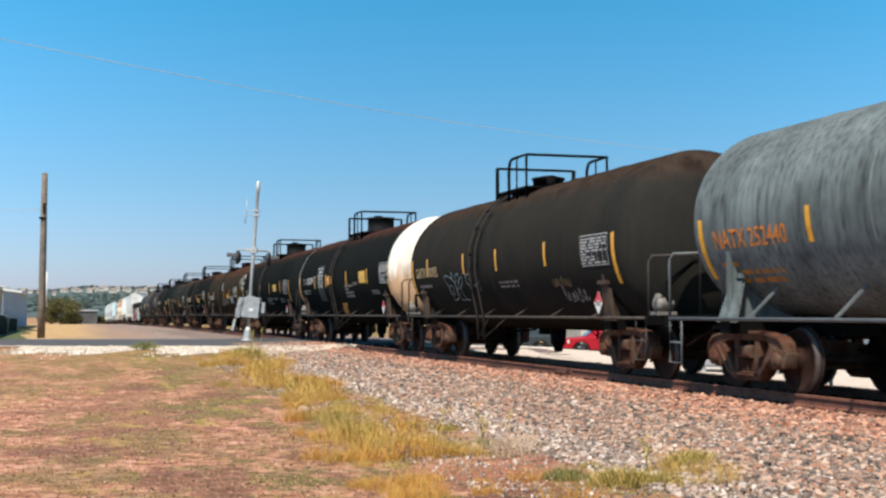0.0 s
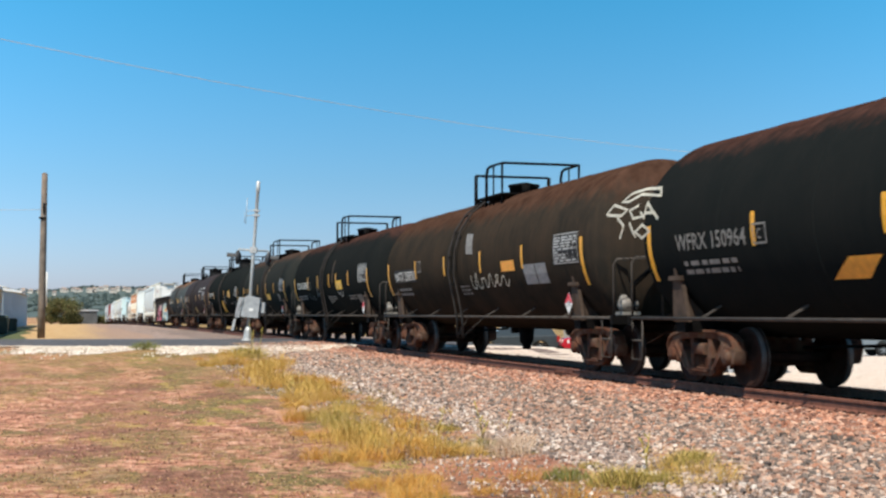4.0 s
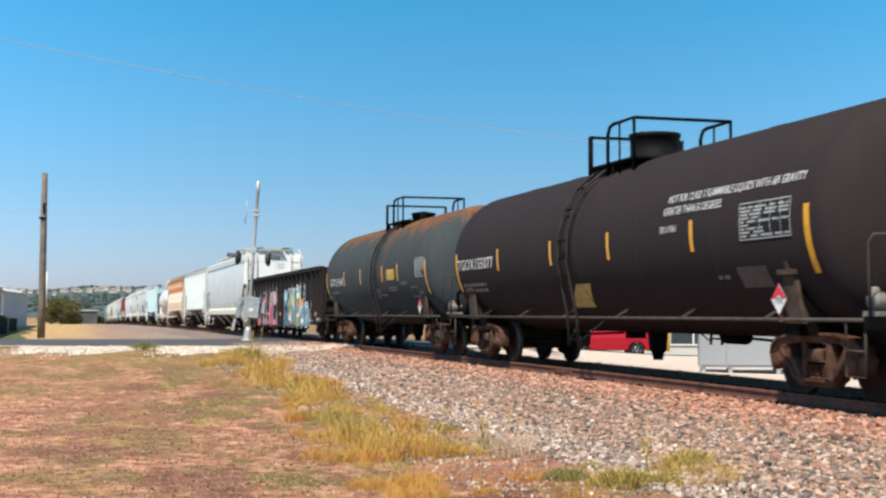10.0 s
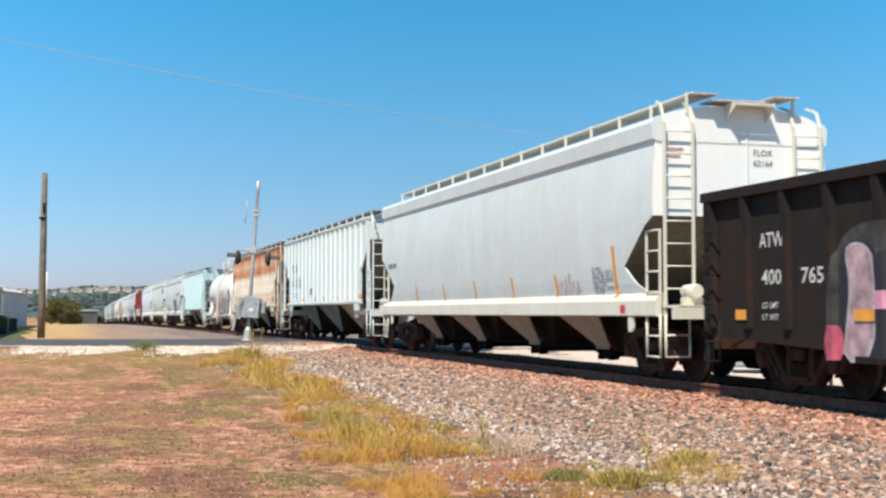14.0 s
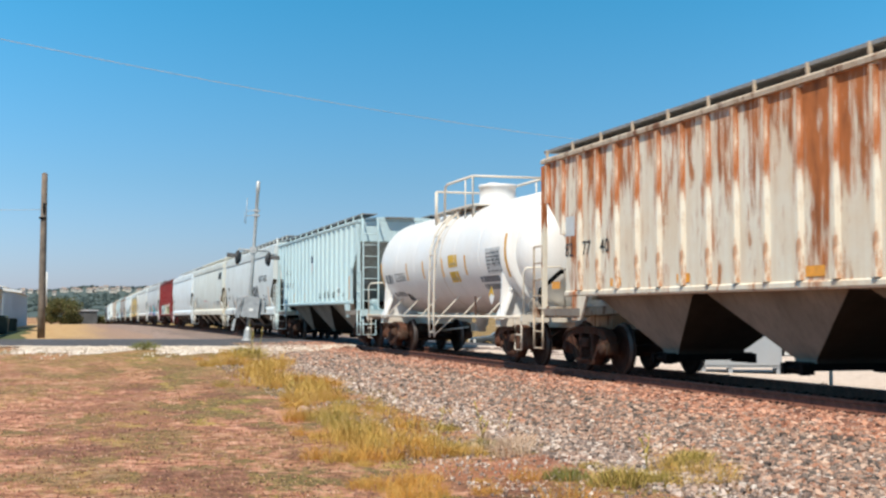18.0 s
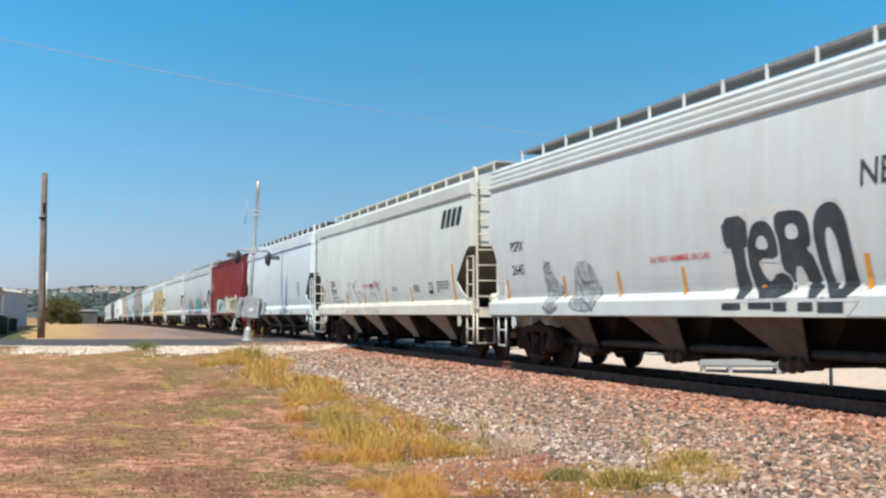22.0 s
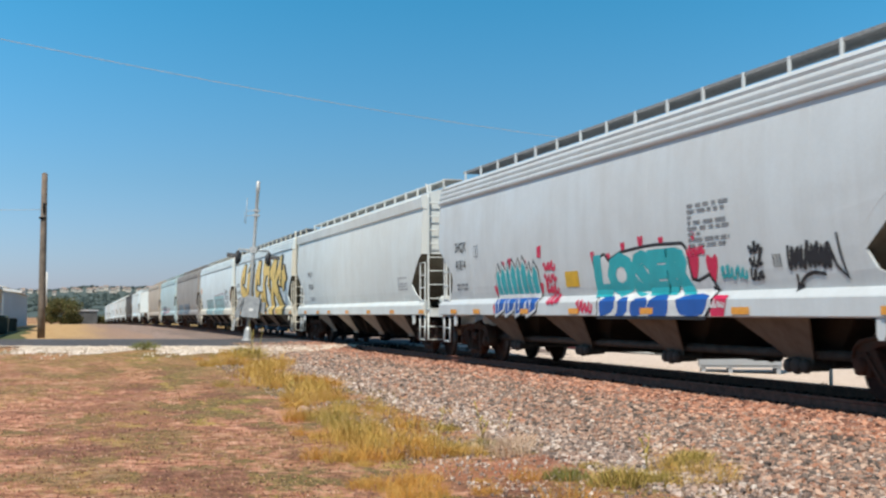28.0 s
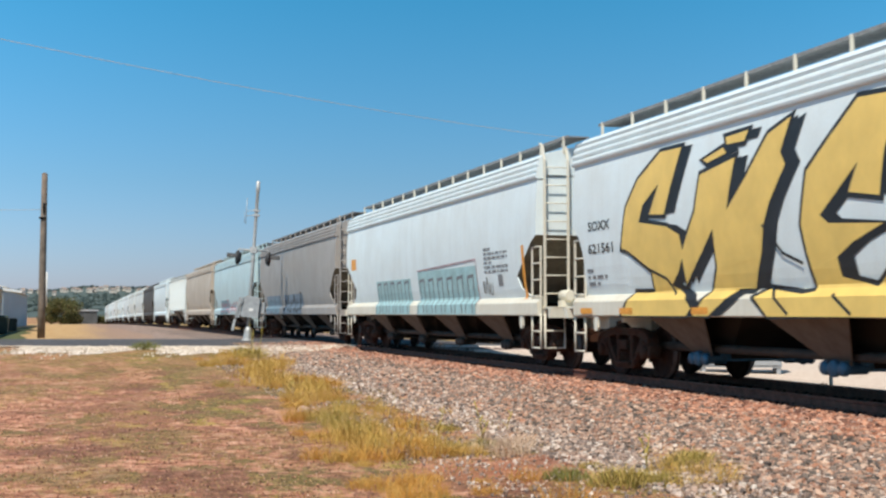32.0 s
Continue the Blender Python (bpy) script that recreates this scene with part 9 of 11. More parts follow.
# ---- rails and sleepers ----
M_RAIL = plain("rail_rust", (0.185, 0.072, 0.046), 0.75, 0.05, 0.45, 8)
M_SLEEPER = plain("sleeper_wood", (0.026, 0.019, 0.015), 0.9, 0, 0.5, 5)
RAIL_PROFILE = [(-0.07, -0.172), (0.07, -0.172), (0.07, -0.155), (0.012, -0.13), (0.012, -0.045), (0.036, -0.035), (0.036, -0.006), (0.028, 0.0),
                (-0.028, 0.0), (-0.036, -0.006), (-0.036, -0.035), (-0.012, -0.045), (-0.012, -0.13), (-0.07, -0.155)]
track = new("track")
tagged(track, "railway track of rusty rails on dark sleepers", "railway track", kind="structure")
for off in (-0.753, 0.753):
    def rf(bm):
        out = []
        for s in [-40] + list(range(0, 520, 10)):
            p, q = rail_point(s), rail_point(s + 0.5)
            d = (q - p).normalized()
            side = Vector((d.y, -d.x, 0))
            out.append([p + side * (u + off) + Vector((0, 0, v)) for u, v in RAIL_PROFILE])
        skin(bm, out)
    one("rail", rf, M_RAIL, track, "rust-brown steel rail")


def sleeper_fn(bm):
    skin(bm, [[(x, -0.11, -0.36), (x, 0.11, -0.36), (x, 0.105, z), (x, -0.105, z)] for x, z in ((-1.3, -0.19), (-1.27, -0.176), (1.27, -0.176), (1.3, -0.19))])
    for q in (-1, 1):
        for e in (-1, 1):
            box(bm, q * 0.753 - 0.15, q * 0.753 + 0.15, -0.09, 0.09, -0.176, -0.170)
            box(bm, q * 0.753 + e * 0.085 - 0.012, q * 0.753 + e * 0.085 + 0.012, -0.012, 0.012, -0.17, -0.135)


sleeper_me = shape(("sleeper",), sleeper_fn)
for k in range(150):
    s = -8 + k * 0.53
    p = rail_point(s)
    part("sleeper", sleeper_me, M_SLEEPER, track, "", pose(CC + random.uniform(-0.05, 0.05), s, p.z, 0, 0, random.uniform(-1, 1)))


# joint bars where two rails meet
def joint_fn(bm):
    box(bm, -0.03, -0.013, -0.45, 0.45, -0.128, -0.048)
    for y in (-0.36, -0.22, -0.08, 0.08, 0.22, 0.36):
        lathe(bm, [(0.018, -0.055), (0.018, -0.03)], "x", 6, (0, y, -0.088))


for s in (12.6, 24.5):
    part("joint_bar", shape(("joint",), joint_fn), M_RAIL, track, "rusty bolted joint bar", pose(CC - 0.753, s, 0))

# ---- loose stones of the bed ----
def stone_cloud(count, x0, x1, y0, y1, r0, r1, seed, bias=1.0, place=None):
    """Angular stones scattered on the land, joined into one mesh; returns points and faces."""
    rng = np.random.default_rng(seed)
    cube = np.array([(-1, -1, -1), (1, -1, -1), (1, 1, -1), (-1, 1, -1), (-1, -1, 1), (1, -1, 1), (1, 1, 1), (-1, 1, 1)], float)
    quads = np.array([(0, 3, 2, 1), (4, 5, 6, 7), (0, 1, 5, 4), (1, 2, 6, 5), (2, 3, 7, 6), (3, 0, 4, 7)])
    xs = x0 + (x1 - x0) * rng.random(count)
    ys = y0 + (y1 - y0) * rng.random(count) ** bias
    if place:
        xs, ys = place(rng, count)
    rs = r0 + (r1 - r0) * rng.random(count) ** 2
    P = cube[None] * rng.uniform(0.45, 1.0, (count, 8, 3))
    P *= rng.uniform(0.6, 1.0, (count, 1, 3))
    a, t = rng.uniform(0, 6.28, count), rng.uniform(-0.7, 0.7, count)
    c, s = np.cos(a)[:, None], np.sin(a)[:, None]
    X, Y, Z = P[..., 0] * c - P[..., 1] * s, P[..., 0] * s + P[..., 1] * c, P[..., 2]
    ct, st = np.cos(t)[:, None], np.sin(t)[:, None]
    Y, Z = Y * ct - Z * st, Y * st + Z * ct
    zs = np.array([ground_z(x, y) for x, y in zip(xs, ys)])
    pts = np.stack([X, Y, Z], -1) * rs[:, None, None]
    pts += np.stack([xs, ys, zs + rs * 0.25 + (0.045 if place else 0.012)], -1)[:, None, :]
    faces = (quads[None] + (np.arange(count) * 8)[:, None, None]).reshape(-1, 4)
    return pts.reshape(-1, 3), faces


def cloud_object(name, clouds, material, label, category):
    pts, faces, o = [], [], 0
    for p, f in clouds:
        pts.append(p)
        faces.append(f + o)
        o += len(p)
    me = bpy.data.meshes.new(name)
    me.from_pydata(np.concatenate(pts), [], np.concatenate(faces).tolist())
    me.materials.append(material)
    ob = new(name, me)
    return tagged(ob, label, category, kind="stuff")


def stone_material(name, stops, grain=0.55):
    m, nt, b = nodes_of(name)
    geo = nt.nodes.new("ShaderNodeNewGeometry")
    c = ramp(nt, geo.outputs["Random Per Island"], stops)
    c = mixc(nt, grain, c, ramp(nt, noise_tex(nt, 25, 4, None, 0.6, True), [(0.3, (0.55, 0.54, 0.53)), (0.7, (1, 1, 1))]), "MULTIPLY")
    nt.links.new(c, b.inputs["Base Color"])
    b.inputs["Roughness"].default_value = 0.9
    return m


M_STONE_RUST = stone_material("rust_pink_stone", [(0.0, (0.085, 0.043, 0.032)), (0.18, (0.25, 0.108, 0.070)), (0.45, (0.50, 0.212, 0.122)), (0.60, (0.29, 0.205, 0.170)), (0.80, (0.64, 0.305, 0.185)), (1.0, (0.70, 0.44, 0.32))])
M_STONE = stone_material("ballast_stone", [(0.0, (0.070, 0.054, 0.046)), (0.22, (0.180, 0.142, 0.118)), (0.42, (0.46, 0.218, 0.130)), (0.60, (0.245, 0.198, 0.165)), (0.82, (0.52, 0.300, 0.200)), (1.0, (0.64, 0.475, 0.37))])
M_STONE_PALE = stone_material("pale_stone", [(0.0, (0.12, 0.095, 0.083)), (0.25, (0.27, 0.205, 0.172)), (0.5, (0.46, 0.305, 0.225)), (0.75, (0.55, 0.43, 0.355)), (1.0, (0.70, 0.60, 0.52))], 0.4)
# Oil stain and the shade under the train share this one dark colour.
M_STONE_UNDER = plain("oily_shaded_stone", (0.020, 0.014, 0.012), 0.7, 0, 0.5, 9)
cloud_object("rusty_ballast", [stone_cloud(17000, CC - 2.5, CC - 0.92, 6, 24, 0.020, 0.052, 1, 1.2), stone_cloud(9000, CC - 2.5, CC - 0.92, 24, 50, 0.026, 0.06, 2)], M_STONE_RUST, "crushed stones, rust pink and brown", "gravel")
cloud_object("ballast_stones", [stone_cloud(23000, CC - 4.4, CC - 2.0, 6, 24, 0.019, 0.050, 21, 1.2), stone_cloud(12000, CC - 4.5, CC - 2.0, 24, 50, 0.024, 0.06, 22),
                                stone_cloud(1500, CC + 1.2, CC + 2.8, 6, 46, 0.03, 0.06, 3)], M_STONE, "crushed stones, grey to tan", "gravel")
cloud_object("oily_shaded_stones", [stone_cloud(9000, CC - 0.95, CC + 1.2, 6, 46, 0.03, 0.06, 13)], M_STONE_UNDER, "dark oil-stained stones between the rails", "gravel")
cloud_object("pale_gravel", [stone_cloud(13000, CC - 5.3, CC - 2.9, 6, 22, 0.013, 0.042, 4, 1.2), stone_cloud(7000, CC - 5.2, CC - 2.8, 22, 46, 0.02, 0.05, 5),
                             stone_cloud(5200, CC - 6.9, CC - 4.8, 7, 36, 0.008, 0.028, 6)], M_STONE_PALE, "pale grey and white gravel", "gravel")


def verge_spots(rng, count):
    u = rng.uniform(-16, -3, count)
    a = 45.4 - np.abs(rng.normal(0.45, 0.32, count)) * np.array([verge_width(v) for v in u])
    return u * STREET_DIR.x + a * STREET_AWAY.x, u * STREET_DIR.y + a * STREET_AWAY.y


M_STONE_WHITE, nt, b = nodes_of("chalky_stone")
geo = nt.nodes.new("ShaderNodeNewGeometry")
nt.links.new(ramp(nt, geo.outputs["Random Per Island"], [(0.0, (0.33, 0.25, 0.185)), (0.3, (0.56, 0.46, 0.36)), (0.7, (0.70, 0.60, 0.49)), (1.0, (0.80, 0.72, 0.61))]), b.inputs["Base Color"])
b.inputs["Roughness"].default_value = 0.95
cloud_object("white_gravel_stones", [stone_cloud(12000, 0, 1, 0, 1, 0.010, 0.035, 9, 1, verge_spots)], M_STONE_WHITE, "loose chalky white gravel by the street", "gravel")
big_stone = tagged(new("white_stone"), "chalky white stone among yellow grass", "stone")
one("rock", lambda bm: skin(bm, [[(r * math.cos(a) * (1 + 0.2 * math.sin(3 * a + k)), r * 0.8 * math.sin(a), z) for a in (i * math.pi / 4 for i in range(8))] for k, (r, z) in enumerate(((0.11, 0), (0.14, 0.06), (0.12, 0.13), (0.05, 0.17)))], True), M_STONE_PALE, big_stone)
big_stone.matrix_basis = pose(3.58, 20.1, ground_z(3.58, 20.1) - 0.01) @ Matrix.Scale(0.8, 4)


# ---- weeds and grass ----
def blade_material(name, stops):
    m, nt, b = nodes_of(name)
    geo = nt.nodes.new("ShaderNodeNewGeometry")
    nt.links.new(ramp(nt, geo.outputs["Random Per Island"], stops), b.inputs["Base Color"])
    b.inputs["Roughness"].default_value = 0.8
    b.inputs["Specular IOR Level"].default_value = 0.2
    b.inputs["Subsurface Weight"].default_value = 0.0
    return m


M_STRAW = blade_material("straw_blades", [(0.0, (0.36, 0.20, 0.045)), (0.35, (0.55, 0.33, 0.072)), (0.7, (0.66, 0.43, 0.145)), (1.0, (0.42, 0.31, 0.065))])
M_WEED = blade_material("green_weed_blades", [(0.0, (0.18, 0.16, 0.035)), (0.35, (0.34, 0.27, 0.06)), (0.7, (0.48, 0.34, 0.10)), (1.0, (0.54, 0.36, 0.15))])
M_WEED_GREEN = blade_material("blue_green_weed_blades", [(0.0, (0.10, 0.12, 0.035)), (0.5, (0.20, 0.21, 0.06)), (1.0, (0.34, 0.29, 0.09))])
M_WISP = blade_material("pale_wisp_blades", [(0.0, (0.42, 0.27, 0.17)), (0.5, (0.60, 0.43, 0.30)), (1.0, (0.72, 0.56, 0.42))])
M_AMBER = blade_material("amber_blades", [(0.0, (0.33, 0.13, 0.025)), (0.4, (0.58, 0.28, 0.05)), (0.8, (0.68, 0.38, 0.10)), (1.0, (0.46, 0.33, 0.10))])
M_TURF = blade_material("short_turf_blades", [(0.0, (0.13, 0.085, 0.042)), (0.35, (0.30, 0.20, 0.072)), (0.6, (0.45, 0.29, 0.10)), (0.8, (0.54, 0.30, 0.15)), (1.0, (0.66, 0.43, 0.26))])


def blades(count, radius, height, seed, width=0.008, lean=0.5, spots=None):
    """Bent, tapering blades; spots gives a root for each, else they fill a disc."""
    rng = np.random.default_rng(seed)
    if spots is None:
        r, a = radius * np.sqrt(rng.random(count)), rng.uniform(0, 6.28, count)
        root = np.stack([r * np.cos(a), r * np.sin(a), np.zeros(count)], -1)
        dome = 1.0 - 0.5 * (r / radius) ** 2
    else:
        root, dome = spots, np.ones(count)
    h = height * rng.uniform(0.45, 1.0, count) * dome
    ang, le = rng.uniform(0, 6.28, count), rng.uniform(0.05, lean, count) * h
    out = np.stack([np.cos(ang) * le, np.sin(ang) * le, np.zeros(count)], -1)
    if spots is None:
        out += root * 0.5 * (h / max(radius, 0.05) * 0.4)[:, None]
    sa = ang + 1.57 + rng.uniform(-0.6, 0.6, count)
    w = width * rng.uniform(0.6, 1.3, count)
    side = np.stack([np.cos(sa) * w, np.sin(sa) * w, np.zeros(count)], -1)
    up = np.stack([np.zeros(count), np.zeros(count), h], -1)
    p0, p1 = root - side, root + side
    m = root + up * 0.6 + out * 0.35
    p2, p3 = m + side * 0.8, m - side * 0.8
    tip = root + up + out
    pts = np.stack([p0, p1, p2, p3, tip], 1).reshape(-1, 3)
    k = np.arange(count) * 5
    faces = [tuple(f) for f in np.stack([k, k + 1, k + 2, k + 3], -1).tolist()] + [tuple(f) for f in np.stack([k + 3, k + 2, k + 4], -1).tolist()]
    return pts, faces


def tuft_mesh(name, count, radius, height, seed, width, lean=0.6):
    pts, faces = blades(count, radius, height, seed, width, lean)
    me = bpy.data.meshes.new(name)
    me.from_pydata(pts, [], faces)
    me.materials.append(None)
    return me


straw_tufts = [tuft_mesh("straw_tuft", (380, 230, 330, 120)[k], (0.50, 0.42, 0.55, 0.3)[k], (0.46, 0.58, 0.36, 0.74)[k], 20 + k, 0.0036, 1.7) for k in range(4)]
weed_tufts = [tuft_mesh("weed_tuft", 430, 0.40, 0.30, 30 + k, 0.0050, 1.5) for k in range(3)]
# the yellow belt of dry grass along the foot of the stone bed: place, spread and size
BELT = [(4.2, 34.5, 0.8, 0.7), (4.3, 31.5, 0.8, 0.8), (4.5, 38.0, 0.7, 0.5), (4.05, 28.5, 0.9, 1.0), (4.1, 25.5, 0.8, 1.05), (4.3, 23.0, 0.6, 0.9), (3.75, 21.6, 0.4, 0.45), (3.7, 18.4, 0.6, 0.8), (3.5, 16.6, 0.7, 0.75),
        (3.9, 15.2, 0.8, 0.8), (4.2, 14.4, 0.7, 0.75), (3.2, 14.4, 0.5, 0.6), (3.3, 11.4, 0.6, 0.6), (2.75, 11.3, 0.5, 0.55), (4.4, 17.5, 0.6, 0.6), (4.7, 20.5, 0.7, 0.6), (5.0, 26.0, 0.6, 0.6), (4.9, 33.0, 0.5, 0.9)]
rng = np.random.default_rng(8)
n = 0
for x, y, spread, size in BELT:
    for k in range(8):
        px, py = x + rng.normal(0, spread * 0.5), y + rng.normal(0, spread * 1.3)
        ob = part("dry_grass_tuft", straw_tufts[n % 4], (M_AMBER if rng.random() < (0.95 if y < 13 else 0.42) else M_STRAW) if rng.random() < 0.88 else M_WEED, None)
        sc = size * rng.uniform(0.38, 1.15)
        ob.matrix_basis = pose(px, py, ground_z(px, py), 0, 0, rng.uniform(0, 360)) @ Matrix.Diagonal((sc, sc, sc * rng.uniform(0.75, 1.15), 1))
        tagged(ob, "tuft of yellow dry grass beside the gravel", "grass tuft", "dry grass tufts")
        n += 1
for x, y, size in ((4.75, 11.9, 0.62), (5.05, 11.3, 0.8), (5.2, 11.5, 0.7), (5.4, 11.2, 0.62), (6.15, 12.0, 0.72), (6.3, 12.2, 0.6), (4.86, 15.0, 0.5), (5.3, 12.6, 0.35), (2.5, 44.0, 1.3), (5.2, 39.0, 1.4), (5.0, 36.5, 1.2), (3.6, 16.9, 0.5), (5.0, 17.0, 0.5)):
    ob = part("weed", weed_tufts[n % 3], M_WEED if x > 4.9 else M_WEED_GREEN, None)
    ob.matrix_basis = pose(x, y, ground_z(x, y), 0, 0, n * 47) @ Matrix.Diagonal((size, size, size, 1))
    tagged(ob, "low green weed growing at the gravel edge", "weed", "green weeds")
    n += 1


for k, (x, y) in enumerate(((5.0, 15.4), (5.15, 14.9), (5.3, 14.5), (5.45, 15.2), (5.1, 14.2), (4.7, 14.6), (4.8, 13.9), (5.9, 11.6), (5.75, 11.8), (5.6, 10.9), (5.9, 10.8), (6.1, 11.3))):
    ob = part("dry_wisp", straw_tufts[3 - k % 2], M_WISP if k < 7 else M_STRAW, None)
    ob.matrix_basis = pose(x, y, ground_z(x, y), 0, 0, k * 67) @ Matrix.Scale(0.42 + 0.05 * (k % 3), 4)
    tagged(ob, "wispy pale dry grass on the gravel edge", "grass tuft", "pale grass wisps")


def stalk(x, y, h, lean):
    def fn(bm):
        tube(bm, [(0, 0, 0), (lean * 0.3, 0, h * 0.5), (lean, 0.02, h)], 0.006, 4)
        for k in range(7):
            f = 0.25 + k * 0.1
            a = k * 2.4
            p = Vector((lean * f * f, 0, h * f))
            q = p + Vector((math.cos(a) * 0.09, math.sin(a) * 0.09, 0.07))
            s = Vector((-math.sin(a), math.cos(a), 0)) * 0.012
            v = [bm.verts.new(t) for t in (p - s * 0.4, (p + q) / 2 - s, q, (p + q) / 2 + s, p + s * 0.4)]
            bm.faces.new(v)
    ob = one("tall_weed", fn, M_WEED)
    ob.matrix_basis = pose(x, y, ground_z(x, y))
    tagged(ob, "thin tall weed stalk with narrow leaves", "weed", "tall weeds")


for x, y, h, l in ((4.95, 15.2, 0.55, -0.1), (4.75, 14.7, 0.35, 0.12), (5.6, 11.9, 0.4, 0.05), (5.66, 12.0, 0.34, -0.06), (4.3, 15.0, 0.5, 0.1), (5.15, 36.0, 0.9, 0.1), (5.3, 38.5, 1.0, -0.1), (4.6, 33.5, 0.9, 0.05), (5.6, 16.2, 0.3, 0.1)):
    stalk(x, y, h, l)

# short turf over the field: low tussocks, thicker in patches, and clods of dry soil between them
M_TURF_GREEN = blade_material("green_turf_blades", [(0.0, (0.13, 0.125, 0.035)), (0.5, (0.25, 0.22, 0.06)), (1.0, (0.42, 0.34, 0.10))])


def turf(name, count, each, height, seed, phase, material, label):
    rng = np.random.default_rng(seed)
    yy = 8.5 + 35 * rng.random(count) ** 1.5
    xx = -9 + 14.2 * rng.random(count)
    keep = np.array([noise.noise((x * 0.7 + phase, y * 0.6, phase)) + 0.6 * noise.noise((x * 2.6, y * 2.2, 3 + phase)) for x, y in zip(xx, yy)]) + rng.uniform(-0.3, 0.3, count) > 0.05
    xx, yy = np.repeat(xx[keep], each), np.repeat(yy[keep], each)
    rr = rng.normal(0, 0.12, (len(xx), 2))
    xx, yy = xx + rr[:, 0], yy + rr[:, 1]
    roots = np.stack([xx, yy, [ground_z(x, y) - 0.004 for x, y in zip(xx, yy)]], -1)
    pts, faces = blades(len(roots), 0, height, seed, 0.0042, 3.0, roots)
    me = bpy.data.meshes.new(name)
    me.from_pydata(pts, [], faces)
    me.materials.append(material)
    tagged(new(name, me), label, "grass", kind="stuff")


turf("turf", 7000, 20, 0.026, 77, 0.0, M_TURF, "short dry olive and straw turf")
turf("green_turf", 5000, 20, 0.024, 78, 5.0, M_TURF_GREEN, "short olive green turf in patches")
M_CLOD = stone_material("soil_clods", [(0.0, (0.14, 0.060, 0.040)), (0.4, (0.36, 0.17, 0.11)), (0.8, (0.60, 0.32, 0.21)), (1.0, (0.74, 0.50, 0.38))])
cloud_object("soil_clods", [stone_cloud(30000, -9, 5.2, 8.5, 32, 0.004, 0.014, 31, 1.6)], M_CLOD, "small clods of dry reddish soil", "soil")

# ---- crossing signal ----
M_GALV = plain("galvanised_steel", (0.50, 0.50, 0.48), 0.5, 0.4, 0.25, 10)
M_LAMPBLACK = plain("flasher_dark", (0.04, 0.04, 0.042), 0.6, 0, 0.3, 8)
M_BOXGREY = plain("signal_box_grey", (0.36, 0.37, 0.375), 0.55, 0.1, 0.25, 6)
M_WHITEP = plain("white_paint", (0.78, 0.77, 0.74), 0.55, 0, 0.15, 8)
M_LAMP = plain("signal_lens_red", (0.22, 0.03, 0.02), 0.25, 0, 0.2, 20)
SX, SY = 7.25, 54.2
signal = tagged(new("crossing_signal"), "grey level crossing signal mast with lamps and gate box", "crossing signal")
signal.matrix_basis = pose(SX, SY, ground_z(SX, SY) - 0.01, 0, 3.6, -TURN)
one("mast", lambda bm: lathe(bm, [(0.075, 0.3), (0.075, 3.7), (0.07, 3.72), (0.07, 6.3), (0.085, 6.32), (0.085, 6.78), (0.02, 6.8)], "z", 12), M_GALV, signal)
one("base", lambda bm: skin(bm, [[(r * math.cos(a), r * math.sin(a), z) for a in (i * math.pi / 4 + 0.39 for i in range(8))] for r, z in ((0.27, 0), (0.27, 0.08), (0.19, 0.12), (0.15, 0.5), (0.10, 0.62))]), M_GALV, signal, "pale grey flared signal base")
def gate_box(bm):
    prism_y(bm, [(-0.30, 1.05), (0.42, 1.02), (0.46, 1.85), (-0.05, 1.95), (-0.28, 1.8)], -0.35, 0.30)
    box(bm, 0.46, 0.66, -0.2, 0.2, 1.25, 1.7)
    prism_y(bm, [(-0.55, 1.0), (-0.36, 1.0), (-0.22, 1.85), (-0.42, 1.85)], -0.40, -0.30)
one("gate_mechanism", gate_box, M_BOXGREY, signal, "grey steel gate mechanism box")
one("name_plate", lambda bm: box(bm, 0.02, 0.20, -0.358, -0.352, 1.30, 1.42), M_WHITEP, signal)
one("gate_arm_support", lambda bm: (beam(bm, (-0.5, -0.35, 1.0), (-0.25, -0.35, 1.75), 0.10, 0.08), beam(bm, (-0.52, -0.35, 0.95), (-0.60, -0.35, 0.45), 0.12, 0.10)), M_GALV, signal)
one("cross_arm", lambda bm: (tube(bm, [(-0.62, 0, 3.86), (0.62, 0, 3.86)], 0.045, 8), tube(bm, [(-0.62, 0, 3.86), (-0.62, 0, 3.64)], 0.04, 8), tube(bm, [(0.62, 0, 3.86), (0.62, 0, 3.64)], 0.04, 8), box(bm, -0.14, 0.14, -0.12, 0.12, 3.74, 3.99)), M_GALV, signal)
for sx in (-1, 1):
    def head(bm):
        lathe(bm, [(0.02, sx * 0.10), (0.28, sx * 0.09), (0.30, sx * 0.05), (0.30, 0.0), (0.16, -sx * 0.10), (0.05, -sx * 0.12)], "x", 20, (sx * 0.62, 0, 3.52))
        rings = []
        for x in (0.08, 0.48):
            rings.append([bm.verts.new((sx * (0.62 + x), 0.16 * math.cos(math.pi * k / 10), 3.52 + 0.17 * math.sin(math.pi * k / 10))) for k in range(11)])
        for k in range(10):
            bm.faces.new((rings[0][k], rings[0][k + 1], rings[1][k + 1], rings[1][k]))
    lamp = one("flasher", head, M_LAMPBLACK, signal, "round flasher with hood")
    one("lens", lambda bm: lathe(bm, [(0.01, sx * 0.135), (0.12, sx * 0.12), (0.14, sx * 0.10)], "x", 16, (sx * 0.62, 0, 3.52)), M_LAMP, lamp)
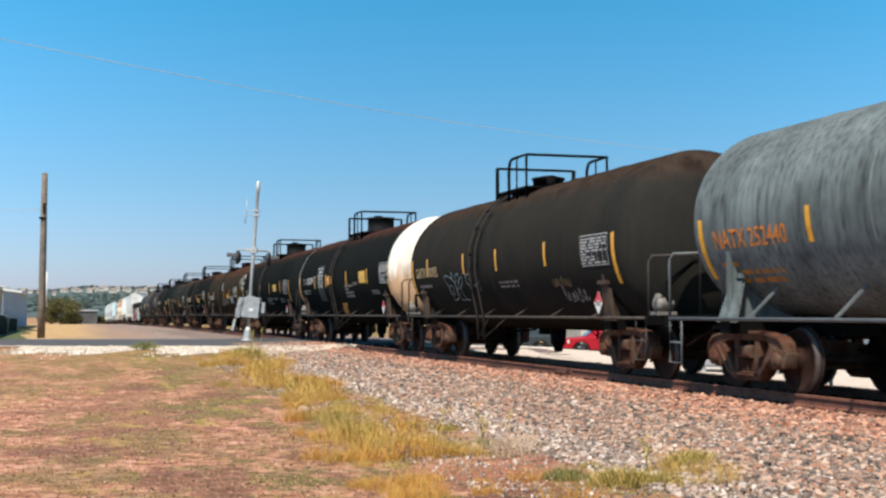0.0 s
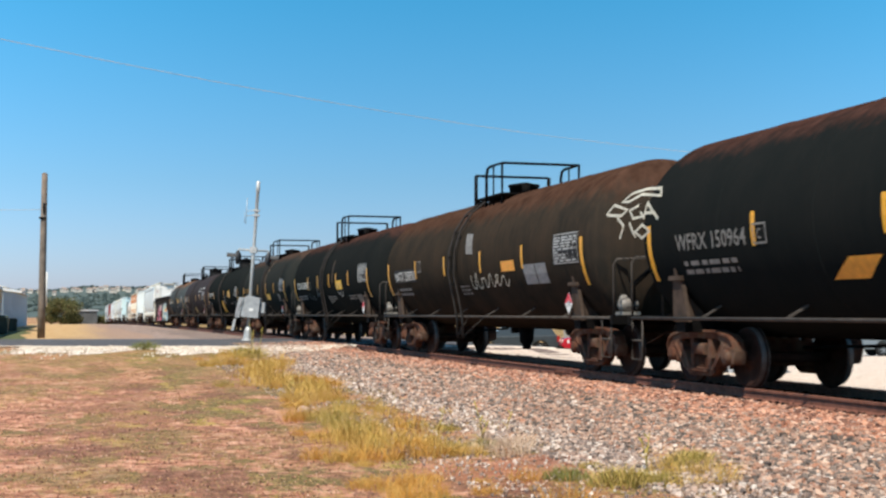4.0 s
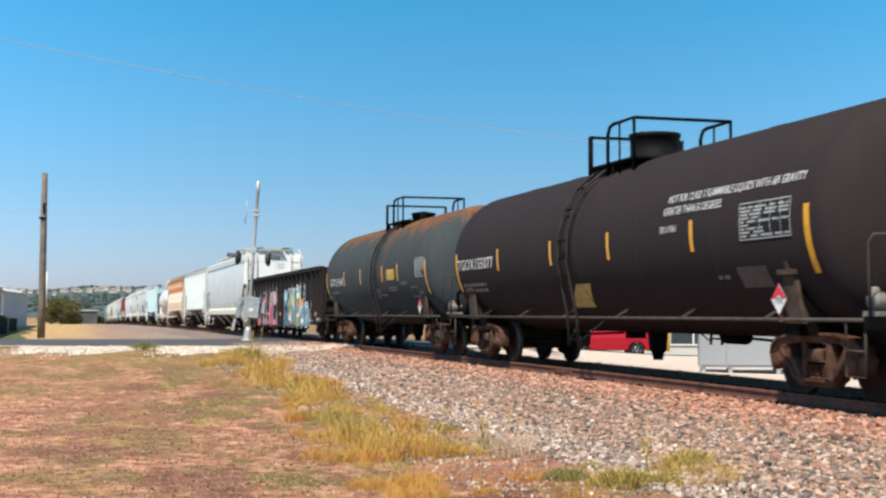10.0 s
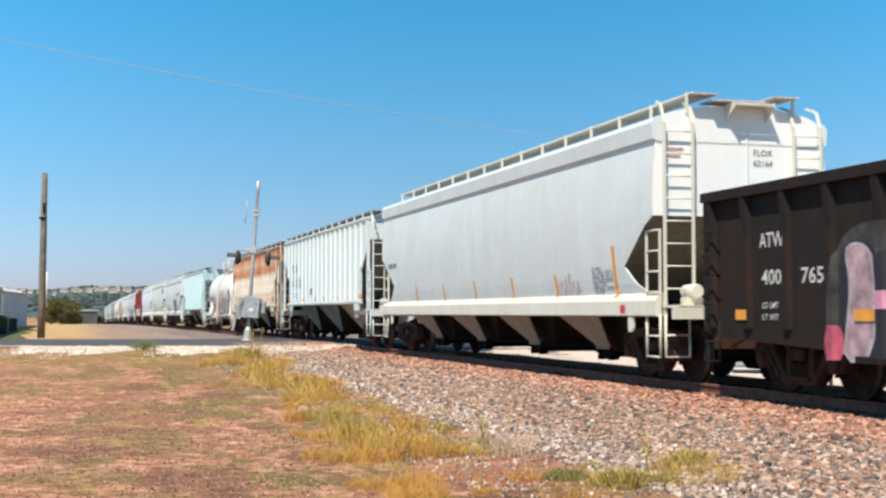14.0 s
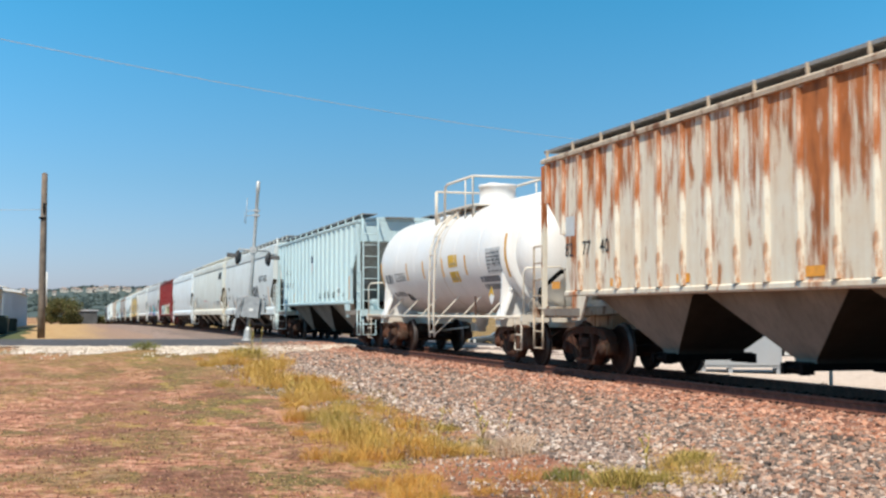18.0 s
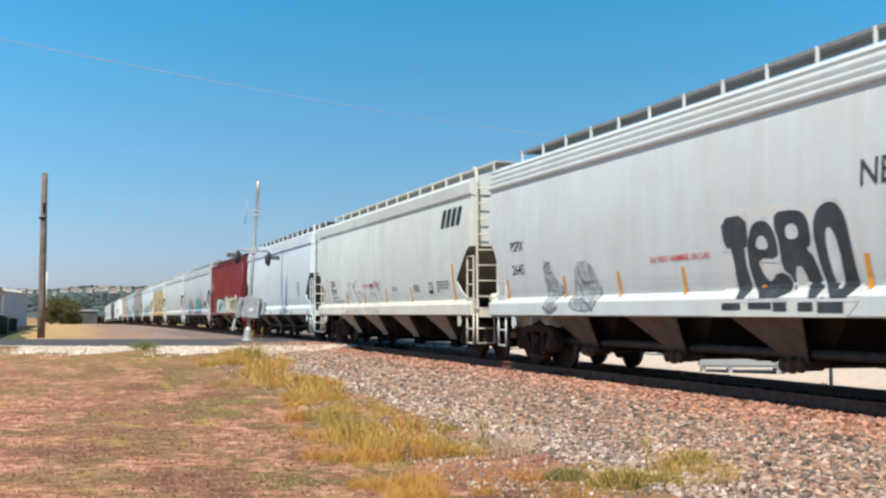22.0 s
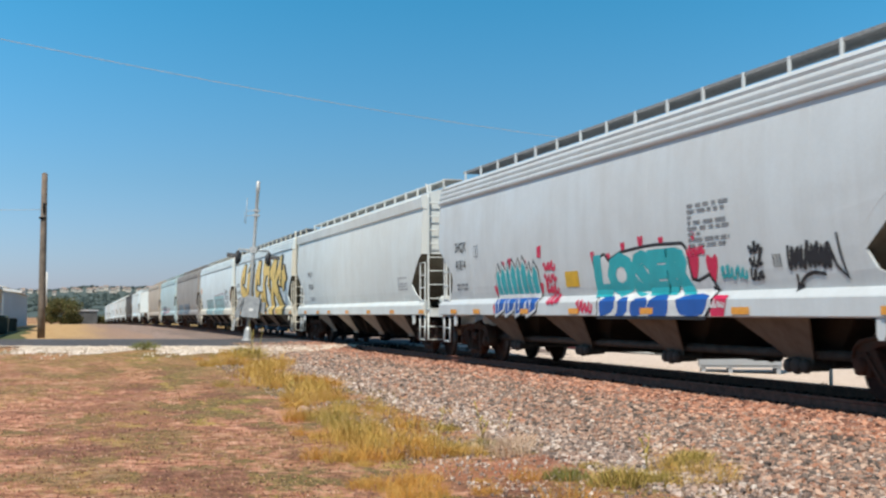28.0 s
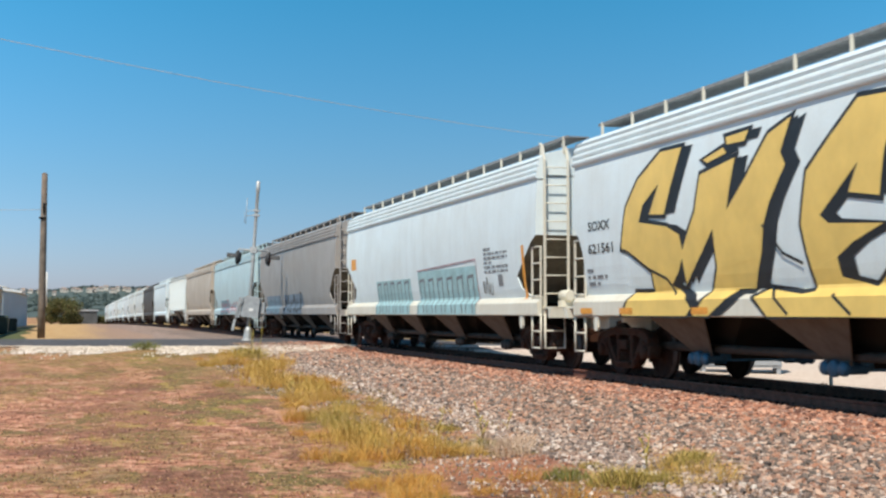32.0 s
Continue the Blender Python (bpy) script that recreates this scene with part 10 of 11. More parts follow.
def antenna(bm):
    tube(bm, [(0, 0, 5.55), (-0.42, 0, 5.50)], 0.014, 5)
    tube(bm, [(0, 0, 5.35), (-0.42, 0, 5.30)], 0.014, 5)
    tube(bm, [(-0.42, 0, 4.95), (-0.42, 0, 6.05)], 0.012, 5)
    tube(bm, [(-0.47, 0, 5.0), (-0.49, 0, 5.45)], 0.008, 5)
one("antenna", antenna, M_GALV, signal, "thin whip antenna")
one("clamp", lambda bm: (box(bm, -0.12, 0.14, -0.1, 0.1, 5.30, 5.38), box(bm, -0.12, 0.14, -0.1, 0.1, 5.50, 5.58)), M_GALV, signal)

# ---- wooden pole and wires ----
M_POLE = plain("weathered_pole_wood", (0.20, 0.155, 0.12), 0.9, 0, 0.4, 3)
pole = tagged(new("utility_pole"), "weathered wooden pole beyond the street", "utility pole")
pole.matrix_basis = pose(-1.25, 66.0, ground_z(-1.25, 66.0) - 0.05, 0, 0.4, 0)
one("shaft", lambda bm: lathe(bm, [(0.19, 0), (0.175, 2), (0.16, 5), (0.14, 8.15), (0.05, 8.2)], "z", 12), M_POLE, pole)
one("conduit", lambda bm: tube(bm, [(0.21, -0.03, 1.6), (0.21, -0.03, 3.3)], 0.04, 6), M_WHITEP, pole, "short white conduit on the pole")
one("bracket", lambda bm: (box(bm, -0.22, 0.1, -0.2, -0.12, 5.9, 6.0), box(bm, -0.05, 0.05, -0.2, -0.14, 6.2, 6.7)), M_DARK, pole)
M_WIRE = plain("bare_wire", (0.62, 0.60, 0.55), 0.4, 0.3, 0.1, 4)


def wire(name, a, b, sag, r, label):
    a, b = Vector(a), Vector(b)
    pts = [a.lerp(b, k / 40) - Vector((0, 0, sag * 4 * (k / 40) * (1 - k / 40))) for k in range(41)]
    tagged(one(name, lambda bm: tube(bm, pts, r, 5), M_WIRE), label, "overhead wire", "overhead wires")


for x, y, h in ((-20.3, 35.5, 11.3), (84.4, 85.0, 12.0)):
    po = tagged(new("utility_pole"), "wooden pole that carries the power line", "utility pole")
    po.matrix_basis = pose(x, y, ground_z(x, y))
    one("shaft", lambda bm: lathe(bm, [(0.18, -0.1), (0.13, h), (0.03, h + 0.05)], "z", 10), M_POLE, po)
    one("crossarm", lambda bm: box(bm, -0.9, 0.9, -0.06, 0.06, h - 0.75, h - 0.6), M_POLE, po)
wire("power_line", (-20.3, 35.5, 11.78), (84.4, 85.0, 15.0), 4.0, 0.012, "pale power line slung high over the railway")
wire("service_wire", (-1.3, 66, 6.15), (-22, 64, 6.5), 0.3, 0.012, "thin wire running to the wooden pole")

# ---- far left: sheds, bush, straw field, hill with houses ----
M_SHED = painted("shed_white_metal", (0.58, 0.66, 0.74), (0.4, 0.38, 0.36), 0.2, 0.0, 0.5)
M_ROOFW = painted("shed_roof_white", (0.80, 0.80, 0.78), (0.5, 0.48, 0.45), 0.15, 0.0, 0.5)


def shed(x1, y0, y1, w, h, label, porch=False):
    s = tagged(new("metal_shed"), label, "shed", "sheds beyond the street")
    z = ground_z(x1, (y0 + y1) / 2) - 0.3
    s.matrix_basis = pose(x1, y0, z)
    L = y1 - y0
    one("wall", lambda bm: prism_y(bm, [(0, 0), (0, h), (-w / 2, h + w * 0.10), (-w, h), (-w, 0)], 0, L), M_SHED, s)
    for q in (0, 1):
        one("roof", lambda bm: skin(bm, [[(0.3, y, h - 0.04), (0.3, y, h + 0.05), (-w / 2, y, h + w * 0.10 + 0.10), (-w / 2, y, h + w * 0.10 + 0.02)] if q == 0 else
                                         [(-w - 0.3, y, h - 0.04), (-w - 0.3, y, h + 0.05), (-w / 2, y, h + w * 0.10 + 0.10), (-w / 2, y, h + w * 0.10 + 0.02)] for y in (-0.3, L + 0.3)]), M_ROOFW, s)
    for k in range(int(L / 1.2)):
        y = 0.6 + k * 1.2
        part("wall_rib", shape(("shed_rib", h), lambda bm: box(bm, 0.0, 0.04, -0.05, 0.05, 0.05, h - 0.05)), M_SHED, s, "", pose(0, y, 0))
    if porch:
        one("porch_roof", lambda bm: skin(bm, [[(0, y, h - 0.1), (0, y, h + 0.1), (1.6, y, h - 0.15), (1.6, y, h - 0.3)] for y in (L - 7, L + 0.5)]), M_ROOFW, s, "bright white porch roof")
    return s


shed(-4.7, 62, 101, 14, 3.25, "white metal shed with a porch roof", True)
shed(-4.9, 106, 168, 12, 3.75, "long pale metal shed in shade")
M_BIN = plain("dark_green_bin", (0.03, 0.05, 0.045), 0.6, 0, 0.3, 5)
for x, y, w, h in ((-3.9, 80, 1.1, 1.0), (-3.9, 96, 0.9, 0.8), (-4.3, 104, 1.1, 0.8)):
    bn = tagged(new("waste_bin"), "dark green waste container beside a shed", "waste bin", "bins by the sheds")
    bn.matrix_basis = pose(x, y, ground_z(x, y))
    one("body", lambda bm: skin(bm, [[(-w * 0.45, -w * 0.6, 0.1), (w * 0.45, -w * 0.6, 0.1), (w * 0.45, w * 0.6, 0.1), (-w * 0.45, w * 0.6, 0.1)], [(-w * 0.5, -w * 0.65, h), (w * 0.5, -w * 0.65, h), (w * 0.5, w * 0.65, h), (-w * 0.5, w * 0.65, h)]]), M_BIN, bn)
    one("lid", lambda bm: skin(bm, [[(-w * 0.52, -w * 0.68, h), (w * 0.52, -w * 0.68, h), (w * 0.52, w * 0.68, h), (-w * 0.52, w * 0.68, h)], [(-w * 0.4, -w * 0.6, h + 0.12), (w * 0.4, -w * 0.6, h + 0.12), (w * 0.4, w * 0.6, h + 0.12), (-w * 0.4, w * 0.6, h + 0.12)]]), M_BIN, bn)
    for e in (-1, 1):
        one("skid", lambda bm: box(bm, -w * 0.4, w * 0.4, e * w * 0.4 - 0.05, e * w * 0.4 + 0.05, 0, 0.1), M_BIN, bn)
M_LEAF = blade_material("bush_leaves", [(0.0, (0.055, 0.065, 0.024)), (0.5, (0.115, 0.115, 0.042)), (1.0, (0.20, 0.165, 0.075))])
M_BARK = plain("bark", (0.12, 0.09, 0.07), 0.9, 0, 0.4, 8)


def leaf_cloud(count, lobes, size, seed):
    """Leaf clumps spread through the shells of several lobes."""
    rng = np.random.default_rng(seed)
    pts, faces = [], []
    for k in range(count):
        cx, cy, cz, r = lobes[k % len(lobes)]
        d = rng.normal(0, 1, 3)
        d /= np.linalg.norm(d)
        p = np.array((cx, cy, cz)) + d * r * rng.uniform(0.35, 1.08) * (1, 1, 0.85)
        u, v = rng.normal(0, 1, 3), rng.normal(0, 1, 3)
        s = size * rng.uniform(0.5, 1.2)
        u, v = u / np.linalg.norm(u) * s, v / np.linalg.norm(v) * s
        o = len(pts)
        pts += [p - u, p + v * 0.5, p + u, p - v * 0.5]
        faces.append((o, o + 1, o + 2, o + 3))
    return pts, faces


def bush(x, y, w, h, label, seed, trunk=True):
    t = tagged(new("tree"), label, "tree", "trees beyond the street")
    t.matrix_basis = pose(x, y, ground_z(x, y))
    rng = np.random.default_rng(seed)
    lobes = [(rng.uniform(-0.32, 0.32) * w, rng.uniform(-0.3, 0.3) * w, h * rng.uniform(0.38, 0.68), w * rng.uniform(0.17, 0.27)) for k in range(12)] + [(rng.uniform(-0.4, 0.4) * w, 0, h * rng.uniform(0.12, 0.25), w * 0.16) for k in range(9)]
    pts, faces = leaf_cloud(11000, lobes, w * 0.03, seed)
    me = bpy.data.meshes.new("crown")
    me.from_pydata(pts, [], faces)
    me.materials.append(None)
    part("crown", me, M_LEAF, t)
    def tr(bm):
        tube(bm, [(0, 0, -0.1), (0.05, 0, h * 0.25), (0.0, 0.1, h * 0.5)], w * 0.03, 7)
        for k in range(6):
            a = k * 1.05
            tube(bm, [(0, 0, h * 0.22), (math.cos(a) * w * 0.12, math.sin(a) * w * 0.12, h * 0.42), (math.cos(a) * w * 0.26, math.sin(a) * w * 0.24, h * 0.6)], w * 0.012, 5)
    one("trunk", tr, M_BARK, t)


bush(-0.6, 208, 6.0, 5.0, "dark green bushy tree in the straw field", 3)
bush(-2.6, 214, 4.0, 4.2, "dull green bushy tree in the straw field", 5)
bush(9.0, 350, 4.0, 2.6, "low green bush near the far track", 9)
gs = tagged(new("warehouse"), "low grey warehouse far down the line", "warehouse")
gs.matrix_basis = pose(3.0, 330, ground_z(3, 330))
one("wall", lambda bm: box(bm, -4, 4.0, 0, 25, 0, 3.2), plain("warehouse_grey", (0.105, 0.105, 0.105), 0.8, 0, 0.3, 0.5), gs)
one("roof", lambda bm: prism_y(bm, [(-4.3, 3.2), (4.3, 3.2), (4.3, 3.5), (0.0, 3.75), (-4.3, 3.5)], -0.3, 25.3), plain("warehouse_roof", (0.42, 0.42, 0.43), 0.7, 0, 0.2, 0.5), gs)
fp = tagged(new("lamp_pole"), "thin pale pole beside a far warehouse", "pole")
fp.matrix_basis = pose(1.2, 318, ground_z(1.2, 318))
one("shaft", lambda bm: lathe(bm, [(0.12, 0), (0.07, 6.0)], "z", 8), M_GALV, fp)
one("cabinet", lambda bm: box(bm, -0.5, 0.5, -0.3, 0.3, 0.6, 1.9), M_WHITEP, fp)

# Bluish slope greens with distance haze in them, matched to the woods.
M_HILL, nt, b = nodes_of("wooded_hill")
c = ramp(nt, noise_tex(nt, 0.05, 8, None, 0.75, True), [(0.35, (0.055, 0.080, 0.078)), (0.55, (0.075, 0.102, 0.092)), (0.7, (0.11, 0.13, 0.11))])
nt.links.new(c, b.inputs["Base Color"])
b.inputs["Roughness"].default_value = 1.0


def hill_top(x):
    return 34 + 5 * math.sin(x * 0.0061 + 1.0) + 2.5 * math.sin(x * 0.019) + 1.2 * math.sin(x * 0.055) - 0.000012 * max(x - 100, 0) ** 2


def hill_fn(bm):
    g = []
    for x in np.arange(-2600, 2601, 25):
        top = hill_top(x)
        row = []
        for f, d in ((0, 0), (0.25, 150), (0.55, 300), (0.8, 420), (0.96, 520), (1.0, 580), (0.97, 680), (0.5, 1200)):
            z = -8 + (top + 8) * f + 1.6 * noise.noise((x * 0.02, d * 0.03, 0))
            row.append(bm.verts.new((x, 1620 + d + 0.00004 * x * x, z)))
        g.append(row)
    for a, b in zip(g, g[1:]):
        for k in range(7):
            f = bm.faces.new((a[k], b[k], b[k + 1], a[k + 1]))
            f.smooth = True


tagged(one("hill", hill_fn, M_HILL), "long low wooded hill on the skyline", "hill", kind="structure")
rng = np.random.default_rng(12)
lobes = []
for k in range(4200):
    x = rng.uniform(-700, 520)
    d = rng.choice((rng.uniform(120, 385), rng.uniform(120, 385), rng.uniform(500, 640)))
    f = np.interp(d, (0, 150, 300, 420, 520, 580, 680), (0, 0.25, 0.55, 0.8, 0.96, 1.0, 0.97))
    lobes.append((x, 1620 + d, -8 + (hill_top(x) + 8) * f + 0.5, rng.uniform(2, 4) if d < 430 else rng.uniform(2.0, 4.0)))
pts, faces = leaf_cloud(76000, lobes, 2.0, 14)
me = bpy.data.meshes.new("hill_woods")
me.from_pydata(pts, [], faces)
# Distance haze is mixed into these pale bluish leaf colours.
me.materials.append(blade_material("far_wood_hazed", [(0.0, (0.060, 0.090, 0.092)), (0.5, (0.085, 0.115, 0.105)), (1.0, (0.12, 0.14, 0.115))]))
tagged(new("hill_woods", me), "scrubby dark trees on the slopes of the hill", "woods", kind="stuff")
M_HOUSE = plain("house_wall_cream", (0.60, 0.54, 0.47), 0.9, 0, 0.15, 0.3)
M_HROOF = plain("house_roof_tan", (0.36, 0.27, 0.22), 0.9, 0, 0.2, 0.3)
M_GLASS_DARK = plain("dark_window", (0.04, 0.05, 0.06), 0.15, 0, 0.2, 3)
for k in range(60):
    x = -330 + k * 9.6 + rng.uniform(-6, 6)
    w, h = rng.uniform(6, 11), rng.uniform(3, 5)
    d = rng.uniform(400, 475)
    ground = -8 + (hill_top(x) + 8) * np.interp(d, (300, 420, 520), (0.55, 0.8, 0.96))
    hs = tagged(new("house"), "cream house with a tan roof on the hill crest", "house", "houses on the hill")
    hs.matrix_basis = pose(x, 1620 + d, ground + 1.5, 0, 0, rng.uniform(-20, 20))
    one("wall", lambda bm: (box(bm, -w / 2, w / 2, 0, 9, -3, h), box(bm, w * 0.1, w * 0.5, -2.5, 0, -3, h * 0.7)), M_HOUSE, hs)
    one("roof", lambda bm: skin(bm, [[(-w / 2 - 0.5, -0.5, h), (w / 2 + 0.5, -0.5, h), (w / 2 + 0.5, 9.5, h), (-w / 2 - 0.5, 9.5, h)], [(-w * 0.2, 4, h + 1.8), (w * 0.2, 4, h + 1.8), (w * 0.2, 5, h + 1.8), (-w * 0.2, 5, h + 1.8)]]), M_HROOF, hs)
    for q in (-0.3, 0.0, 0.28):
        one("window", lambda bm: box(bm, q * w - 0.7, q * w + 0.7, -0.06 if q < 0.1 else -2.56, 0.0 if q < 0.1 else -2.5, h * 0.3, h * 0.3 + 1.6), M_GLASS_DARK, hs)

# ---- beyond the track ----
cab = tagged(new("equipment_cabinet"), "low grey steel equipment cabinet on the pale lot", "cabinet")
cab.matrix_basis = pose(14.55, 27.9, ground_z(14.55, 27.9) + 0.02, 0, 0, -26)
M_CAB = painted("cabinet_grey", (0.31, 0.345, 0.38), (0.3, 0.28, 0.26), 0.25, 0.0, 0.5)
one("body", lambda bm: box(bm, 0, 1.92, 0, 1.3, 0.10, 1.45), M_CAB, cab)
one("roof", lambda bm: skin(bm, [[(-0.06, -0.06, 1.45), (1.98, -0.06, 1.45), (1.98, 1.36, 1.45), (-0.06, 1.36, 1.45)], [(-0.06, -0.06, 1.50), (1.98, -0.06, 1.50), (1.98, 1.36, 1.50), (-0.06, 1.36, 1.50)]]), M_CAB, cab)
for x0, x1 in ((0.03, 0.62), (0.66, 1.89)):
    d = one("door", lambda bm: box(bm, x0, x1, -0.025, -0.002, 0.16, 1.40), M_CAB, cab)
    one("handle", lambda bm: tube(bm, [(x1 - 0.08, -0.03, 0.75), (x1 - 0.08, -0.06, 0.78), (x1 - 0.08, -0.06, 0.92), (x1 - 0.08, -0.03, 0.95)], 0.012, 5), M_DARK, d)
for x in (0.05, 0.68, 1.8):
    one("foot", lambda bm: box(bm, x, x + 0.1, 0.02, 1.2, -0.05, 0.10), M_CAB, cab)
mk = tagged(new("marker_post"), "slim white marker post beside the track", "post")
mk.matrix_basis = pose(12.75, 19.6, ground_z(12.75, 19.6))
one("shaft", lambda bm: lathe(bm, [(0.032, -0.1), (0.032, 1.35), (0.01, 1.38)], "z", 8), M_WHITEP, mk)

M_TYRE = plain("tyre_rubber", (0.02, 0.02, 0.02), 0.85, 0, 0.2, 20)
M_ALLOY = plain("alloy_rim", (0.45, 0.46, 0.47), 0.35, 0.7, 0.2, 10)
M_RED = plain("car_red_paint", (0.42, 0.012, 0.02), 0.25, 0.0, 0.08, 3)
M_CHAR = plain("car_grey_paint", (0.06, 0.07, 0.075), 0.25, 0.3, 0.08, 3)
M_SILVER = plain("car_silver_paint", (0.22, 0.25, 0.27), 0.3, 0.3, 0.05, 3)
M_PANE = plain("car_glass", (0.03, 0.05, 0.06), 0.06, 0, 0.1, 3)
M_HEADL = plain("headlight_clear", (0.75, 0.75, 0.72), 0.15, 0, 0.1, 6)
M_TAIL = plain("tail_light_red", (0.35, 0.02, 0.02), 0.2, 0, 0.1, 6)
M_YELLOWP = plain("yellow_paint", (0.72, 0.42, 0.03), 0.5, 0, 0.15, 8)


def car(name, x, y, turn, paint, label, kind):
    """A road vehicle heading along +y, its wheels on the ground."""
    v = tagged(new(name), label, "car", "vehicles beyond the track")
    v.matrix_basis = pose(x, y, ground_z(x, y) + 0.022, 0, 0, turn)
    if kind == "pickup":
        L, wb, hood, roofz = 5.6, 3.6, 1.08, 1.85
        low = [(-2.8, 0.45), (2.75, 0.42), (2.8, 0.7), (2.72, 1.0), (1.4, 1.1), (-2.78, 1.12), (-2.82, 0.6)]
        cab_p = [(-0.75, 1.1), (-0.62, 1.78), (0.55, 1.82), (1.35, 1.1)]
        panes = [[(-0.62, 1.16), (-0.52, 1.68), (-0.08, 1.70), (-0.08, 1.16)], [(0.0, 1.16), (0.0, 1.70), (0.48, 1.72), (1.1, 1.16)]]
    else:
        L, wb, roofz = 4.6, 2.7, 1.7
        low = [(-2.28, 0.45), (2.15, 0.38), (2.3, 0.62), (2.2, 0.95), (1.1, 1.06), (-2.2, 1.12), (-2.32, 0.7)]
        cab_p = [(-2.15, 1.1), (-1.75, 1.66), (0.25, 1.72), (1.15, 1.05)]
        panes = [[(-1.85, 1.15), (-1.55, 1.56), (-0.95, 1.58), (-0.95, 1.15)], [(-0.87, 1.15), (-0.87, 1.58), (-0.1, 1.60), (-0.1, 1.15)], [(-0.02, 1.15), (-0.02, 1.60), (0.22, 1.60), (0.85, 1.12)]]
    W = 0.93
    def body(bm):
        def arch(pts):
            out = []
            for i, p in enumerate(pts):
                out.append(p)
                if i == 0:
                    for c in (-wb / 2, wb / 2):
                        out += [(c + 0.42 * math.cos(a), 0.38 + 0.42 * math.sin(a)) for a in (math.pi - k * math.pi / 6 for k in range(7))]
            return out
        prism(bm, arch(low), -W, W)
    b = one("body", body, paint, v)
    bev = b.modifiers.new("soft_edges", "BEVEL")
    bev.width, bev.segments, bev.limit_method, bev.angle_limit = 0.07, 2, "ANGLE", radians(50)
    one("cabin", lambda bm: skin(bm, [[(-W + 0.03, p[0], p[1]) if k in (0, 3) else (-W + 0.16, p[0], p[1]) for k, p in enumerate(cab_p)], [(W - 0.03, p[0], p[1]) if k in (0, 3) else (W - 0.16, p[0], p[1]) for k, p in enumerate(cab_p)]]), paint, v)
    for pts in panes:
        for q in (-1, 1):
            one("side_window", lambda bm: skin(bm, [[(q * (W - 0.055 - 0.2 * (p[1] - 1.1) + o), p[0], p[1]) for p in pts] for o in (0, 0.012)]), M_PANE, v)
    zf = cab_p[3][1] + 0.03
    one("windscreen", lambda bm: skin(bm, [[(-W + 0.1, cab_p[3][0] - 0.02, zf + o), (W - 0.1, cab_p[3][0] - 0.02, zf + o), (W - 0.22, cab_p[2][0] + 0.06, cab_p[2][1] - 0.05 + o), (-W + 0.22, cab_p[2][0] + 0.06, cab_p[2][1] - 0.05 + o)] for o in (0, 0.02)]), M_PANE, v)
    for q in (-1, 1):
        for c in (-wb / 2, wb / 2):
            w = one("wheel", lambda bm: lathe(bm, [(0.22, -0.11), (0.34, -0.11), (0.365, -0.08), (0.365, 0.08), (0.34, 0.11), (0.22, 0.11)], "x", 24), M_TYRE, v, "black tyre", pose(q * (W - 0.1), c, 0.365))
            def rim(bm):
                lathe(bm, [(0.23, q * 0.09), (0.225, q * 0.112), (0.19, q * 0.10), (0.19, q * 0.06)], "x", 20)
                for k in range(6):
                    a = k * math.pi / 3
                    beam(bm, (q * 0.10, 0, 0), (q * 0.10, 0.2 * math.cos(a), 0.2 * math.sin(a)), 0.06, 0.03)
            one("rim", rim, M_ALLOY, w)
        f = low[3][0] if kind == "pickup" else low[3][0]
        one("headlight", lambda bm: skin(bm, [[(q * (W - 0.35), f - 0.02 + o, 0.72), (q * (W + 0.005), f - 0.25 + o, 0.74), (q * (W + 0.005), f - 0.25 + o, 0.9), (q * (W - 0.35), f - 0.02 + o, 0.9)] for o in (0, 0.09)]), M_HEADL, v)
        one("tail_light", lambda bm: box(bm, min(q * (W - 0.16), q * (W + 0.006)), max(q * (W - 0.16), q * (W + 0.006)), -L / 2 - 0.03, -L / 2 + 0.12, 0.78, 1.08), M_TAIL, v)
    one("bumper", lambda bm: box(bm, -W + 0.05, W - 0.05, L / 2 - 0.12, L / 2 + 0.04, 0.42, 0.58), M_DARK, v)
    one("bumper", lambda bm: box(bm, -W + 0.05, W - 0.05, -L / 2 - 0.06, -L / 2 + 0.1, 0.45, 0.6), M_DARK, v)
    return v


SIDE = 90 - TURN          # vehicles on the side street head across the view
RED_AT = STREET_AWAY * 63.6 + STREET_DIR * 8.1
RED_CAR = car("red_car", RED_AT.x, RED_AT.y, SIDE, M_RED, "shiny red car on the side street", "suv")
car("suv", 33.3, 52.8, SIDE + 38, M_CHAR, "dark grey car on the pale lot", "suv")
car("suv", 38.6, 57.5, SIDE, M_SILVER, "grey silver car on the side street", "suv")
car("suv", 22.0, 62.5, SIDE, M_CHAR, "dark car on the side street", "suv")
for across, away in ((4.75, 71.0), (5.6, 71.0), (7.2, 69.5), (8.0, 69.5)):
    w = STREET_DIR * across + STREET_AWAY * away
    ws_ = tagged(new("wheel_stop"), "pale concrete wheel stop on the side street", "wheel stop", "wheel stops")
    ws_.matrix_basis = pose(w.x, w.y, ground_z(w.x, w.y) + 0.02, 0, 0, -TURN)
    one("block", lambda bm: skin(bm, [[(-0.35, -0.1, z), (0.35, -0.1, z), (0.35, 0.1, z), (-0.35, 0.1, z)] if z < 0.05 else [(-0.31, -0.06, z), (0.31, -0.06, z), (0.31, 0.06, z), (-0.31, 0.06, z)] for z in (0.0, 0.22)]), M_WHITEP, ws_)
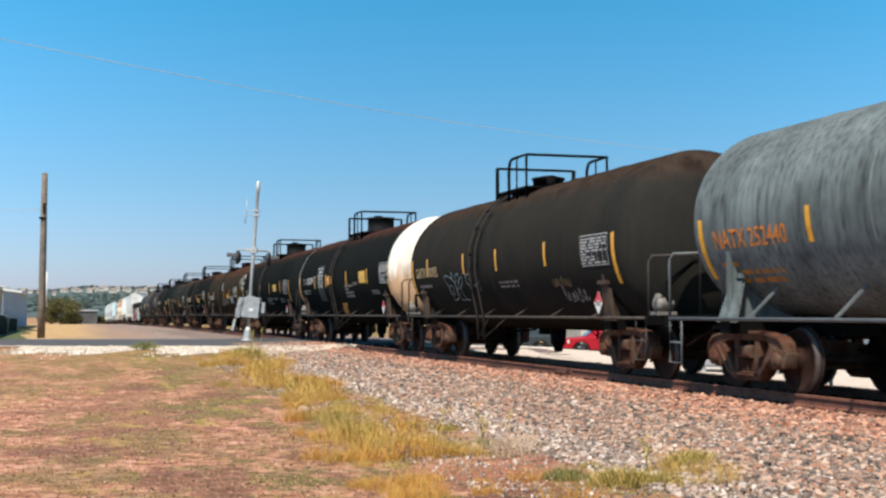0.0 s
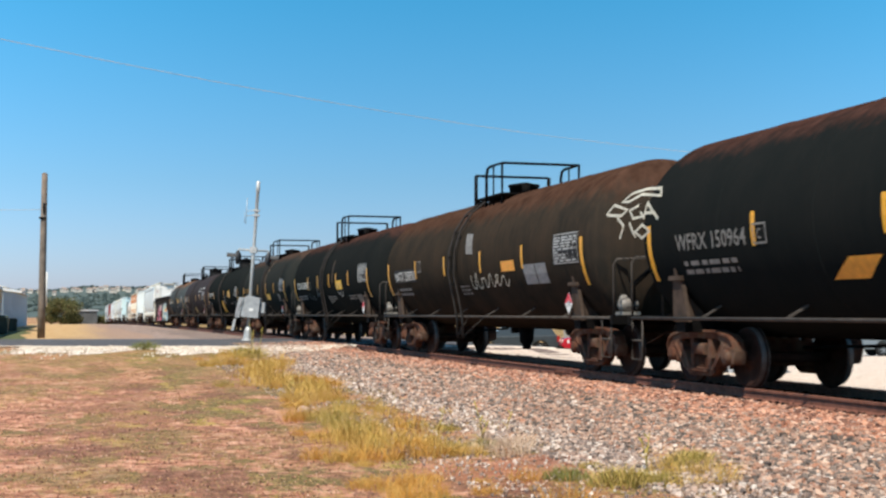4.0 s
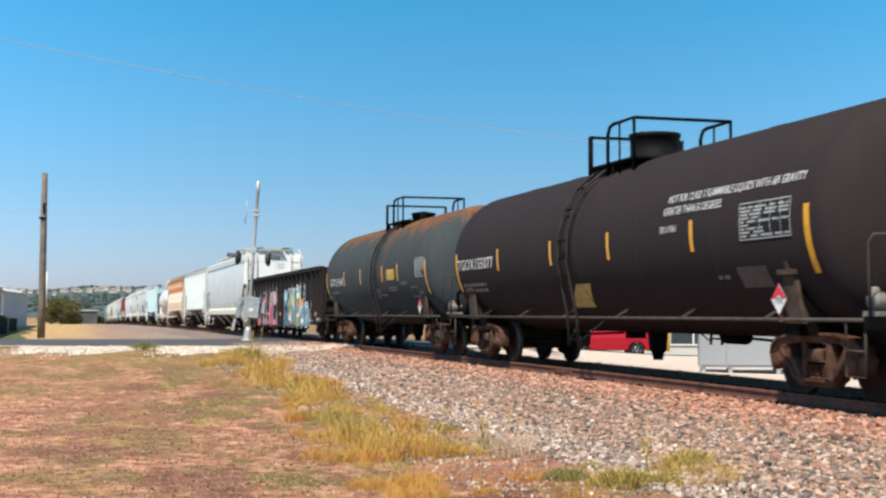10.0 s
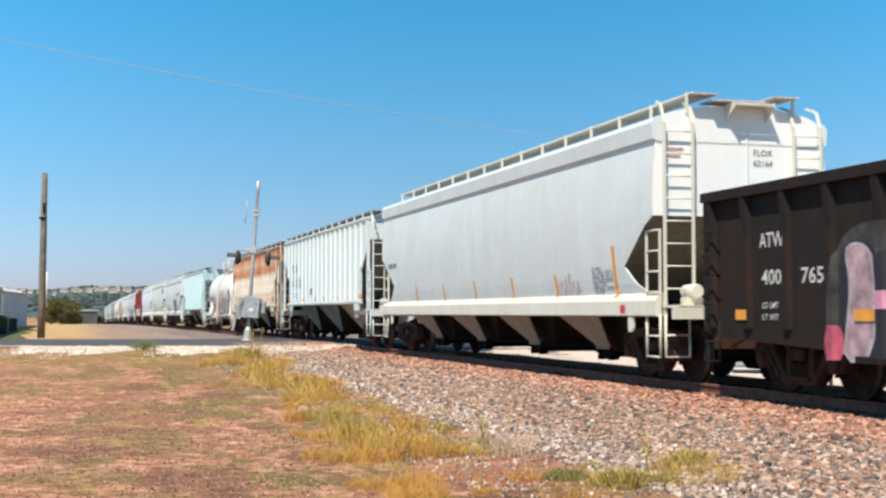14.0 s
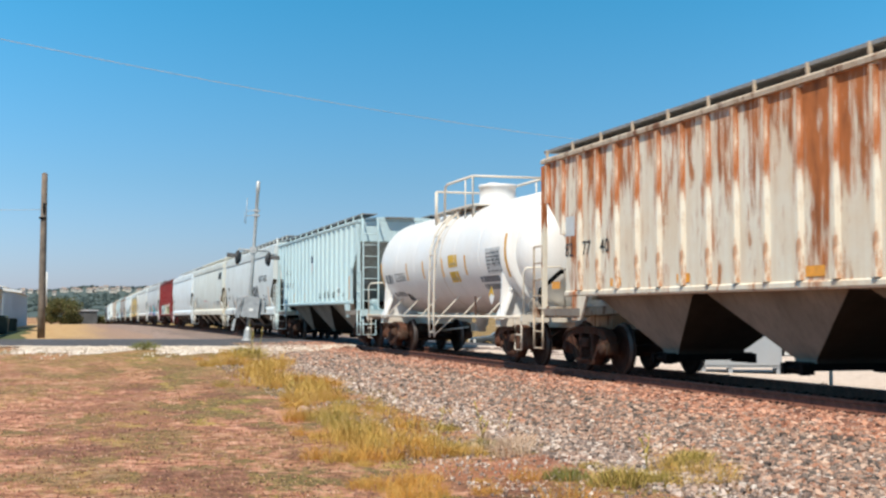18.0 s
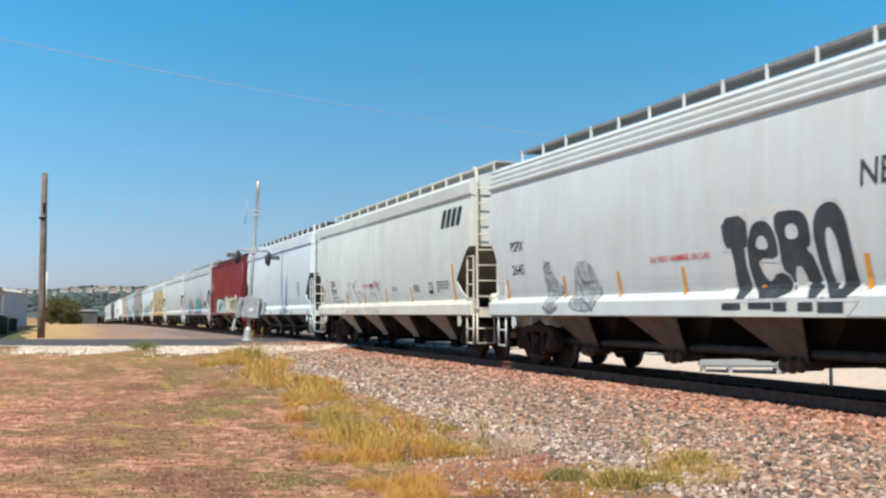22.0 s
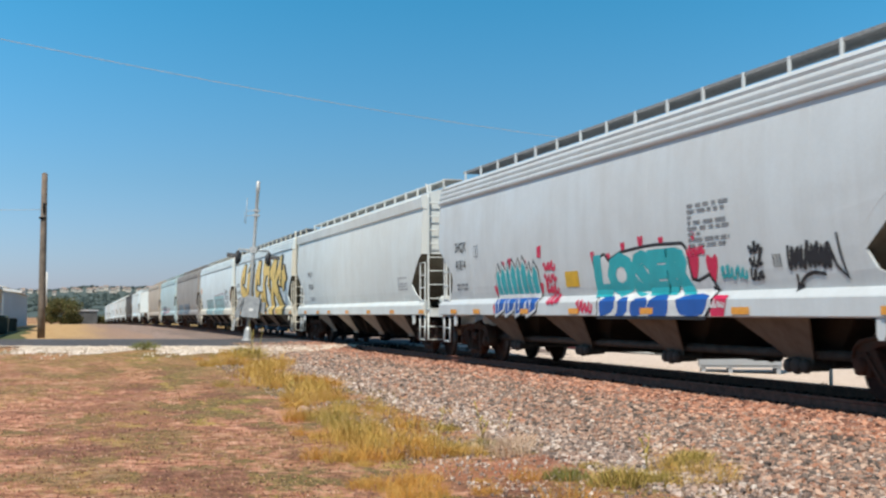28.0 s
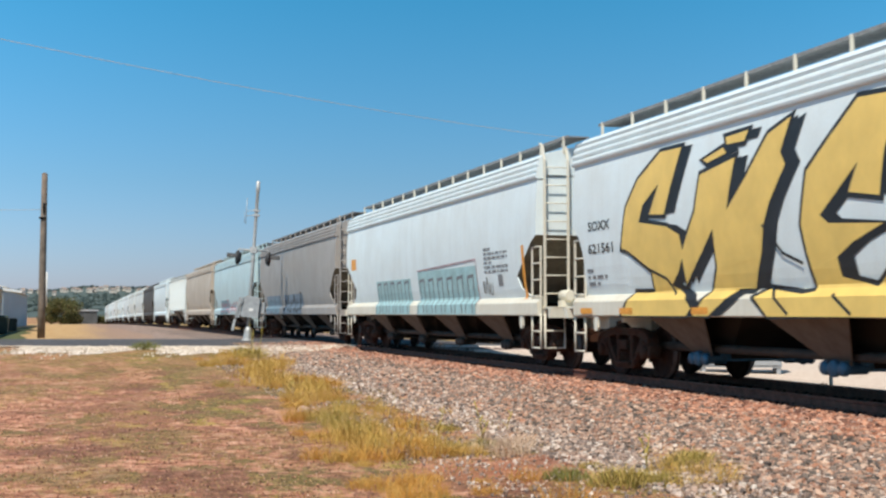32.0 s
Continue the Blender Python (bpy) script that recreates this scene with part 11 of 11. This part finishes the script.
for x, y in ((32.6, 68.9), (33.6, 68.4)):
    bo = tagged(new("bollard"), "yellow steel bollard in front of a shop", "bollard", "yellow bollards")
    bo.matrix_basis = pose(x, y, ground_z(x, y) + 0.01)
    one("post", lambda bm: lathe(bm, [(0.16, -0.1), (0.16, 1.25), (0.09, 1.36), (0.01, 1.38)], "z", 12), M_YELLOWP, bo)
shop = tagged(new("shop"), "low pale shop with dark windows beyond the side street", "shop")
corner = STREET_DIR * 9 + STREET_AWAY * 84
shop.matrix_basis = pose(corner.x, corner.y, -1.5, 0, 0, -TURN)
M_SHOP = plain("shop_wall", (0.50, 0.46, 0.40), 0.85, 0, 0.2, 0.8)
one("wall", lambda bm: box(bm, 0, 50, 0, 12, 0, 3.6), M_SHOP, shop)
one("roof", lambda bm: box(bm, -0.3, 50.3, -0.6, 12.3, 3.6, 3.9), M_ROOFW, shop)
for k in range(11):
    w = one("window", lambda bm: box(bm, 1.5 + k * 4.4, 4.4 + k * 4.4, -0.03, 0.0, 0.5, 2.6), M_GLASS_DARK, shop)
    one("window_frame", lambda bm: (box(bm, 1.4 + k * 4.4, 4.5 + k * 4.4, -0.07, -0.03, 0.42, 0.52), box(bm, 1.4 + k * 4.4, 4.5 + k * 4.4, -0.07, -0.03, 2.58, 2.68), box(bm, 2.9 + k * 4.4, 3.0 + k * 4.4, -0.07, -0.03, 0.5, 2.6)), M_WHITEP, w)


# ---- what moves ----
def motions():
    for thing, mid, arm in MOVERS:
        rows = []
        t = 0.0
        while t <= T_END + 1e-6:
            s = mid - V * t
            a, b = rail_point(s - arm), rail_point(s + arm)
            d = (b - a).normalized()
            m = Matrix.Translation((a + b) / 2) @ d.to_track_quat("Y", "Z").to_matrix().to_4x4()
            rows.append((t, m))
            t += 1.0 if s > BEND - 60 else 2.0
        if rows[-1][0] < T_END:
            s = mid - V * T_END
            a, b = rail_point(s - arm), rail_point(s + arm)
            rows.append((T_END, Matrix.Translation((a + b) / 2) @ (b - a).normalized().to_track_quat("Y", "Z").to_matrix().to_4x4()))
        walk(thing, rows)
    # the red vehicle waits, then turns in towards the track
    at = RED_AT
    rows = []
    for t, ahead, near, turn in ((0.0, 0, 0, 0), (14.0, 0, 0, 0), (16.0, 0.3, 0.1, 8), (17.0, 0.8, 0.5, 22), (18.4, 1.7, 1.5, 44), (20.0, 2.6, 3.0, 60), (21.0, 2.8, 3.4, 64), (T_END, 2.8, 3.4, 64)):
        p = at - STREET_DIR * ahead - STREET_AWAY * near
        rows.append((t, pose(p.x, p.y, ground_z(p.x, p.y) + 0.022, 0, 0, SIDE + turn)))
    walk(RED_CAR, rows)
    # the wheels turn alike; each axle place is keyed once and shared
    shared = {}
    step = 1 / FPS
    for wheel, s in WHEELS:
        if s not in shared:
            rows = [(k * step, pose(0, s * 0.889, WR) @ Matrix.Rotation(V * k * step / WR, 4, "X")) for k in range(int(T_END * FPS) + 1)]
            walk(wheel, rows)
            shared[s] = wheel
        else:
            wheel.rotation_mode = "QUATERNION"
            wheel.animation_data_create()
            wheel.animation_data.action = shared[s].animation_data.action
            wheel.animation_data.action_slot = shared[s].animation_data.action_slot


motions()
